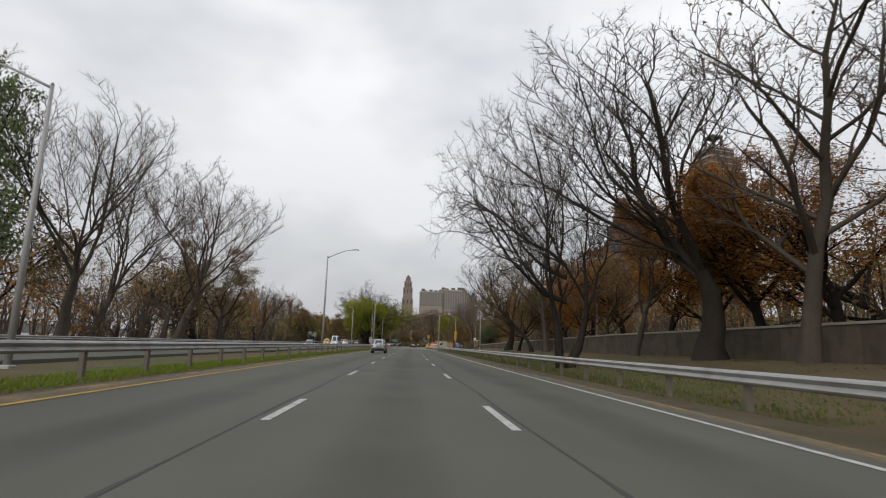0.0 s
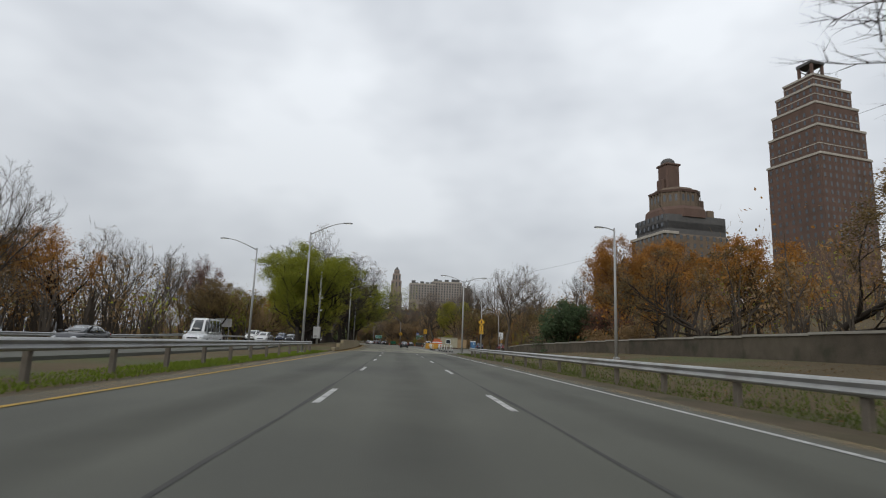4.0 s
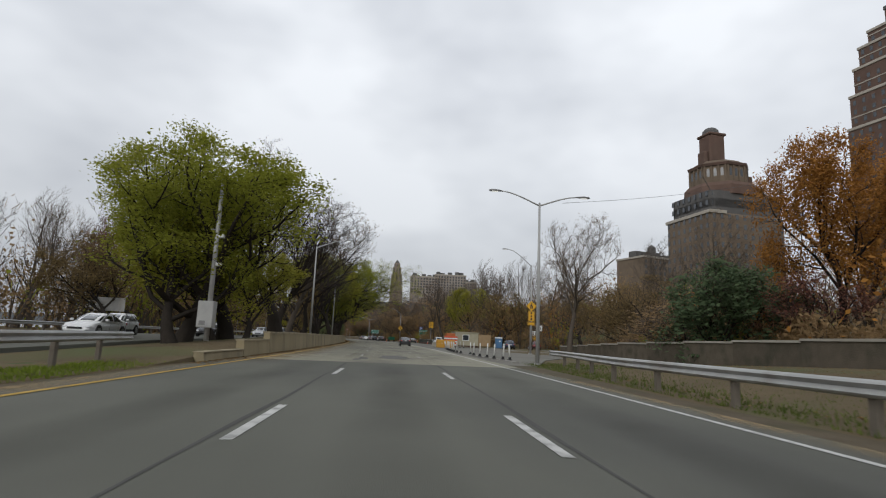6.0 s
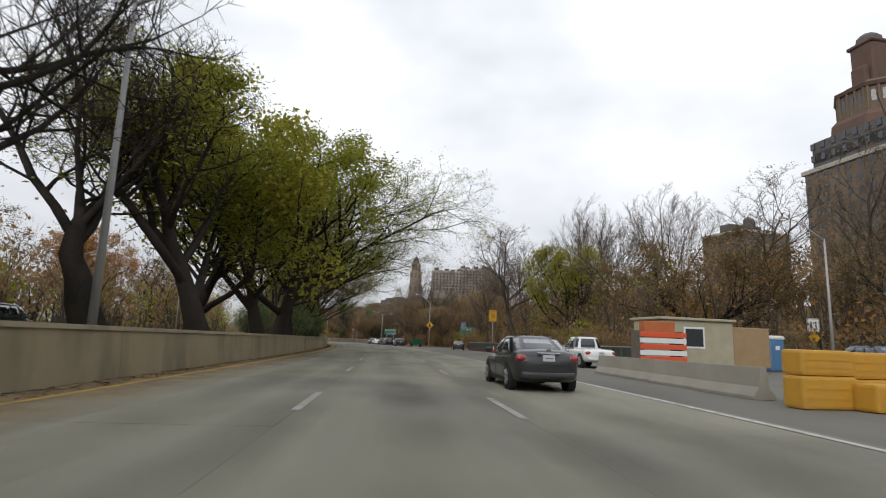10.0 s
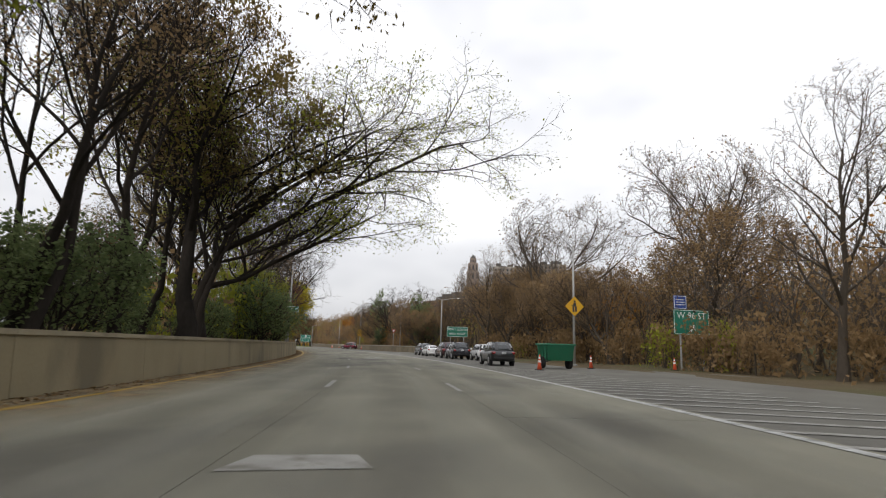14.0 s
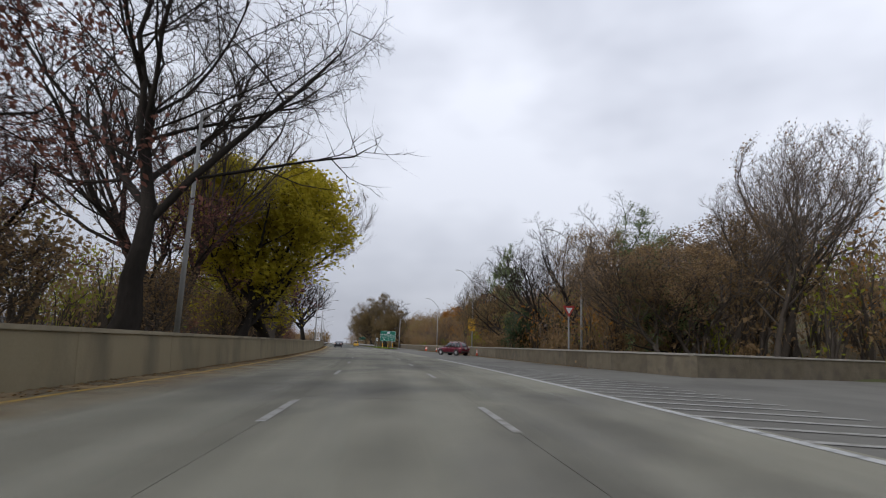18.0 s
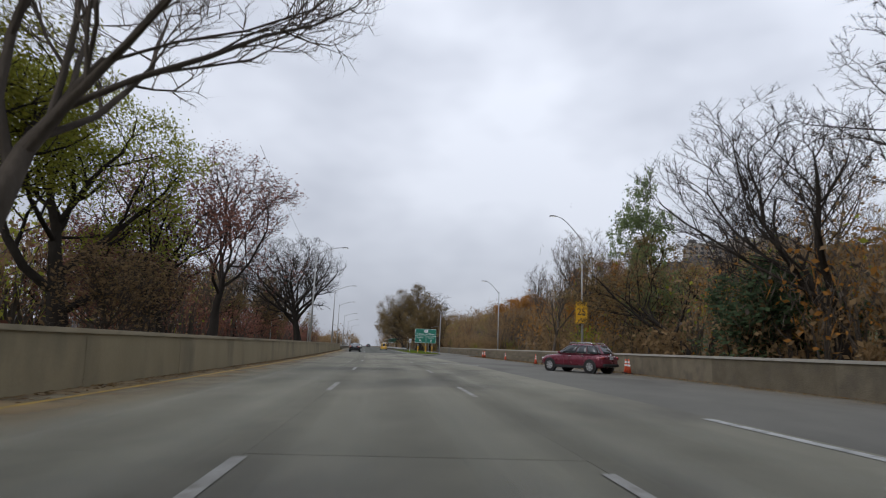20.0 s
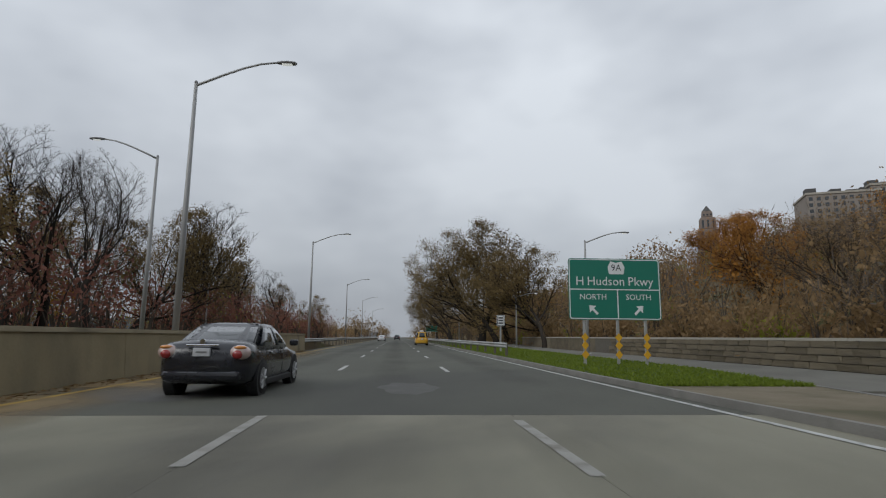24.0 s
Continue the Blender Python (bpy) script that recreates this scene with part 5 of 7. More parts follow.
# ---- vehicles ----
def loft(rings, bm=None, cap=True):
    own = bmesh.new()
    vs = [[own.verts.new(p) for p in r] for r in rings]
    n = len(vs[0])
    for a, b in zip(vs, vs[1:]):
        for k in range(n):
            own.faces.new((a[k], a[(k + 1) % n], b[(k + 1) % n], b[k]))
    if cap:
        own.faces.new(vs[0])
        own.faces.new(vs[-1])
    bmesh.ops.recalc_face_normals(own, faces=own.faces)
    return join(bm, own)


FORMS = {  # length, width, belt height, roof height, cabin base rear and front, roof rear and front, hood height, tail height, wheel radius
    "sedan": (4.8, 1.82, 0.97, 1.47, -2.0, 1.3, -0.85, 0.05, 0.88, 1.06, 0.335),
    "suv": (4.62, 1.86, 1.12, 1.75, -2.2, 1.1, -1.6, 0.15, 1.07, 1.12, 0.385),
    "large_suv": (5.0, 1.96, 1.16, 1.82, -2.36, 1.15, -1.8, 0.2, 1.1, 1.15, 0.4),
    "boxy": (4.14, 1.8, 1.08, 1.66, -2.0, 1.05, -1.82, 0.4, 1.04, 1.1, 0.36),
    "taxi_van": (4.73, 1.8, 1.05, 1.87, -2.25, 1.55, -2.15, 0.6, 1.02, 1.05, 0.33),
    "van": (5.9, 2.0, 1.25, 2.65, -2.9, 2.15, -2.8, 1.3, 1.15, 1.25, 0.36),
    "pickup": (5.4, 1.95, 1.1, 1.82, -0.6, 1.3, -0.45, 0.55, 1.08, 1.05, 0.39),
}


def vehicle(kind, colour, s, d, label, turn=0.0, extras=(), z=0.0, name=None, category="car"):
    L, W, belt, top, cb0, cb1, cr0, cr1, hood, tail, wr = FORMS[kind]
    hw = W / 2
    ob = thing(name or {"van": "van", "taxi_van": "taxi", "pickup": "pickup_truck"}.get(kind, "car"), label, category, spot(s, d, z, turn))
    body_mat = M["car_" + colour]

    def ring(y, w, zb, zt):
        h = zt - zb
        half = [(0.0, zb), (-w * 0.8, zb), (-w * 0.95, zb + 0.07), (-w * 0.995, zb + 0.3 * h), (-w, zb + 0.55 * h), (-w * 0.975, zb + 0.76 * h), (-w * 0.93, zb + 0.9 * h), (-w * 0.84, zb + 0.97 * h), (-w * 0.62, zt), (0, zt + 0.03)]
        return [(x, y, q) for x, q in half] + [(-x, y, q) for x, q in half[-2:0:-1]]

    b = L / 2
    low = kind in ("sedan",)
    st = [(-b, 0.6, 0.46, tail - 0.26), (-b + 0.04, 0.74, 0.38, tail - 0.14), (-b + 0.12, 0.86, 0.31, tail - 0.05), (-b + 0.28, 0.945, 0.26, tail), (-b + 0.6, 0.985, 0.23, tail + 0.025), (cb0 + 0.3, 1.0, 0.22, belt + 0.02),
          (-0.4, 1.0, 0.2, belt), (cb1 - 0.3, 1.0, 0.2, belt - 0.01), (cb1 + 0.1, 0.99, 0.22, hood + 0.01), ((cb1 + b) / 2 + 0.05, 0.975, 0.24, hood - 0.05), (b - 0.4, 0.93, 0.26, hood - 0.14), (b - 0.16, 0.84, 0.29, hood - 0.25), (b - 0.04, 0.7, 0.34, hood - 0.36), (b, 0.56, 0.4, hood - 0.45)]
    lift = 0.1 if kind in ("suv", "large_suv", "boxy", "pickup") else 0.0
    st = [(y, w, zb + lift, zt) for y, w, zb, zt in sorted(st)]
    part("body", loft([ring(y, hw * w, zb, zt) for y, w, zb, zt in st]), body_mat, ob, "", True)

    def lens_at(x, y, z, rx, ry, rz):
        bm = bmesh.new()
        bmesh.ops.create_uvsphere(bm, u_segments=14, v_segments=8, radius=1.0)
        for v in bm.verts:
            v.co = Vector((x + rx * v.co.x, y + ry * v.co.y, z + rz * v.co.z))
        return bm

    def cab(v):
        e = v ** 1.15
        y0, y1 = cb0 + (cr0 - cb0) * e, cb1 + (cr1 - cb1) * e
        w = hw * (0.95 - 0.2 * v ** 1.5)
        return (y0 + y1) / 2, (y1 - y0) / 2, w, belt - 0.06 + (top - belt + 0.02) * v

    def side(v, f, sx, out=0.0):
        yc, hy, w, q = cab(v)
        return (sx * (w + out) * (1 - abs(f) ** 6) ** (1 / 6), yc + f * (hy + out), q)

    def end(v, f, sy, out=0.0):
        yc, hy, w, q = cab(v)
        return (f * (w + out), yc + sy * (hy + out) * (1 - abs(f) ** 6) ** (1 / 6), q)

    fs = [-0.9, -0.6, -0.3, 0, 0.3, 0.6, 0.9]
    rings = []
    for v in (0, 0.2, 0.45, 0.7, 0.88, 0.97):
        rings.append([side(v, f, 1) for f in fs] + [end(v, f, 1) for f in reversed(fs)] + [side(v, f, -1) for f in reversed(fs)] + [end(v, f, -1) for f in fs])
    yc, hy, w, q = cab(0.97)
    for k, dz in ((0.9, 0.025), (0.6, 0.045), (0.2, 0.055)):
        rings.append([((x) * k, yc + (y - yc) * k, q + dz) for x, y, _ in rings[5]])
    part("cabin", loft(rings), body_mat, ob, "", True)

    def pane(point, f0, f1, v0, v1, nm):
        bm = bmesh.new()
        grid = [[bm.verts.new(point(v0 + (v1 - v0) * j / 3, f0 + (f1 - f0) * i / 4)) for i in range(5)] for j in range(4)]
        for j in range(3):
            for i in range(4):
                bm.faces.new((grid[j][i], grid[j][i + 1], grid[j + 1][i + 1], grid[j + 1][i]))
        bmesh.ops.recalc_face_normals(bm, faces=bm.faces)
        bmesh.ops.solidify(bm, geom=bm.faces[:], thickness=0.006)
        return part(nm, bm, M["car_glass"], ob, "", True)

    pane(lambda v, f: end(v, f, 1, 0.008), -0.84, 0.84, 0.14, 0.86, "windscreen")
    if "panel_rear" not in extras:
        pane(lambda v, f: end(v, f, -1, 0.008), -0.86, 0.86, 0.08 if kind == "boxy" else 0.16, 0.88, "rear_window")
    for sx in (-1, 1):
        cuts = ((0.1, 0.83), (-0.41, 0.07), (-0.89, -0.44)) if kind not in ("sedan", "pickup") else ((0.06, 0.74), (-0.74, 0.0))
        if kind == "van":
            cuts = ((0.52, 0.84), (-0.2, 0.46)) if "panel_rear" in extras else ((0.5, 0.84), (0.0, 0.46), (-0.45, -0.05), (-0.88, -0.5))
        for f0, f1 in cuts:
            pane(lambda v, f, sx=sx: side(v, f, sx, 0.008), f0, f1, 0.13, 0.86, "side_window")
        y_m = cb1 - 0.45
        part("mirror", box(sx * (hw + 0.01) - (0.0 if sx > 0 else 0.2), sx * (hw + 0.01) + (0.2 if sx > 0 else 0.0), y_m - 0.08, y_m + 0.06, belt - 0.02, belt + 0.13, 0.03), body_mat, ob)
        for y_h in (cb1 - 1.25, cb1 - 2.2):
            if y_h > cb0 + 0.4:
                part("door_handle", box(sx * hw - 0.012, sx * hw + 0.025, y_h - 0.1, y_h + 0.1, belt - 0.16, belt - 0.12, 0.008), M["chrome"] if "chrome" in extras else body_mat, ob)
        part("sill", box(sx * (hw - 0.05) - 0.03, sx * (hw - 0.05) + 0.05, -b + 1.3, b - 1.3, 0.17 + lift, 0.3 + 1.5 * lift, 0.02), M["black_plastic"], ob)
        part("door_seam", box(sx * hw - 0.004, sx * hw + 0.003, cb1 - 1.12, cb1 - 1.108, 0.32, belt - 0.08), M["black_plastic"], ob)
        if "chrome" in extras:
            bm = rod([(x, y, q + 0.02) for x, y, q in [side(0.12, f, sx, 0.012) for f in (-0.88, -0.5, 0, 0.5, 0.86)]], 0.014, 5)
            part("window_trim", bm, M["chrome"], ob)
            bm = rod([side(v, f, sx, 0.012) for v, f in ((0.12, 0.88), (0.45, 0.86), (0.75, 0.82), (0.88, 0.6), (0.9, 0.1), (0.89, -0.4), (0.86, -0.8))], 0.012, 5)
            part("window_trim", bm, M["chrome"], ob)
        if "rails" in extras:
            part("roof_rail", rod([(sx * hw * 0.7, cr0 + 0.2, top - 0.02), (sx * hw * 0.7, cr0 + 0.35, top + 0.06), (sx * hw * 0.7, cr1 - 0.25, top + 0.06), (sx * hw * 0.7, cr1 - 0.05, top - 0.03)], 0.018, 6), M["chrome"] if colour == "red" else M["black_plastic"], ob)
    # lights, bumper, plate
    tall_lamp = kind in ("suv", "boxy", "large_suv", "taxi_van", "van")
    for sx in (-1, 1):
        clear = "clear_tail" in extras
        if kind in ("boxy", "taxi_van", "van"):
            tx, ty, tz, size = 0.78, -b + 0.13, tail - 0.1, (0.055, 0.07, 0.18)
        elif tall_lamp:
            tx, ty, tz, size = 0.77, -b + 0.15, tail - 0.19, (0.19, 0.14, 0.11)
        else:
            tx, ty, tz, size = 0.73, -b + 0.16, tail - 0.2, (0.19, 0.14, 0.11)
        if clear:
            size = (0.21, 0.2, 0.15)
        lamp = part("tail_light", lens_at(sx * hw * tx, ty, tz, *size), M["tail_clear"] if clear else M["tail_red"], ob, "clear and red tail light" if clear else "red tail light", True)
        if clear:
            part("red_lens", lens_at(sx * hw * tx, ty - 0.16, tz - 0.03, 0.1, 0.07, 0.085), M["tail_red"], lamp, "red round lens", True)
            part("amber_lens", lens_at(sx * hw * (tx + 0.03), ty - 0.09, tz + 0.1, 0.12, 0.11, 0.04), M["amber"], lamp, "amber lens", True)
        part("head_light", lens_at(sx * hw * 0.68, b - 0.24, hood - 0.3, 0.19, 0.18, 0.09), M["head_clear"], ob, "clear head light", True)
    part("rear_bumper", box(-hw * 0.8, hw * 0.8, -b - 0.03, -b + 0.3, 0.34 + lift, 0.52 + lift, 0.08, seg=3), M["black_plastic"] if kind in ("suv", "boxy", "large_suv", "van") else body_mat, ob)
    part("front_bumper", box(-hw * 0.68, hw * 0.68, b - 0.25, b + 0.02, 0.33 + lift, 0.48 + lift, 0.07, seg=3), body_mat, ob)
    part("grille", box(-hw * 0.45, hw * 0.45, b - 0.03, b + 0.035, hood - 0.42, hood - 0.3, 0.015), M["black_plastic"], ob)
    pl = part("number_plate", box(-0.16, 0.16, -b - 0.035, -b + 0.02, tail - 0.27, tail - 0.11, 0.008), M["plate"], ob, "pale number plate")
    part("plate_bar", box(-0.1, 0.1, -b - 0.041, -b - 0.036, tail - 0.205, tail - 0.175), M["lamp_head"], pl)
    if "chrome" in extras or "trunk_bar" in extras:
        part("boot_trim", box(-0.3, 0.3, -b - 0.03, -b + 0.05, tail - 0.085, tail - 0.045, 0.012), M["chrome"], ob, "chrome trim bar")
        part("badge", rod([(0, -b + 0.0, tail + 0.0), (0, -b + 0.06, tail + 0.0)], 0.055, 12), M["chrome"], ob, "round chrome badge")
    if "spare" in extras:
        sp = part("spare_wheel", rod([(0.12, -b - 0.22, 0.98), (0.12, -b - 0.2, 0.98), (0.12, -b + 0.02, 0.98)], [0.3, 0.36, 0.36], 20), body_mat, ob, "silver spare wheel cover", True)
        part("cover_rim", rod([(0.12, -b - 0.1, 0.98), (0.12, -b - 0.02, 0.98)], 0.37, 20), M["tyre"], sp)
    if "roof_sign" in extras:
        part("roof_sign", box(-0.3, 0.3, -0.5, -0.3, top + 0.02, top + 0.2, 0.03), M["sign_white"], ob, "pale roof sign")
    # wheels
    for sx in (-1, 1):
        for y in (-b + 0.92 + (0.1 if kind == "van" else 0), b - 0.95):
            part("wheel_arch", rod([(sx * (hw - 0.2), y, wr), (sx * (hw + 0.004), y, wr)], wr + 0.06, 20), M["black_plastic"], ob)
            bm = rod([(sx * (hw - 0.22), y, wr), (sx * (hw - 0.03), y, wr), (sx * (hw + 0.012), y, wr)], [wr, wr, wr - 0.03], 22)
            wheel = part("wheel", bm, M["tyre"], ob, "black tyre on an alloy rim", True)
            rim = rod([(sx * (hw - 0.02), y, wr), (sx * (hw + 0.016), y, wr)], [wr * 0.66, wr * 0.64], 18)
            part("rim", rim, M["lamp_head"], wheel)
            sp = bmesh.new()
            for k in range(7):
                a = k * math.tau / 7
                c, q = math.cos(a), math.sin(a)
                rod([(sx * (hw + 0.022), y + c * 0.04, wr + q * 0.04), (sx * (hw + 0.02), y + c * wr * 0.63, wr + q * wr * 0.63)], 0.026, 5, sp)
            rod([(sx * (hw + 0.016), y, wr), (sx * (hw + 0.034), y, wr)], 0.06, 10, sp)
            part("spokes", sp, M["rim"], wheel, "alloy spokes")
    return ob


vehicle("suv", "silver", 73.0, -3.75, "silver off-road car with a covered spare wheel on its back", extras=("spare", "rails"))
vehicle("sedan", "charcoal", 226.0, 3.75, "dark charcoal saloon car driving in the kerb lane", extras=("trunk_bar",))
vehicle("sedan", "charcoal", 300.6, 14.0, "dark charcoal saloon car on the exit lane", turn=-12)
vehicle("sedan", "navy", 512.9, -3.5, "black saloon car with clear tail lights and a chrome bar", extras=("trunk_bar", "clear_tail"), turn=-2)
vehicle("large_suv", "red", 452.6, 12.2, "dark red off-road car with a chrome window line", extras=("chrome", "rails"), turn=33)
vehicle("taxi_van", "taxi", 580.0, 3.6, "yellow taxi van seen from behind", extras=("roof_sign",), category="taxi")
vehicle("suv", "charcoal", 334.3, 9.2, "dark grey estate car standing beside the hatched gore", extras=("rails",), turn=-1)
vehicle("boxy", "white", 348.7, 11.9, "white box-shaped car standing in the row", turn=-1)
vehicle("large_suv", "navy", 353.4, 10.4, "black off-road car with chrome trim in the row", extras=("chrome",), turn=-1)
vehicle("large_suv", "maroon", 358.8, 10.4, "very dark red off-road car standing in the row", extras=("rails", "chrome"), turn=-1)
vehicle("sedan", "white", 369.6, 10.9, "white saloon car standing in the row", turn=-1)
vehicle("suv", "grey", 375.6, 11.2, "dark grey estate car at the head of the row", turn=-1)
vehicle("suv", "dull_blue", 237.0, 24.9, "dark blue car parked on the ramp", extras=("rails",), turn=-4)
vehicle("suv", "dark_red", 246.0, 33.0, "dull red car parked on the ramp", turn=-4)
vehicle("sedan", "grey", 251.0, 38.5, "grey car parked on the ramp", turn=-4)
vehicle("pickup", "white", 243.0, 11.8, "white pickup truck beside the works", category="truck")
zl = lambda s: land(s, -20) + 0.17
vehicle("van", "white", 141.0, -18.5, "tall white passenger van on the other carriageway", turn=180, z=zl(141), category="van")
vehicle("sedan", "charcoal", 128.0, -22.5, "dark saloon car on the other carriageway", turn=180, z=zl(128))
vehicle("suv", "taxi", 152.0, -22.0, "yellow taxi on the other carriageway", turn=180, z=zl(152), name="taxi", category="taxi", extras=("roof_sign",))
vehicle("sedan", "white", 166.0, -18.3, "white saloon car on the other carriageway", turn=180, z=zl(166))
vehicle("suv", "white", 178.0, -22.4, "white off-road car on the other carriageway", turn=180, z=zl(178))
vehicle("sedan", "black", 190.0, -18.4, "black saloon car on the other carriageway", turn=180, z=zl(190))
vehicle("suv", "dull_blue", 204.0, -22.4, "dark blue car on the other carriageway", turn=180, z=zl(204))
vehicle("sedan", "silver", 216.0, -18.4, "silver saloon car on the other carriageway", turn=180, z=zl(216))
vehicle("suv", "charcoal", 236.0, -18.4, "dark off-road car on the other carriageway", turn=180, z=zl(236))
vehicle("sedan", "white", 318.0, -19.0, "white saloon car on the other carriageway", turn=180, z=zl(318))
vehicle("suv", "grey", 330.0, -22.4, "grey car on the other carriageway", turn=180, z=zl(330))
vehicle("sedan", "white", 640.0, -3.6, "white saloon car far along the road")
vehicle("suv", "charcoal", 690.0, 0.2, "dark car far along the road")

# ---- buildings on the hill ----
def tower_a():
    ob = thing("apartment_tower", "tall stepped brown brick tower with an open lantern on top", "tower", pose(173, 292, 18, 0, 0, 12) @ Matrix.Diagonal((0.8, 0.8, 1, 1)))
    tiers = ((0, 62, 34, 30), (62, 74, 32, 28), (74, 84, 29, 25), (84, 92, 25, 22), (92, 98, 19, 17))
    for z0, z1, w, dp in tiers:
        t = part("wall", box(-w / 2, w / 2, -dp / 2, dp / 2, z0, z1), M["brick"], ob)
        part("cornice", box(-w / 2 - 0.4, w / 2 + 0.4, -dp / 2 - 0.4, dp / 2 + 0.4, z1 - 1.0, z1, 0.1), M["limestone"], ob, "pale stone band")
        me = None
        for zz in np.arange(max(z0, 24) + 1.5, z1 - 2.0, 3.3):
            for face, span in (("s", w), ("w", dp)):
                n = max(2, int(span / 3.6))
                for k in range(n):
                    if me is None:
                        bm = box(-0.65, 0.65, -0.06, 0.3, 0, 1.7)
                        me = bpy.data.meshes.new("window")
                        bm.to_mesh(me)
                        bm.free()
                        me.materials.append(M["window_glass"])
                    u = -span / 2 + (k + 0.5) * span / n
                    put("window", me, t, m=pose(u, -dp / 2, zz) if face == "s" else pose(-w / 2, u, zz, 0, 0, -90))
        if z0 > 0:
            part("stone_band", box(-w / 2 - 0.15, w / 2 + 0.15, -dp / 2 - 0.15, dp / 2 + 0.15, z0 + 3.6, z0 + 4.0), M["limestone"], ob)
    for sx in (-1, 1):
        for sy in (-1, 1):
            part("lantern_post", box(sx * 3.6 - 0.6, sx * 3.6 + 0.6, sy * 3.6 - 0.6, sy * 3.6 + 0.6, 98, 105), M["brick"], ob)
            part("lantern_bar", rod([(sx * 3.6, sy * 3.6, 98.5), (-sx * 0.2 + sx * 3.4, -sy * 3.6, 104)], 0.25, 5), M["roof"], ob)
    part("lantern_roof", box(-4.6, 4.6, -4.6, 4.6, 105, 106.4, 0.2), M["roof"], ob)
    return ob


tower_a()


def octagon(r, z, x=0.0, y=0.0, k=1.0):
    return [(x + r * math.cos(radians(22.5 + 45 * i)), y + k * r * math.sin(radians(22.5 + 45 * i)), z) for i in range(8)]


def tower_b():
    ob = thing("apartment_house", "brown brick apartment house with an arcaded crown above shade-darkened tiers", "building", pose(157, 376, 14, 0, 0, 8) @ Matrix.Diagonal((1.05, 1.05, 1.26, 1)))
    w, dp = 38, 30
    body = part("wall", box(-w / 2, w / 2, -dp / 2, dp / 2, 0, 39, 1.2), M["tan_brick"], ob)
    part("ledge", box(-w / 2 - 0.5, -w / 2 + 8, -dp / 2 - 0.5, dp / 2, 38.2, 39.4, 0.1), M["limestone"], ob, "pale stone ledge")
    # these two tiers stand in shadow, put in by a darker brick than the body's
    mid = part("wall", box(-w / 2 + 2, w / 2 - 0.5, -dp / 2 + 1.4, dp / 2 - 2, 38.9, 47, 3.4, seg=4), M["brick"], ob, "rounded tier in brick darkened as shade")
    for z in (40.6, 43.6):
        part("balcony_band", box(-w / 2 + 1.6, w / 2 - 0.2, -dp / 2 + 1.0, dp / 2 - 1.6, z, z + 0.7, 3.4, seg=4), M["roof"], ob)
    low_tier = part("wall", loft([octagon(16, 46.4, -1), octagon(15.6, 50, -1), octagon(14, 51.5, -1)]), M["brick"], ob, "eight-sided tier in brick darkened as shade")
    crown = part("wall", loft([octagon(12.6, 50.5, -2), octagon(12.2, 58.6, -2), octagon(9.6, 60.6, -2)]), M["tan_brick"], ob, "tan eight-sided crown")
    part("cornice", loft([octagon(12.9, 58.0, -2), octagon(13.3, 58.9, -2), octagon(12.4, 59.3, -2)]), M["brick"], crown)
    rib = bpy.data.meshes.new("pilaster")
    bm = box(-0.35, 0.35, -0.45, 0.2, 51.5, 58.2, 0.05)
    bm.to_mesh(rib)
    bm.free()
    rib.materials.append(M["tan_brick"])
    slot = bpy.data.meshes.new("arch_opening")
    bm = plate([(-0.62, 0), (0.62, 0), (0.62, 3.6), (0.44, 4.15), (0, 4.4), (-0.44, 4.15), (-0.62, 3.6)], 0.2)
    bm.to_mesh(slot)
    bm.free()
    slot.materials.append(M["window_glass"])
    flat = 12.3 * math.cos(radians(22.5))
    for i in range(8):
        a = 45 * i + 90
        for u in (-4.2, -1.4, 1.4, 4.2):
            put("pilaster", rib, crown, m=pose(-2, 0, 0, 0, 0, a) @ pose(u, -flat, 0))
        for u in (-2.8, 0, 2.8):
            put("arch_opening", slot, crown, m=pose(-2, 0, 0, 0, 0, a) @ pose(u, -flat - 0.12, 52.6))
    tank = part("roof_tower", box(-9.5, -1.5, -5, 3, 59.5, 72.4, 0.7), M["brick"], ob, "dark brown brick roof tower")
    part("tower_cap", box(-10, -1, -5.5, 3.5, 71.2, 72.2, 0.3), M["brick"], tank)
    part("tank_dome", loft([octagon(3.8, 72.2, -5.8, -1), octagon(3.6, 73.6, -5.8, -1), octagon(2.2, 74.8, -5.8, -1)]), M["roof"], tank, "dark rounded tank top")
    part("buttress", box(-11.4, -9.4, -3.6, 1.6, 59.5, 65, 0.5), M["brick"], tank)
    part("roof_house", box(6.5, 12.5, -5, 4, 47, 56.4, 0.4), M["brick"], ob, "dark brick roof house")
    part("roof_house", box(12, 16, -8, 2, 47, 51.5, 0.4), M["tan_brick"], ob)
    for k in range(4):
        part("tank_leg", box(9.1 + 2.6 * (k % 2), 9.4 + 2.6 * (k % 2), -3 + 3 * (k // 2), -2.7 + 3 * (k // 2), 56.4, 60.4), M["roof"], ob)
    part("roof_tank", loft([octagon(2.2, 58.8, 10.6, -1.4), octagon(2.2, 61.0, 10.6, -1.4), octagon(0.3, 62.0, 10.6, -1.4)]), M["roof"], ob)
    part("flag_pole", rod([(-17, -13, 47), (-23, -16, 51)], 0.15, 5), M["roof"], ob)
    me = bpy.data.meshes.new("window")
    bm = box(-0.7, 0.7, -0.08, 0.3, 0, 1.8)
    bm.to_mesh(me)
    bm.free()
    me.materials.append(M["window_glass"])
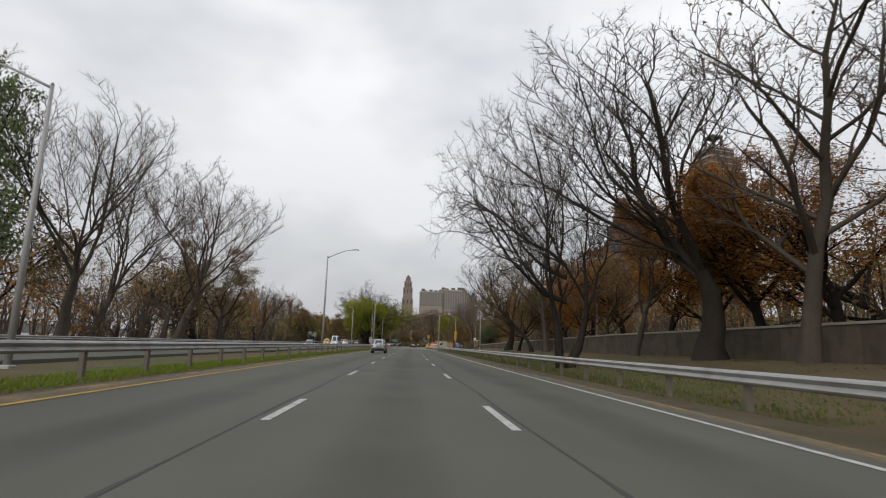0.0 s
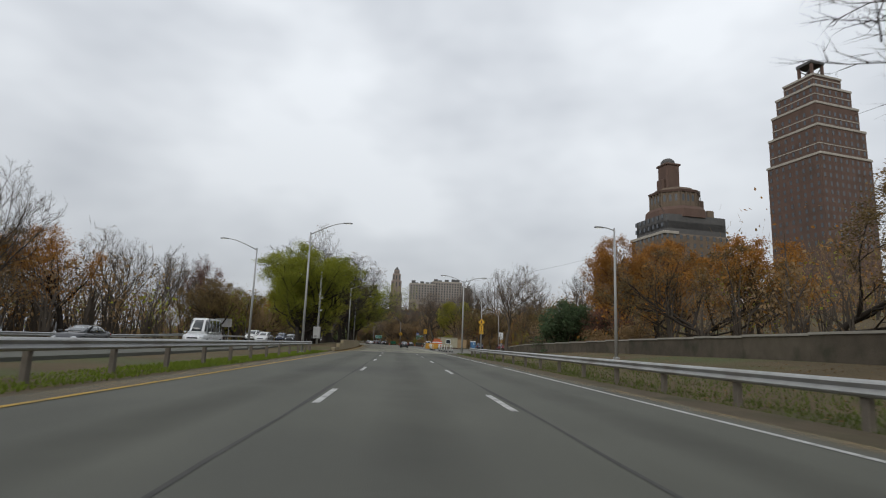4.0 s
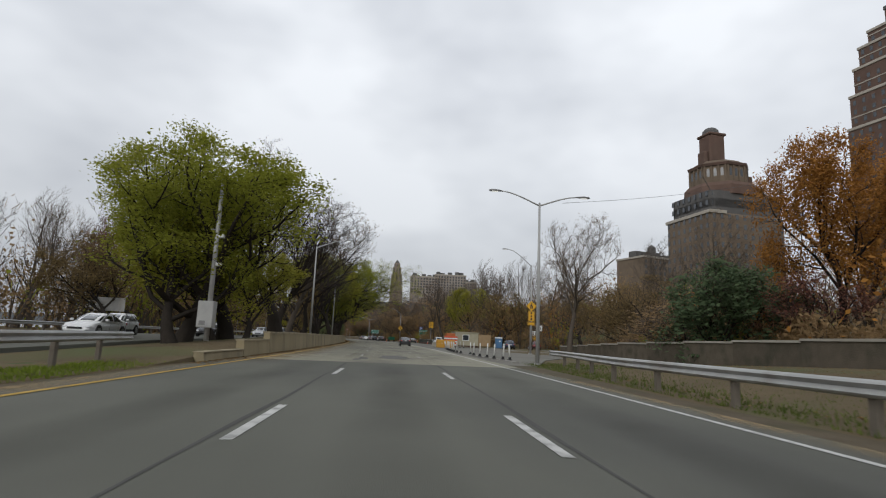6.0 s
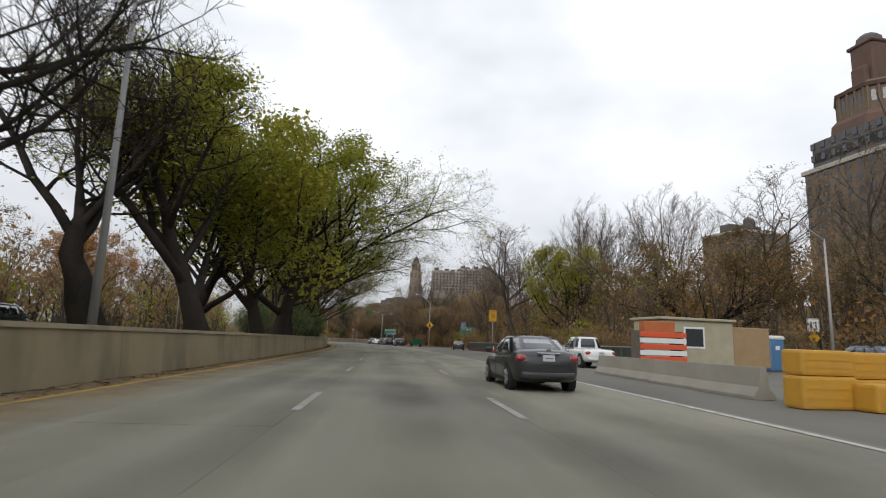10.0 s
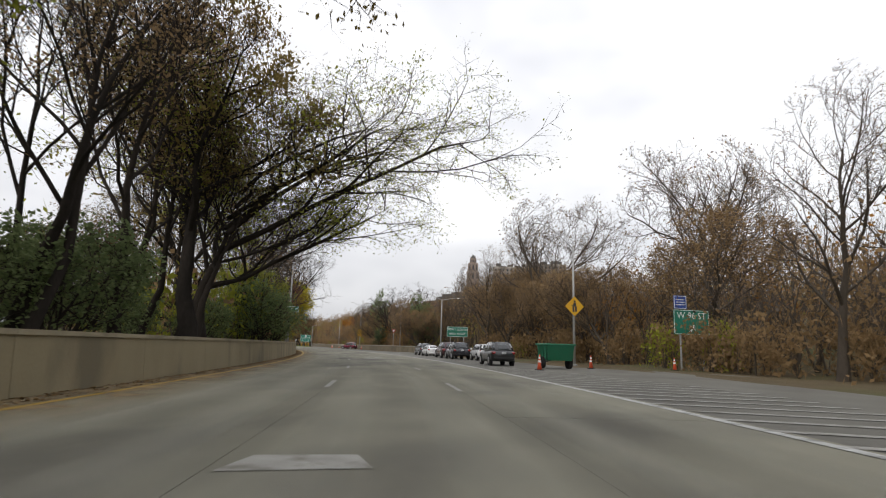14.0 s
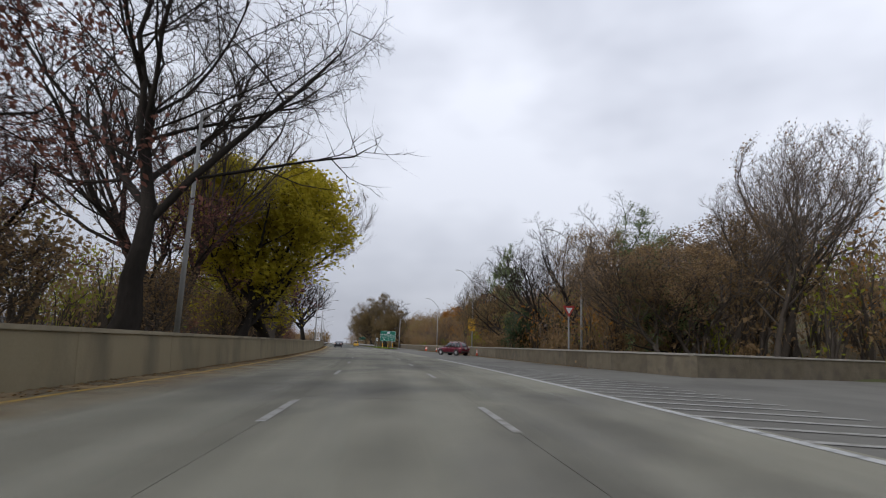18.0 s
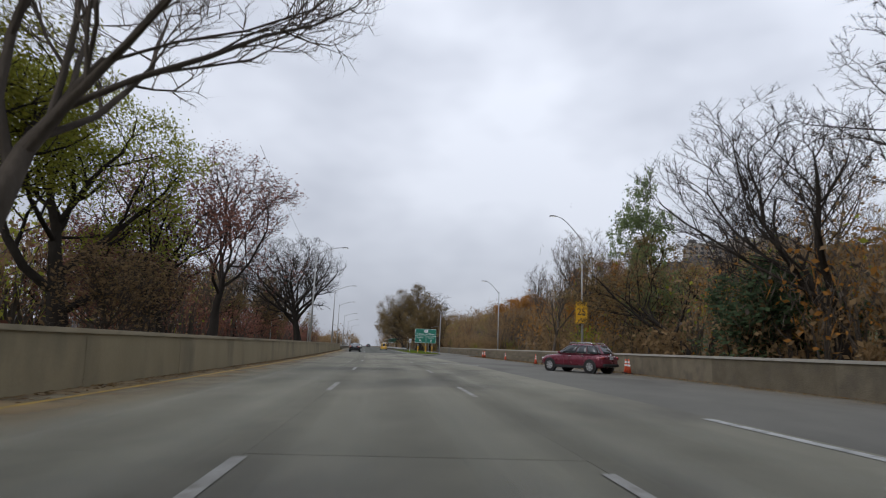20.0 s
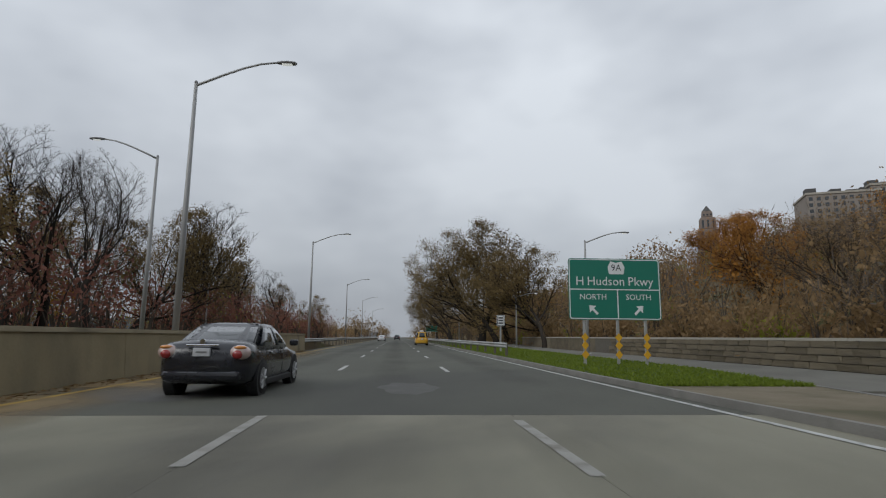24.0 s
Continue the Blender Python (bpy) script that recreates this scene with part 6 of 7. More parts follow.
    for host, ww, dd, za, zb, n, q in ((body, w, dp, 16, 37, 10, 8), (mid, w - 2.6, dp - 3.2, 41.6, 46, 9, 7)):
        for z in np.arange(za, zb, 3.4):
            for k in range(n):
                put("window", me, host, m=pose(-ww / 2 + (k + 0.5) * ww / n, -dd / 2, z))
            for k in range(q):
                put("window", me, host, m=pose(-ww / 2, -dd / 2 + (k + 0.5) * dd / q, z, 0, 0, -90))


tower_b()


def slab_block(x, y, z, w, dp, h, turn, mat, label, floors=4, cols=10, tank=False):
    ob = thing("apartment_house", label, "building", pose(x, y, z, 0, 0, turn))
    wl_ = part("wall", box(-w / 2, w / 2, -dp / 2, dp / 2, 0, h), M[mat], ob)
    part("cornice", box(-w / 2 - 0.5, w / 2 + 0.5, -dp / 2 - 0.5, dp / 2 + 0.5, h - 1.2, h, 0.1), M["limestone"] if mat != "brick" else M["tan_brick"], ob)
    r = random.Random(int(w * 7 + h))
    for k in range(5):
        u = -w / 2 + w * (k + 0.5) / 5 + r.uniform(-2, 2)
        part("roof_house", box(u - 2.5, u + 2.5, -3, 3, h, h + r.uniform(2, 5)), M["roof"], ob)
    if tank:
        part("water_tank", rod([(3, 0, h + 3), (3, 0, h + 8), (3, 0, h + 10)], [2.6, 2.6, 0.3], 14), M["roof"], ob)
        part("tank_legs", box(1, 5, -2, 2, h, h + 3), M["roof"], ob)
    me = bpy.data.meshes.new("window")
    bm = box(-0.9, 0.9, -0.1, 0.3, 0, 2.0)
    bm.to_mesh(me)
    bm.free()
    me.materials.append(M["window_glass"])
    for f in range(floors):
        for k in range(cols):
            put("window", me, wl_, m=pose(-w / 2 + (k + 0.5) * w / cols, -dp / 2, h - 4.5 - 3.4 * f))
    return ob


slab_block(164, 470, 20, 30, 24, 38, 18, "tan_brick", "brown apartment house with a roof water tank", 5, 8, True)
slab_block(40, 846, 42, 34, 26, 39, 0, "far_stone", "pale apartment house far up the hill", 6, 9)
slab_block(74, 850, 42, 40, 26, 43, 0, "far_stone", "pale apartment house far up the hill", 8, 11)
slab_block(104, 900, 28, 24, 26, 54, 0, "far_stone", "pale apartment house far up the hill", 5, 7)
for hx, hy, hw, htop in ((-31, 620, 32, 20), (-8, 591, 36, 26), (16, 562, 30, 24)):
    slab_block(hx, hy, htop - 34, hw, 20, 34, -51, "brick", "dark brick apartment house on the hilltop", 3, 12)

church = thing("church_tower", "tall pale stone church tower far beyond the woods", "tower", pose(6, 1119, 30))
for z0, z1, w in ((0, 62, 22), (62, 84, 19), (84, 97, 15), (97, 104, 10)):
    t = part("wall", box(-w / 2, w / 2, -w / 2, w / 2, z0, z1, 1.0), M["church_stone"], church)
    for k in range(3):
        if z1 > 60:
            part("opening", box(-w / 2 + w * (k + 0.5) / 3 - 0.9, -w / 2 + w * (k + 0.5) / 3 + 0.9, -w / 2 - 0.1, -w / 2 + 0.3, z1 - 11 if z1 < 100 else z1 - 5, z1 - 3), M["window_glass"], t)
part("spire", rod([(0, 0, 104), (0, 0, 110)], [5, 0.6], 8), M["roof"], church)

ridge_v, ridge_f = [], []
for k in range(60):
    y = -1800 + 6400 * k / 59
    hgt = 46 + 16 * noise.noise(Vector((k * 0.35, 2, 0))) + 8 * noise.noise(Vector((k * 1.3, 5, 0)))
    x = -1560 - 0.12 * max(0, y - 600)
    ridge_v += [(x, y, -3), (x - 40, y, hgt), (x - 400, y, hgt * 0.9)]
for k in range(59):
    for j in (0, 1):
        ridge_f.append((3 * k + j, 3 * k + j + 1, 3 * k + j + 4, 3 * k + j + 3))
tagged(put("backdrop", mesh_of("backdrop", ridge_v, ridge_f, M["far_hill"])), "hazy wooded ridge across the river", "backdrop", "", "structure")


# ---- trees ----
class Wood:
    """Gathers tapered branches as plain triangles and quads."""

    def __init__(self):
        self.v, self.f = [], []

    def tube(self, pts, radii, sides, point=False):
        base, n = len(self.v), len(pts)
        for i, p in enumerate(pts):
            if point and i == n - 1:
                self.v.append(p)
                break
            t = pts[min(i + 1, n - 1)] - pts[max(i - 1, 0)]
            t.normalize()
            a = t.cross(Vector((0.31, 0.17, 0.93)))
            if a.length < 0.05:
                a = Vector((1, 0, 0))
            a.normalize()
            b = t.cross(a)
            for k in range(sides):
                c, q = math.cos(k * math.tau / sides), math.sin(k * math.tau / sides)
                self.v.append(p + radii[i] * (c * a + q * b))
        for i in range(n - 1):
            for k in range(sides):
                if point and i == n - 2:
                    self.f.append((base + i * sides + k, base + i * sides + (k + 1) % sides, base + (n - 1) * sides))
                else:
                    self.f.append((base + i * sides + k, base + i * sides + (k + 1) % sides, base + (i + 1) * sides + (k + 1) % sides, base + (i + 1) * sides + k))


def grow(seed, height=15.0, trunk=0.3, clear=0.25, limbs=7, spread=45, up=0.12, wiggle=0.16, kids=(6, 6, 5), ratio=(0.62, 0.55, 0.5, 0.5), stems=1, lean=0.0,
         leaves=0, leaf=0.14, droop=0.0, leaf_from=2, stem=0.72, thin=0.012, reach=(), floor=0.0, sprays=1, dome=True):
    """Limbs, twigs and leaves of one tree, as three lists of geometry."""
    r = random.Random(seed)
    big, fine, lv, lf = Wood(), Wood(), [], []
    tips = []
    sides = (9, 5, 3, 3, 3)
    segs = (8, 6, 4, 2, 1)

    def branch(p, way, length, rad, level, first, bend=None):
        n = segs[level]
        pts, rads = [p.copy()], [rad]
        d = way.copy()
        end = (0.16, 0.3, 0.3, 0.3, 0.3)[level]
        lift = up if bend is None else bend
        for i in range(n):
            d = d + Vector((r.gauss(0, wiggle), r.gauss(0, wiggle), r.gauss(0, wiggle * 0.7) + lift * (1 if level else 0.6) - (droop * (i + 1) / n if level > 2 else 0)))
            d.normalize()
            q = pts[-1] + d * (length / n)
            if floor and q.z < floor and q.x * q.x + q.y * q.y > 6.0:   # limbs stay clear of the road
                d.z = abs(d.z) + 0.25
                d.normalize()
                q = pts[-1] + d * (length / n)
            pts.append(q)
            rads.append(max(rad * (1 - (1 - end) * (i + 1) / n), thin))
        if level == 0:
            rads[0] *= 1.4
            rads[1] *= 1.08
        if level < 3:
            big.tube(pts, rads, sides[level], level > 0)
        else:
            fine.tube(pts, rads, 3, True)
        if level >= leaf_from:
            tips.extend(pts[1:])
        if level == 4:   # the finest shoots, one flat sliver each
            for k in range(sprays):
                a = pts[0].lerp(pts[-1], r.uniform(0.25, 1.0))
                shoot = (d + Vector((r.gauss(0, 0.55), r.gauss(0, 0.55), r.gauss(0, 0.45) + 0.15 - droop))).normalized()
                off = shoot.orthogonal().normalized() * (thin * 0.5)
                i = len(fine.v)
                fine.v += [a - off, a + off, a + shoot * min(length, 0.85) * r.uniform(0.6, 1.2)]
                fine.f.append((i, i + 1, i + 2))
        if level < 4:
            count = limbs if level == 0 else kids[level - 1]
            for k in range(count):
                t = first + (1 - first) * (k + r.uniform(0.1, 0.9)) / count if level else first + (1 - first) * (k + 0.6) / count
                x = min(t * n, n - 0.001)
                i = int(x)
                q = pts[i].lerp(pts[i + 1], x - i)
                rr = rads[i] + (rads[i + 1] - rads[i]) * (x - i)
                ax = (pts[i + 1] - pts[i]).normalized()
                side_way = ax.orthogonal().normalized()
                side_way = Matrix.Rotation(k * 2.4 + r.uniform(-0.5, 0.5), 3, ax) @ side_way
                ang = radians(spread * r.uniform(0.6, 1.25))
                nd = (ax * math.cos(ang) + side_way * math.sin(ang)).normalized()
                ln = length * ratio[min(level, 3)] * r.uniform(0.75, 1.15) * (1.12 - 0.5 * t if level else 1.15 - 0.4 * t)
                branch(q, nd, ln, max(rr * r.uniform(0.54, 0.72), thin * 1.4), level + 1, 0.16)

    for st in range(stems):
        a = st * math.tau / max(stems, 1) + 0.7
        off = 0.0 if stems == 1 else trunk * 1.1
        way = Vector((math.cos(a) * (0.14 if stems > 1 else 0) + lean, math.sin(a) * (0.14 if stems > 1 else 0), 1)).normalized()
        branch(Vector((math.cos(a) * off, math.sin(a) * off, -0.25)), way, height * stem, trunk, 0, clear)
    for hf, az, el, length, rad, bend in reach:
        a, e = radians(az), radians(el)
        branch(Vector((lean * hf * height, 0, hf * height)), Vector((math.cos(a) * math.cos(e), math.sin(a) * math.cos(e), math.sin(e))), length, rad, 1, 0.25, bend)
    if dome and not reach:   # draw stray branches in, so that the crown has a rounded outline
        pts = np.array([tuple(v) for v in fine.v])
        mid = np.array([pts[:, 0].mean(), pts[:, 1].mean(), 0.5 * (np.quantile(pts[:, 2], 0.03) + np.quantile(pts[:, 2], 0.97))])
        wide = float(np.quantile(np.hypot(pts[:, 0] - mid[0], pts[:, 1] - mid[1]), 0.86))
        tall = 0.5 * float(np.quantile(pts[:, 2], 0.97) - np.quantile(pts[:, 2], 0.03))
        for v in {id(v): v for v in (*big.v, *fine.v, *tips)}.values():
            rel = (v.z - mid[2]) / tall
            far_out = Vector(((v.x - mid[0]) / wide, (v.y - mid[1]) / wide, rel)).length
            if far_out > 0.85:
                k = (0.85 + (far_out - 0.85) * 0.42) / far_out
                kx = 1 + (k - 1) * smooth(-1.3, -0.5, rel)
                v.x, v.y = mid[0] + (v.x - mid[0]) * kx, mid[1] + (v.y - mid[1]) * kx
                v.z = mid[2] + (v.z - mid[2]) * (1 + (k - 1) * smooth(0.0, 0.6, rel))
    for k in range(leaves):
        p = tips[r.randrange(len(tips))] + Vector((r.gauss(0, 0.24), r.gauss(0, 0.24), r.gauss(0, 0.2)))
        u = Vector((r.gauss(0, 1), r.gauss(0, 1), r.gauss(0, 1))).normalized()
        w = u.orthogonal().normalized()
        e = leaf * r.uniform(0.6, 1.5)
        i = len(lv)
        lv += [p - u * e, p + w * e * 0.55, p + u * e, p - w * e * 0.55]
        lf.append((i, i + 1, i + 2, i + 3))
    return big, fine, lv, lf


VASE = dict(stem=0.4, clear=0.5, limbs=8, spread=33, up=0.13, wiggle=0.13, kids=(8, 7, 5), ratio=(1.5, 0.5, 0.45, 0.5))
SPIRE = dict(stem=0.8, clear=0.25, limbs=14, spread=44, up=0.16, wiggle=0.13, kids=(6, 5, 5), ratio=(0.55, 0.5, 0.5, 0.5))
WIDE = dict(stem=0.42, clear=0.45, limbs=6, spread=46, up=0.09, wiggle=0.2, kids=(9, 8, 6), ratio=(1.55, 0.55, 0.5, 0.5))
LEAFY = dict(stem=0.55, clear=0.25, limbs=10, spread=46, up=0.1, wiggle=0.16, kids=(6, 5, 2), ratio=(0.85, 0.5, 0.45, 0.5))
KINDS = {
    # bare trees
    "vase_dark": (dict(seed=11, sprays=3, height=20, trunk=0.42, **VASE), "bark", "twig", None, "bare dark vase-shaped tree"),
    "vase_pale": (dict(seed=23, sprays=3, height=21, trunk=0.38, **VASE), "bark_pale", "twig_pale", None, "bare grey-brown tree with upright branches"),
    "spire_dark": (dict(seed=37, height=19, trunk=0.3, **SPIRE), "bark", "twig", None, "tall bare dark tree with fine branches"),
    "spire_pale": (dict(seed=38, height=19, trunk=0.28, leaves=1500, leaf=0.07, **SPIRE), "bark_pale", "twig_pale", "leaf_brown", "tall pale tree with few brown leaves"),
    "gnarly": (dict(seed=43, thin=0.012, floor=4.6, height=17, trunk=0.38, stems=2, lean=0.02, reach=((0.22, 175, 14, 11, 0.15, 0.03), (0.34, 205, 34, 10, 0.14, 0.05), (0.3, 150, 30, 9, 0.13, 0.05)), **dict(WIDE, limbs=5, kids=(8, 7, 6), wiggle=0.22)), "bark", "twig", None, "big bare dark tree with crooked twin trunks"),
    "wide": (dict(seed=47, thin=0.012, height=19, trunk=0.31, **WIDE), "bark", "twig", None, "big bare dark tree with crooked spreading limbs"),
    "round": (dict(seed=53, sprays=2, thin=0.01, height=14, trunk=0.31, stem=0.42, clear=0.3, limbs=19, spread=52, up=0.1, wiggle=0.12, kids=(8, 7, 5), ratio=(1.0, 0.55, 0.42, 0.5)), "bark", "twig", None, "bare dark tree with a broad round crown"),
    "broad": (dict(seed=131, sprays=2, height=20, trunk=0.36, stem=0.5, clear=0.42, limbs=11, spread=50, up=0.1, wiggle=0.17, kids=(9, 8, 5), ratio=(1.15, 0.5, 0.45, 0.5)), "bark", "twig", None, "bare dark tree with a broad rounded crown"),
    "broad_pale": (dict(seed=137, sprays=2, height=20, trunk=0.4, stem=0.46, clear=0.45, limbs=8, spread=48, up=0.12, wiggle=0.2, kids=(8, 8, 5), leaves=900, leaf=0.08, ratio=(1.25, 0.52, 0.45, 0.5)), "bark_pale", "twig_pale", "leaf_brown", "big bare grey-brown tree with curving limbs"),
    "olive": (dict(seed=139, height=14, trunk=0.26, leaves=9000, leaf=0.09, **dict(LEAFY, clear=0.42, stem=0.6)), "bark", "twig", "leaf_olive", "broad tree full of olive-brown leaves"),
    "slim": (dict(seed=61, height=18, trunk=0.2, leaves=5600, leaf=0.062, **dict(SPIRE, limbs=10, clear=0.35, spread=36)), "bark", "twig", "leaf_brown", "slender tree with a few brown leaves"),
    "slim_bare": (dict(seed=67, height=17, trunk=0.18, lean=0.12, **dict(SPIRE, limbs=9, clear=0.4, spread=38)), "bark", "twig", None, "slender leaning bare tree"),
    # trees that keep some leaves
    "brown": (dict(seed=71, height=14, trunk=0.26, leaves=13000, leaf=0.066, **dict(LEAFY, kids=(6, 6, 3))), "bark", "twig", "leaf_umber", "tree with thin brown autumn leaves"),
    "russet": (dict(seed=76, height=13, trunk=0.2, leaves=11000, leaf=0.06, **dict(LEAFY, stem=0.62, limbs=12, spread=36, up=0.14, kids=(6, 6, 4))), "bark_pale", "twig_pale", "leaf_brown", "dense tree with small russet-brown leaves"),
    "orange": (dict(seed=73, height=13, trunk=0.27, leaves=24000, leaf=0.064, **LEAFY), "bark", "twig", "leaf_orange", "tree full of orange-brown autumn leaves"),
    "red": (dict(seed=79, height=12, trunk=0.3, leaves=4500, leaf=0.07, lean=0.06, **dict(WIDE, limbs=7, kids=(8, 7, 5), wiggle=0.25)), "bark", "twig_red", "leaf_red", "crooked tree with sparse dull red leaves"),
    "green": (dict(seed=83, height=14, trunk=0.32, leaves=23000, leaf=0.062, **dict(LEAFY, kids=(7, 5, 2), clear=0.16)), "bark", "twig", "leaf_green", "broad tree full of olive-green leaves"),
    "lime": (dict(seed=89, height=12, trunk=0.25, leaves=19000, leaf=0.075, **dict(LEAFY, clear=0.15)), "bark", "twig", "leaf_lime", "tree full of yellow-green leaves"),
    "yellow": (dict(seed=97, height=10, trunk=0.2, leaves=19000, leaf=0.075, **dict(LEAFY, clear=0.12)), "bark", "twig", "leaf_yellow", "small tree full of yellow-green leaves"),
    "over": (dict(seed=101, thin=0.011, floor=7.0, height=19, trunk=0.44, lean=0.1, leaves=22000, leaf=0.078, sprays=2, droop=0.25, reach=((0.34, -4, 46, 16, 0.2, -0.065), (0.42, 40, 50, 15, 0.17, -0.06), (0.3, 100, 48, 9, 0.14, -0.02), (0.46, -45, 50, 11, 0.15, -0.05)), **dict(WIDE, limbs=5, wiggle=0.15)), "bark", "twig", "leaf_green", "huge tree with overhanging limbs and thin leaves"),
    "over_brown": (dict(seed=103, thin=0.011, floor=7.0, height=18, trunk=0.28, lean=0.22, leaves=19000, leaf=0.075, sprays=2, droop=0.25, reach=((0.36, 0, 44, 16, 0.18, -0.075), (0.45, 40, 48, 14, 0.15, -0.06), (0.5, -40, 50, 10, 0.13, -0.05)), **dict(WIDE, limbs=5, wiggle=0.15)), "bark", "twig", "leaf_olive", "huge leaning tree with olive-brown leaves"),
    "shrub": (dict(seed=107, height=4.2, trunk=0.07, leaves=4600, leaf=0.07, thin=0.008, **dict(LEAFY, clear=0.05, stem=0.7, limbs=8), stems=3), "bark", "twig", "leaf_dark", "dense dark green shrub"),
    "shrub_brown": (dict(seed=109, height=4.0, trunk=0.06, leaves=2200, leaf=0.065, thin=0.008, **dict(LEAFY, clear=0.05, stem=0.7, limbs=8), stems=3), "bark_pale", "twig_pale", "leaf_brown", "twiggy brown shrub"),
    "evergreen": (dict(seed=113, height=6.0, trunk=0.14, leaves=12000, leaf=0.12, **dict(LEAFY, clear=0.04, stem=0.8, limbs=12, spread=58, kids=(6, 4, 2)), stems=2), "bark", "twig", "leaf_evergreen", "broad dark evergreen bush"),
    "fir": (dict(seed=127, dome=False, height=15, trunk=0.25, leaves=15000, leaf=0.11, stem=0.97, clear=0.08, limbs=34, spread=75, up=0.02, wiggle=0.1, kids=(6, 4, 2), ratio=(0.32, 0.4, 0.4, 0.5)), "bark", "twig", "leaf_dark", "dark green conifer with ragged boughs"),
}
SHRUBS = ("shrub", "shrub_brown", "evergreen")
PROTO = {}


def tree(kind, s, d, height, width=None, turn=0.0, note="", squash=1.0):
    """One tree of its kind, scaled to a height and, by choice, a crown width."""
    g, bark, twig, leaf, words = KINDS[kind]
    shrub = kind in SHRUBS
    label = words + (" " + note if note else "")
    if kind not in PROTO:
        big, fine, lv, lf = grow(**g)
        pts = np.array([tuple(v) for v in fine.v])
        tall = float(np.quantile(pts[:, 2], 0.995))
        wide = 2.0 * float(np.quantile(np.hypot(pts[:, 0] - pts[:, 0].mean(), pts[:, 1] - pts[:, 1].mean()), 0.93))
    else:
        tall, wide = PROTO[kind][1:]
    sz = height / tall
    sx = (width / wide if width else sz) * squash
    m = spot(s, d, land(s, d) - 0.05, turn) @ Matrix.Diagonal((sx, sx, sz, 1))
    if kind not in PROTO:
        ob = thing("shrub" if shrub else "tree", label, "shrub" if shrub else "tree", m, "shrubs" if shrub else "trees along the parkway")
        put("trunk", mesh_of("trunk", big.v, big.f, M[bark], True), ob)
        put("crown", mesh_of("crown", fine.v, fine.f, M[twig]), ob)
        if lv:
            put("foliage", mesh_of("foliage", lv, lf, M[leaf]), ob)
        PROTO[kind] = (ob, tall, wide)
    else:
        ob = copy_thing(PROTO[kind][0], m)
        ob.matrix_basis = m
    return tagged(ob, label)


def plant(rows, note):
    for kind, s, d, h, w, turn in rows:
        tree(kind, s, d, h, w, turn, note)


# beside the right guard rail and on the bank above the stone wall
plant((("gnarly", 35.1, 10.2, 18.5, 15, 0),), "behind the guard rail")
plant((("orange", 30, 25, 12.5, 13, 20), ("orange", 21, 25.5, 12, 13, 140), ("spire_pale", 26, 19.5, 21, 15, 30), ("vase_dark", 34, 19.0, 21, 16, 70), ("spire_pale", 20, 26, 22, 14, 200), ("orange", 38, 25.5, 14, 14, 0), ("orange", 47, 27, 13, 13, 90), ("vase_pale", 45, 18.6, 14, 9, 60), ("orange", 55, 26, 14, 13, 200),
       ("wide", 64, 17.6, 18, 15, 100), ("spire_pale", 72, 17.8, 19, 12, 10), ("orange", 68, 27, 13, 13, 10), ("brown", 80, 17.6, 12, 8, 50), ("vase_dark", 99, 17.4, 17, 13, 120), ("brown", 90, 17.6, 12, 7, 200),
       ("orange", 84, 28, 13, 12, 90), ("brown", 30, 29, 15, 13, 10), ("orange", 98, 28, 12, 12, 45), ("orange", 112, 30, 12, 12, 130), ("brown", 124, 29, 12, 11, 220), ("brown", 138, 30, 11, 11, 20), ("orange", 14, 29, 15, 14, 70), ("russet", 66, 23.5, 11, 10, 140), ("orange", 76, 23.5, 11, 10, 250), ("russet", 90, 23.5, 10, 9, 60), ("russet", 104, 24, 10, 9, 300)), "beside the stone wall")
tree("evergreen", 172, 26.5, 8.2, 10, 0, "above the stone wall")
tree("shrub_brown", 180, 27, 5.5, 9, 40, "above the stone wall")
tree("evergreen", 184, 31, 5.5, 8, 90, "above the stone wall")
plant((("orange", 169, 35, 17.5, 11, 60), ("orange", 176, 43, 18, 12, 150), ("orange", 160, 40, 15, 12, 10), ("brown", 152, 36, 12, 11, 200), ("orange", 146, 40, 13, 12, 280), ("red", 166, 31, 7, 8, 90), ("brown", 196, 38, 11, 10, 30),
       ("broad_pale", 196, 22.4, 17.5, 10, 80), ("vase_pale", 220, 45, 21, 15, 70), ("spire_pale", 194, 41, 18, 10, 10), ("vase_pale", 208, 50, 17, 12, 40), ("brown", 232, 50, 12, 11, 90), ("red", 224, 47, 6, 8, 10), ("vase_pale", 252, 46, 18, 10, 150), ("brown", 246, 44, 13, 11, 0),
       ("spire_pale", 275, 46, 22, 15, 60), ("vase_pale", 284, 44, 25, 15, 140), ("vase_pale", 300, 42, 24, 14, 200), ("spire_pale", 262, 50, 21, 13, 20), ("brown", 268, 36, 12, 11, 90), ("vase_pale", 322, 38, 24, 16, 10), ("brown", 262, 30, 12, 10, 200), ("brown", 236, 54, 14, 11, 20)), "on the wooded slope")
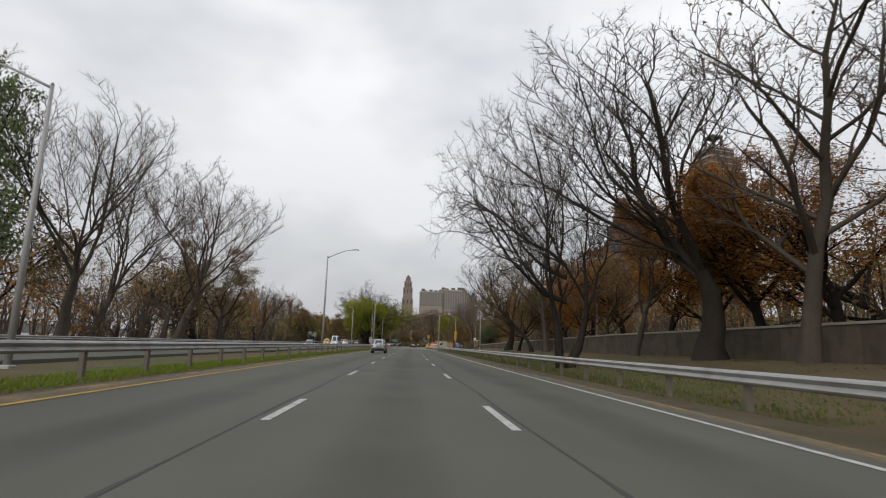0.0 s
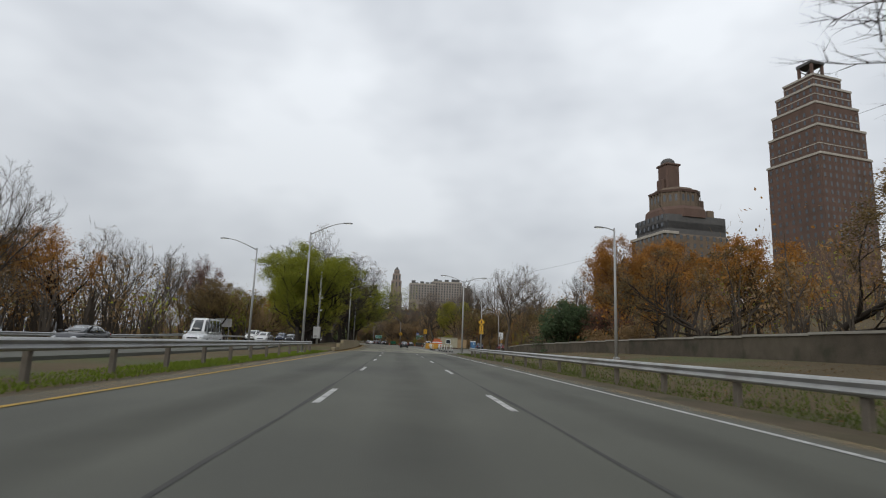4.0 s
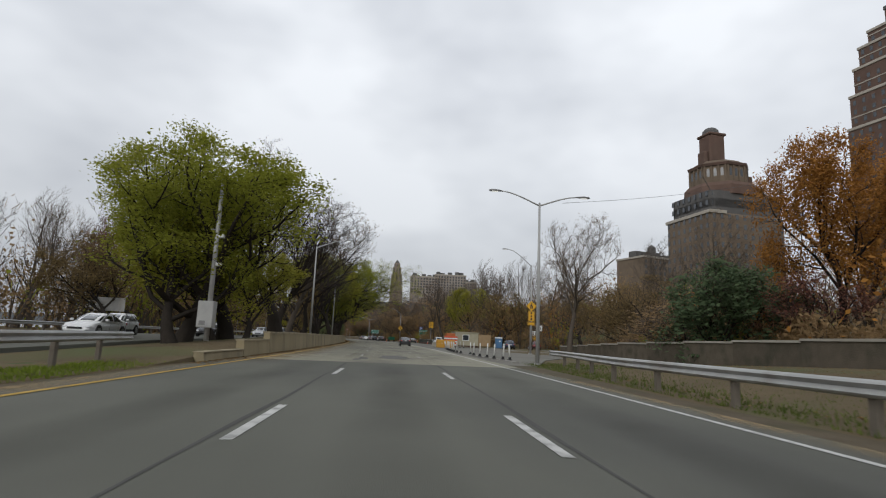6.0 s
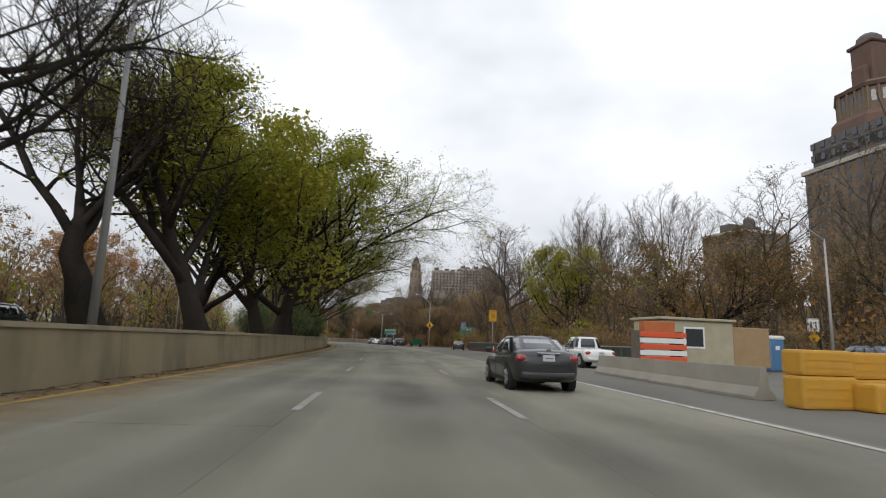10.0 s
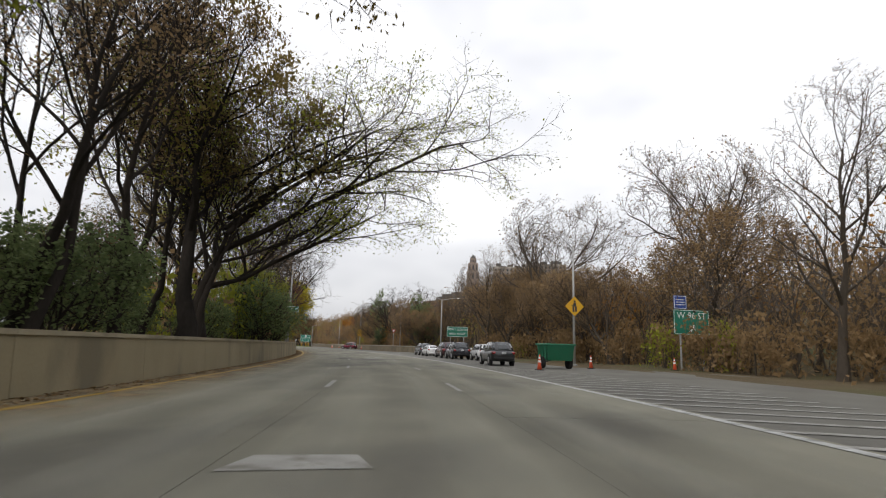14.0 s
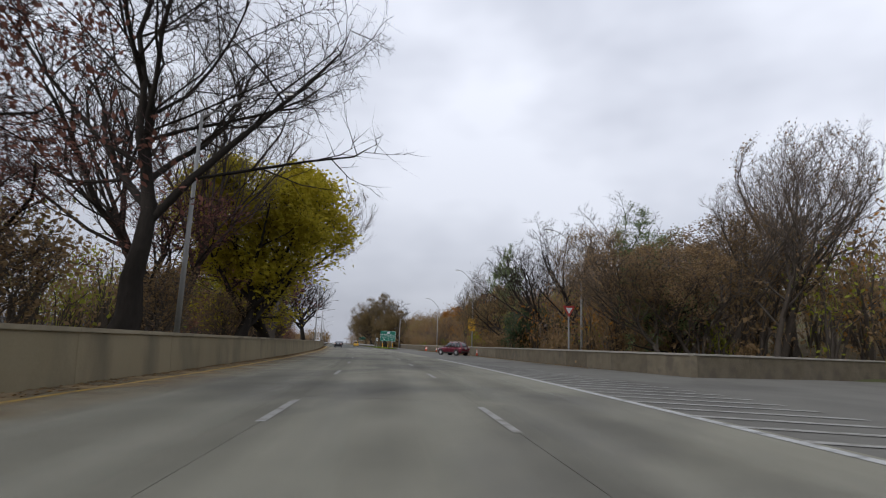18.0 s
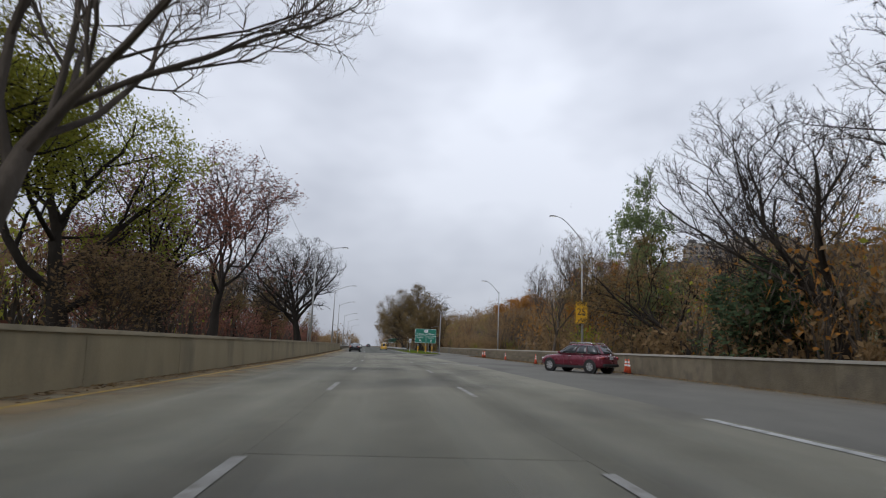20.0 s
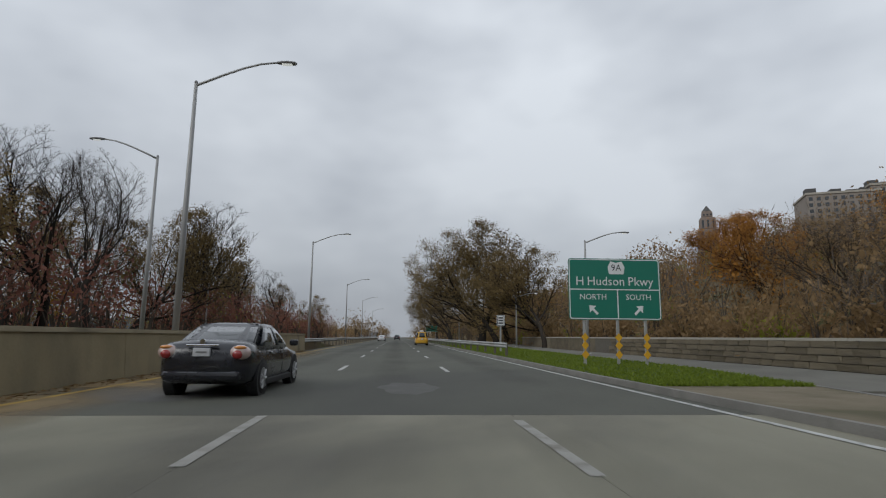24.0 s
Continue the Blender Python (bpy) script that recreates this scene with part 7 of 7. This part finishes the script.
# the riverside park
plant((("vase_pale", 55, -33, 25, 17, 0), ("spire_dark", 46, -35, 24, 12, 90), ("vase_pale", 85, -35, 26.5, 21, 30), ("brown", 110, -36.6, 20, 15, 10), ("vase_pale", 134, -36, 15, 9, 60), ("brown", 66, -47, 18, 14, 200), ("brown", 96, -41, 19, 15, 10), ("vase_pale", 70, -39, 24, 16, 70), ("brown", 118, -44, 18, 14, 40), ("brown", 98, -50, 18, 14, 100),
       ("brown", 122, -46, 15, 13, 150), ("vase_pale", 28, -36, 24, 16, 10), ("fir", 38, -33, 24, 10, 0), ("brown", 150, -50, 15, 14, 20), ("orange", 165, -44, 14, 12, 70), ("brown", 182, -52, 16, 14, 120),
       ("brown", 197, -31.5, 11, 10, 40), ("brown", 207, -32, 12, 11, 130), ("olive", 218, -32.5, 11, 10, 220), ("brown", 228, -32, 12, 11, 300), ("spire_pale", 190, -48, 19, 10, 0), ("vase_pale", 200, -54, 19, 11, 50), ("vase_pale", 210, -49, 20, 11, 100), ("spire_pale", 220, -55, 19, 10, 150), ("vase_pale", 232, -50, 19, 12, 200), ("red", 224, -46, 19, 9, 10), ("spire_pale", 246, -50, 19, 11, 250), ("brown", 262, -46, 17, 13, 20),
       ("brown", 276, -40, 16, 13, 70), ("orange", 290, -38, 14, 12, 120), ("spire_dark", 300, -40, 17, 11, 20), ("spire_dark", 318, -38, 17, 11, 80), ("brown", 336, -36, 15, 12, 140), ("spire_dark", 354, -38, 16, 11, 10), ("brown", 372, -36, 15, 12, 60), ("brown", 392, -38, 14, 12, 100), ("brown", 415, -38, 14, 12, 180)), "in the riverside park")
# the median behind the low wall
ON_WALL = "behind the low wall"
plant((("green", 164.5, -13.2, 10.5, 8.5, 0), ("green", 172, -12.2, 14, 12.5, 110), ("green", 167, -13.6, 12.5, 12, 220), ("lime", 175, -13.4, 12, 9, 60), ("lime", 170.5, -12.6, 8, 8, 150), ("lime", 180, -12.6, 8, 8, 20), ("spire_pale", 193, -12.6, 22, 9, 20), ("vase_dark", 191, -11.8, 19, 16, 50), ("spire_pale", 203, -12.8, 19, 13, 140), ("vase_dark", 198, -13.4, 18, 12, 240),
       ("wide", 207, -11.2, 18, 17, 200), ("gnarly", 221, -10.6, 16, 14, 250), ("vase_dark", 232, -11.6, 17, 13, 10), ("brown", 213, -13.6, 11, 9, 0), ("brown", 226, -13, 10, 9, 80), ("green", 238, -9.6, 15, 12, 70), ("lime", 249, -9.0, 16.5, 13.5, 150), ("green", 257, -9.6, 17, 14, 200), ("green", 246, -12.6, 14, 11, 300)), ON_WALL)
plant((("over", 266.5, -9.7, 19, 25, 0), ("over_brown", 290, -10.6, 18, 20, 0), ("over_brown", 322, -9.9, 18, 17, 15), ("over", 323, -9.8, 17, 22, 10)), ON_WALL)
plant((("over", 274, -12.2, 20, 22, -25), ("wide", 286, -11.6, 19, 14, 75), ("slim_bare", 279, -12.4, 18, 8, 180), ("brown", 282, -11.6, 14, 11, 40), ("olive", 319, -9.2, 18, 12.5, 100), ("slim", 306, -11.5, 16, 8, 40), ("green", 300, -12.4, 11, 9, 20), ("slim", 303, -12.8, 18, 8, 60), ("slim", 311, -12.0, 17, 8, 150), ("slim_bare", 314, -13, 17, 7, 190), ("slim", 319, -12.6, 18, 8, 240), ("slim", 327, -11.4, 17, 8, 300),
       ("slim_bare", 331, -12.6, 16, 8, 200), ("slim_bare", 310, -11.2, 17, 8, 20), ("slim", 316.5, -11.2, 18, 8, 100), ("slim_bare", 321.5, -12.4, 18, 8, 330), ("brown", 340, -13.2, 12, 10, 70), ("green", 347, -10.4, 8, 7, 30), ("lime", 352, -10.6, 6, 5, 90), ("lime", 377, -13.2, 9, 7, 40), ("broad_pale", 368, -13.0, 15, 10, 140), ("spire_dark", 334, -12.8, 17, 10, 10), ("slim", 336, -11.8, 17, 9, 10), ("brown", 334, -13.4, 11, 9, 90), ("wide", 346, -12.0, 19, 16, 160), ("wide", 357, -11.6, 18, 17, 60), ("vase_dark", 407, -12.8, 18, 12, 80), ("slim_bare", 372, -12.6, 17, 9, 90), ("slim", 380, -12.6, 19, 10, 210), ("red", 384, -12, 11, 8, 0), ("red", 390, -12.6, 8, 8, 80),
       ("broad", 396.7, -10.2, 21, 17, 300), ("red", 402, -11, 9, 8, 70), ("vase_pale", 409, -12.6, 17, 11, 20), ("vase_pale", 429, -9.8, 18, 13, 120)), ON_WALL)
plant((("yellow", 412, -9.0, 12.5, 10.5, 30), ("yellow", 420, -8.8, 13.5, 11.5, 200), ("lime", 432, -11.5, 11, 9, 80), ("green", 440, -12.6, 12, 9, 30), ("red", 457, -12.2, 15, 10.5, 60), ("red", 452, -13.2, 8, 8, 200), ("red", 449, -13, 11, 10, 120), ("round", 495.5, -10.8, 14.6, 13.4, 0)), ON_WALL)
plant((("red", 472, -32, 12, 10, 0), ("red", 490, -34, 14, 11, 60), ("red", 511, -33, 15.5, 9, 120), ("brown", 500, -40, 14, 11, 200), ("red", 520, -38, 14, 10, 260), ("vase_pale", 529, -33, 15, 10, 20), ("brown", 538, -37, 14, 11, 90), ("vase_dark", 554, -33, 19, 11, 150), ("vase_dark", 565, -34, 23, 12, 10), ("red", 546, -40, 12, 11, 40),
       ("brown", 578, -36, 19, 13, 300), ("brown", 560, -40, 18, 13, 20), ("brown", 585, -41, 20, 13, 80), ("brown", 600, -38, 20, 13, 120), ("brown", 546, -37, 16, 12, 200), ("vase_dark", 590, -33, 22, 13, 210), ("spire_dark", 602, -34, 23, 12, 0), ("brown", 612, -33, 20, 13, 50), ("vase_dark", 628, -33, 20, 13, 80), ("brown", 645, -34, 19, 13, 130), ("spire_dark", 666, -33, 21, 13, 0), ("brown", 690, -32, 18, 12, 90), ("brown", 720, -30, 17, 12, 20)), "in the riverside park")
# shrubs of the median
rsb = random.Random(21)
for k in range(40):
    s = 262 + k * 4.6 + rsb.uniform(-1.5, 1.5)
    if 362 < s < 404 and k % 2:
        continue
    kind = "shrub" if s < 385 and rsb.random() < 0.8 else "shrub_brown"
    tree(kind, s, -10.2 - 3.2 * rsb.random(), rsb.uniform(2.6, 4.6) * (1.1 if 338 < s < 384 else 1.0), None, rsb.uniform(0, 360), ON_WALL, squash=1.2)
for s, h in ((342, 4.6), (350, 4.6)):
    tree("shrub", s, -9.4, h + 0.8, h + 1.5, s * 7 % 360, ON_WALL)
# right side past the works
plant((("broad_pale", 295, 22.0, 21, 16, 200), ("lime", 287, 28, 16.5, 13, 10), ("broad_pale", 284.5, 33.5, 19, 14, 30), ("russet", 293, 37, 14, 11, 10), ("vase_pale", 298, 33, 27, 14, 60), ("vase_pale", 304, 27, 20, 11, 120), ("spire_pale", 315, 27, 17, 10, 180), ("broad_pale", 340, 33, 22, 15, 240), ("spire_pale", 320, 25, 17, 9, 20), ("broad_pale", 347, 38, 22, 14, 90), ("broad_pale", 360, 25.5, 22, 18, 150), ("broad_pale", 372, 30, 20, 14, 200),
       ("spire_pale", 376, 21.5, 17, 11, 30), ("russet", 344, 24, 10, 9, 0), ("russet", 352, 26, 10, 9, 60), ("russet", 362, 24, 10, 8, 100), ("russet", 369, 21.5, 12, 10, 160), ("russet", 414, 23, 12, 10, 220), ("russet", 379, 24, 13, 10, 300), ("russet", 419, 22.5, 12, 9, 30), ("russet", 413, 23, 9, 8, 80), ("russet", 338, 30, 13, 12, 120), ("russet", 349, 29, 12.5, 12, 200), ("russet", 360, 29.5, 12, 12, 250), ("russet", 372, 29, 13, 13, 10), ("russet", 380, 30, 14, 13, 130), ("russet", 416, 31, 13, 12, 270), ("vase_pale", 413.5, 26, 15, 9, 0), ("spire_pale", 411, 28, 16, 8, 60), ("fir", 414, 22, 13, 7, 0), ("broad_pale", 417, 35, 21, 12, 100), ("vase_pale", 412, 29, 18, 10, 10),
       ("russet", 412, 20.5, 9, 8, 20), ("russet", 424, 24, 9, 8, 240), ("spire_dark", 436, 24, 17, 10, 0), ("vase_dark", 444, 23, 15, 11, 70), ("vase_pale", 484, 23, 16, 11, 0), ("vase_pale", 501, 23, 15, 9, 40), ("fir", 468, 27, 18, 7, 90), ("spire_dark", 430, 26, 17, 10, 60), ("spire_pale", 450, 27, 17, 10, 160), ("spire_dark", 458, 25, 16, 10, 200), ("spire_pale", 440, 31, 16, 11, 0), ("orange", 488, 30, 12, 11, 100), ("spire_pale", 481, 19.9, 16, 7, 150), ("russet", 509, 28, 8, 9, 20), ("russet", 516, 25, 5, 7, 80), ("orange", 553, 38, 11, 11, 0), ("orange", 562, 44, 11, 11, 60), ("russet", 530, 30, 8, 9, 10), ("russet", 540, 52, 9, 10, 60), ("russet", 549, 55, 9, 10, 140), ("brown", 455, 22, 11, 10, 10), ("evergreen", 448, 22, 7, 8, 0)), "on the wooded slope")
plant((("brown", 566, 18, 13, 10, 0), ("brown", 585, 15.5, 18, 13, 70), ("brown", 595, 19, 20, 14, 140), ("vase_dark", 599, 15, 19, 14, 200), ("brown", 608, 17, 19, 13, 30), ("brown", 575, 21, 13, 11, 90), ("brown", 632, 13, 17, 12, 10), ("brown", 655, 15, 16, 12, 60), ("brown", 690, 14, 15, 11, 0)), "on the far grass")


# ---- far woods: uncountable, one object for each tint ----
def wood_mass(name, label, mat, spots, seed, leaf=(0.1, 0.22), per=165, twig_share=0.5):
    r = np.random.default_rng(seed)
    cs, ax, wd = [], [], []
    tv, tf = [], []
    few, small = per, leaf
    for s, d, h in spots:
        p = np.array(P(s, d, land(s, d)))
        near = 0 < d < lerp_table(HILL_FOOT, s) + 24 or (480 < s < 640 and 0 < d < 85)
        per = int(few * (1.6 if near else 0.95))
        leaf = small if near else (small[0] * 1.5, small[1] * 1.5)
        rad = h * r.uniform(0.3, 0.42)
        hubs = np.stack([r.normal(0, rad * 0.55, 9), r.normal(0, rad * 0.55, 9), h * (0.35 + 0.55 * r.random(9))], 1)
        pick = hubs[r.integers(0, 9, per)] + r.normal(0, rad * 0.34, (per, 3)) * (1, 1, 0.8)
        low = r.random(per) < 0.18
        pick[low, 2] *= r.random(low.sum()) * 0.6
        pick[:, 2] = np.maximum(pick[:, 2], 0.1)
        cs.append(p + pick)
        tw = r.random(per) < twig_share
        u = r.normal(0, 1, (per, 3))
        u[tw, 2] += 1.6 * np.sign(u[tw, 2])
        u /= np.linalg.norm(u, axis=1)[:, None]
        size = r.uniform(*leaf, per) * (1 + d / 260 if d > 0 else 1 - d / 260)
        ax.append(u * (size * np.where(tw, 2.6, 1.0))[:, None])
        wd.append(np.where(tw, size * 0.1, size * 0.6))
        base = len(tv)
        for t, hub in enumerate(hubs[:5]):
            a, b, m = p - (0, 0, 0.3), p + hub, p + (hub * (0.25, 0.25, 0.55))
            i = len(tv)
            w0 = 0.012 * h
            tv += [a + (w0, 0, 0), a + (-w0 * 0.5, w0, 0), a + (-w0 * 0.5, -w0, 0), m + (w0 * 0.6, 0, 0), m + (-w0 * 0.3, w0 * 0.6, 0), m + (-w0 * 0.3, -w0 * 0.6, 0), b]
            tf += [(i, i + 1, i + 4, i + 3), (i + 1, i + 2, i + 5, i + 4), (i + 2, i, i + 3, i + 5), (i + 3, i + 4, i + 6), (i + 4, i + 5, i + 6), (i + 5, i + 3, i + 6)]
    c, u, w = np.concatenate(cs), np.concatenate(ax), np.concatenate(wd)
    side = np.cross(u, r.normal(0, 1, u.shape))
    side *= (w / np.linalg.norm(side, axis=1))[:, None]
    quads = np.stack([c - u, c + side, c + u, c - side], 1).reshape(-1, 3)
    n = len(c)
    me = bpy.data.meshes.new(name)
    me.from_pydata(quads.tolist() + [tuple(v) for v in tv], [], np.arange(4 * n).reshape(-1, 4).tolist() + [tuple(4 * n + i for i in f) for f in tf])
    me.materials.append(M[mat])
    me.materials.append(M["bark_pale"])
    me.polygons.foreach_set("material_index", [0] * n + [1] * len(tf))
    me.update()
    return tagged(put(name, me), label, "woods", "", "stuff")


rw2 = np.random.default_rng(31)
spots = {"leaf_brown": [], "leaf_orange": [], "leaf_green": [], "twig_pale": []}
for k in range(1150):
    s = rw2.uniform(-30, 820)
    f = lerp_table(HILL_FOOT, s)
    d = f + 1.5 + 85 * rw2.random() ** 1.4
    if abs(s - 337) < 12 and d < 32:
        continue
    h = rw2.uniform(8, 14) * (0.75 if d < f + 6 else 1.0) * (0.75 if s > 480 else 1.0)
    tint = rw2.choice(["leaf_brown", "leaf_orange", "leaf_green", "twig_pale"], p=[0.44, 0.24 if s < 200 else 0.12, 0.1, 0.22 if s < 200 else 0.34])
    spots[tint].append((s, d, h))
for k in range(340):   # the near edge of the slope
    s = rw2.uniform(262, 520)
    spots[rw2.choice(["leaf_brown", "leaf_orange", "twig_pale"], p=[0.6, 0.15, 0.25])].append((s, lerp_table(HILL_FOOT, s) + 3 + 26 * rw2.random(), rw2.uniform(6.5, 11.5) * (0.8 if s > 490 else 1.0)))
for k in range(90):   # taller woods higher up the slope
    s = rw2.uniform(270, 430)
    spots[rw2.choice(["leaf_brown", "leaf_orange", "twig_pale"], p=[0.6, 0.15, 0.25])].append((s, lerp_table(HILL_FOOT, s) + 28 + 34 * rw2.random(), rw2.uniform(13, 17)))
for k in range(420):   # low brush along the walls
    s = rw2.uniform(150, 640)
    f = lerp_table(HILL_FOOT, s) + (6 if 494 < s < 508 else 0)
    spots["leaf_brown" if rw2.random() < 0.86 else "leaf_green"].append((s, f + 0.5 + 5 * rw2.random(), rw2.uniform(2.2, 4.5)))
for k in range(420):   # the riverside
    s = rw2.uniform(-40, 760)
    d = -36 - 34 * rw2.random()
    h = rw2.uniform(6, 12)
    spots[rw2.choice(["leaf_brown", "leaf_green", "twig_pale", "leaf_orange"], p=[0.4, 0.15, 0.35, 0.1])].append((s, d, h))
for k in range(110):
    spots["leaf_brown" if rw2.random() < 0.6 else "twig_pale"].append((rw2.uniform(40, 260), -38 - 26 * rw2.random(), rw2.uniform(9, 15)))
for k in range(250):
    s = rw2.uniform(205, 470)
    if 292 < s < 405 and k % 3:
        continue
    spots["leaf_green" if rw2.random() < 0.35 else "leaf_brown"].append((s, -29.5 - 8 * rw2.random(), rw2.uniform(6, 12)))
red_spots = [(rw2.uniform(455, 760), -29.5 - 12 * rw2.random(), rw2.uniform(6, 12)) for k in range(190)]
for k in range(70):
    spots["leaf_brown" if rw2.random() < 0.6 else "leaf_orange"].append((rw2.uniform(512, 565), rw2.uniform(26, 60), rw2.uniform(6.5, 9)))
for k in range(16):
    spots["leaf_brown" if k % 4 else "twig_pale"].append((rw2.uniform(374, 386), rw2.uniform(23, 35), rw2.uniform(8, 12)))
for k in range(95):   # the close thicket past the works
    s = rw2.uniform(346, 470)
    spots["leaf_brown" if rw2.random() < 0.72 else "leaf_orange"].append((s, lerp_table(HILL_FOOT, s) + 2 + 18 * rw2.random() ** 0.8, rw2.uniform(7, 11)))
for k in range(50):   # tall riverside trees past the lamp row
    s = rw2.uniform(405, 520)
    spots[rw2.choice(["leaf_brown", "leaf_green", "twig_pale"], p=[0.5, 0.25, 0.25])].append((s, -30 - 9 * rw2.random(), rw2.uniform(12, 19) * (0.75 if s > 440 else 1.0)))
for k in range(30):   # growth in the median
    s = rw2.uniform(325, 382)
    spots[rw2.choice(["leaf_brown", "leaf_green"], p=[0.5, 0.5])].append((s, -11.5 - 2.2 * rw2.random(), rw2.uniform(4.5, 8)))
wood_mass("woods", "dull red-brown autumn woods by the river", "leaf_red", red_spots, 7)
wood_mass("woods", "dense brown autumn woods on the slopes", "leaf_brown", spots["leaf_brown"], 1)
wood_mass("woods", "orange-brown autumn woods on the slopes", "leaf_orange", spots["leaf_orange"], 2)
wood_mass("woods", "olive-green undergrowth in the woods", "leaf_green", spots["leaf_green"], 3)
wood_mass("woods", "bare grey-brown twiggy woods on the slopes", "twig_pale", spots["twig_pale"], 4, (0.1, 0.22), 190, 0.95)
far = [(rw2.uniform(650, 1250), rw2.uniform(14, 260), rw2.uniform(9, 15)) for k in range(420)]
wood_mass("woods", "distant brown woods on the hill", "leaf_brown", far, 5, (0.14, 0.28), 380, 0.3)
far = [(rw2.uniform(700, 1250), rw2.uniform(-120, -9), rw2.uniform(7, 11)) for k in range(160)]
wood_mass("woods", "distant brown woods by the river", "leaf_brown", far, 6, (0.14, 0.28), 300, 0.4)
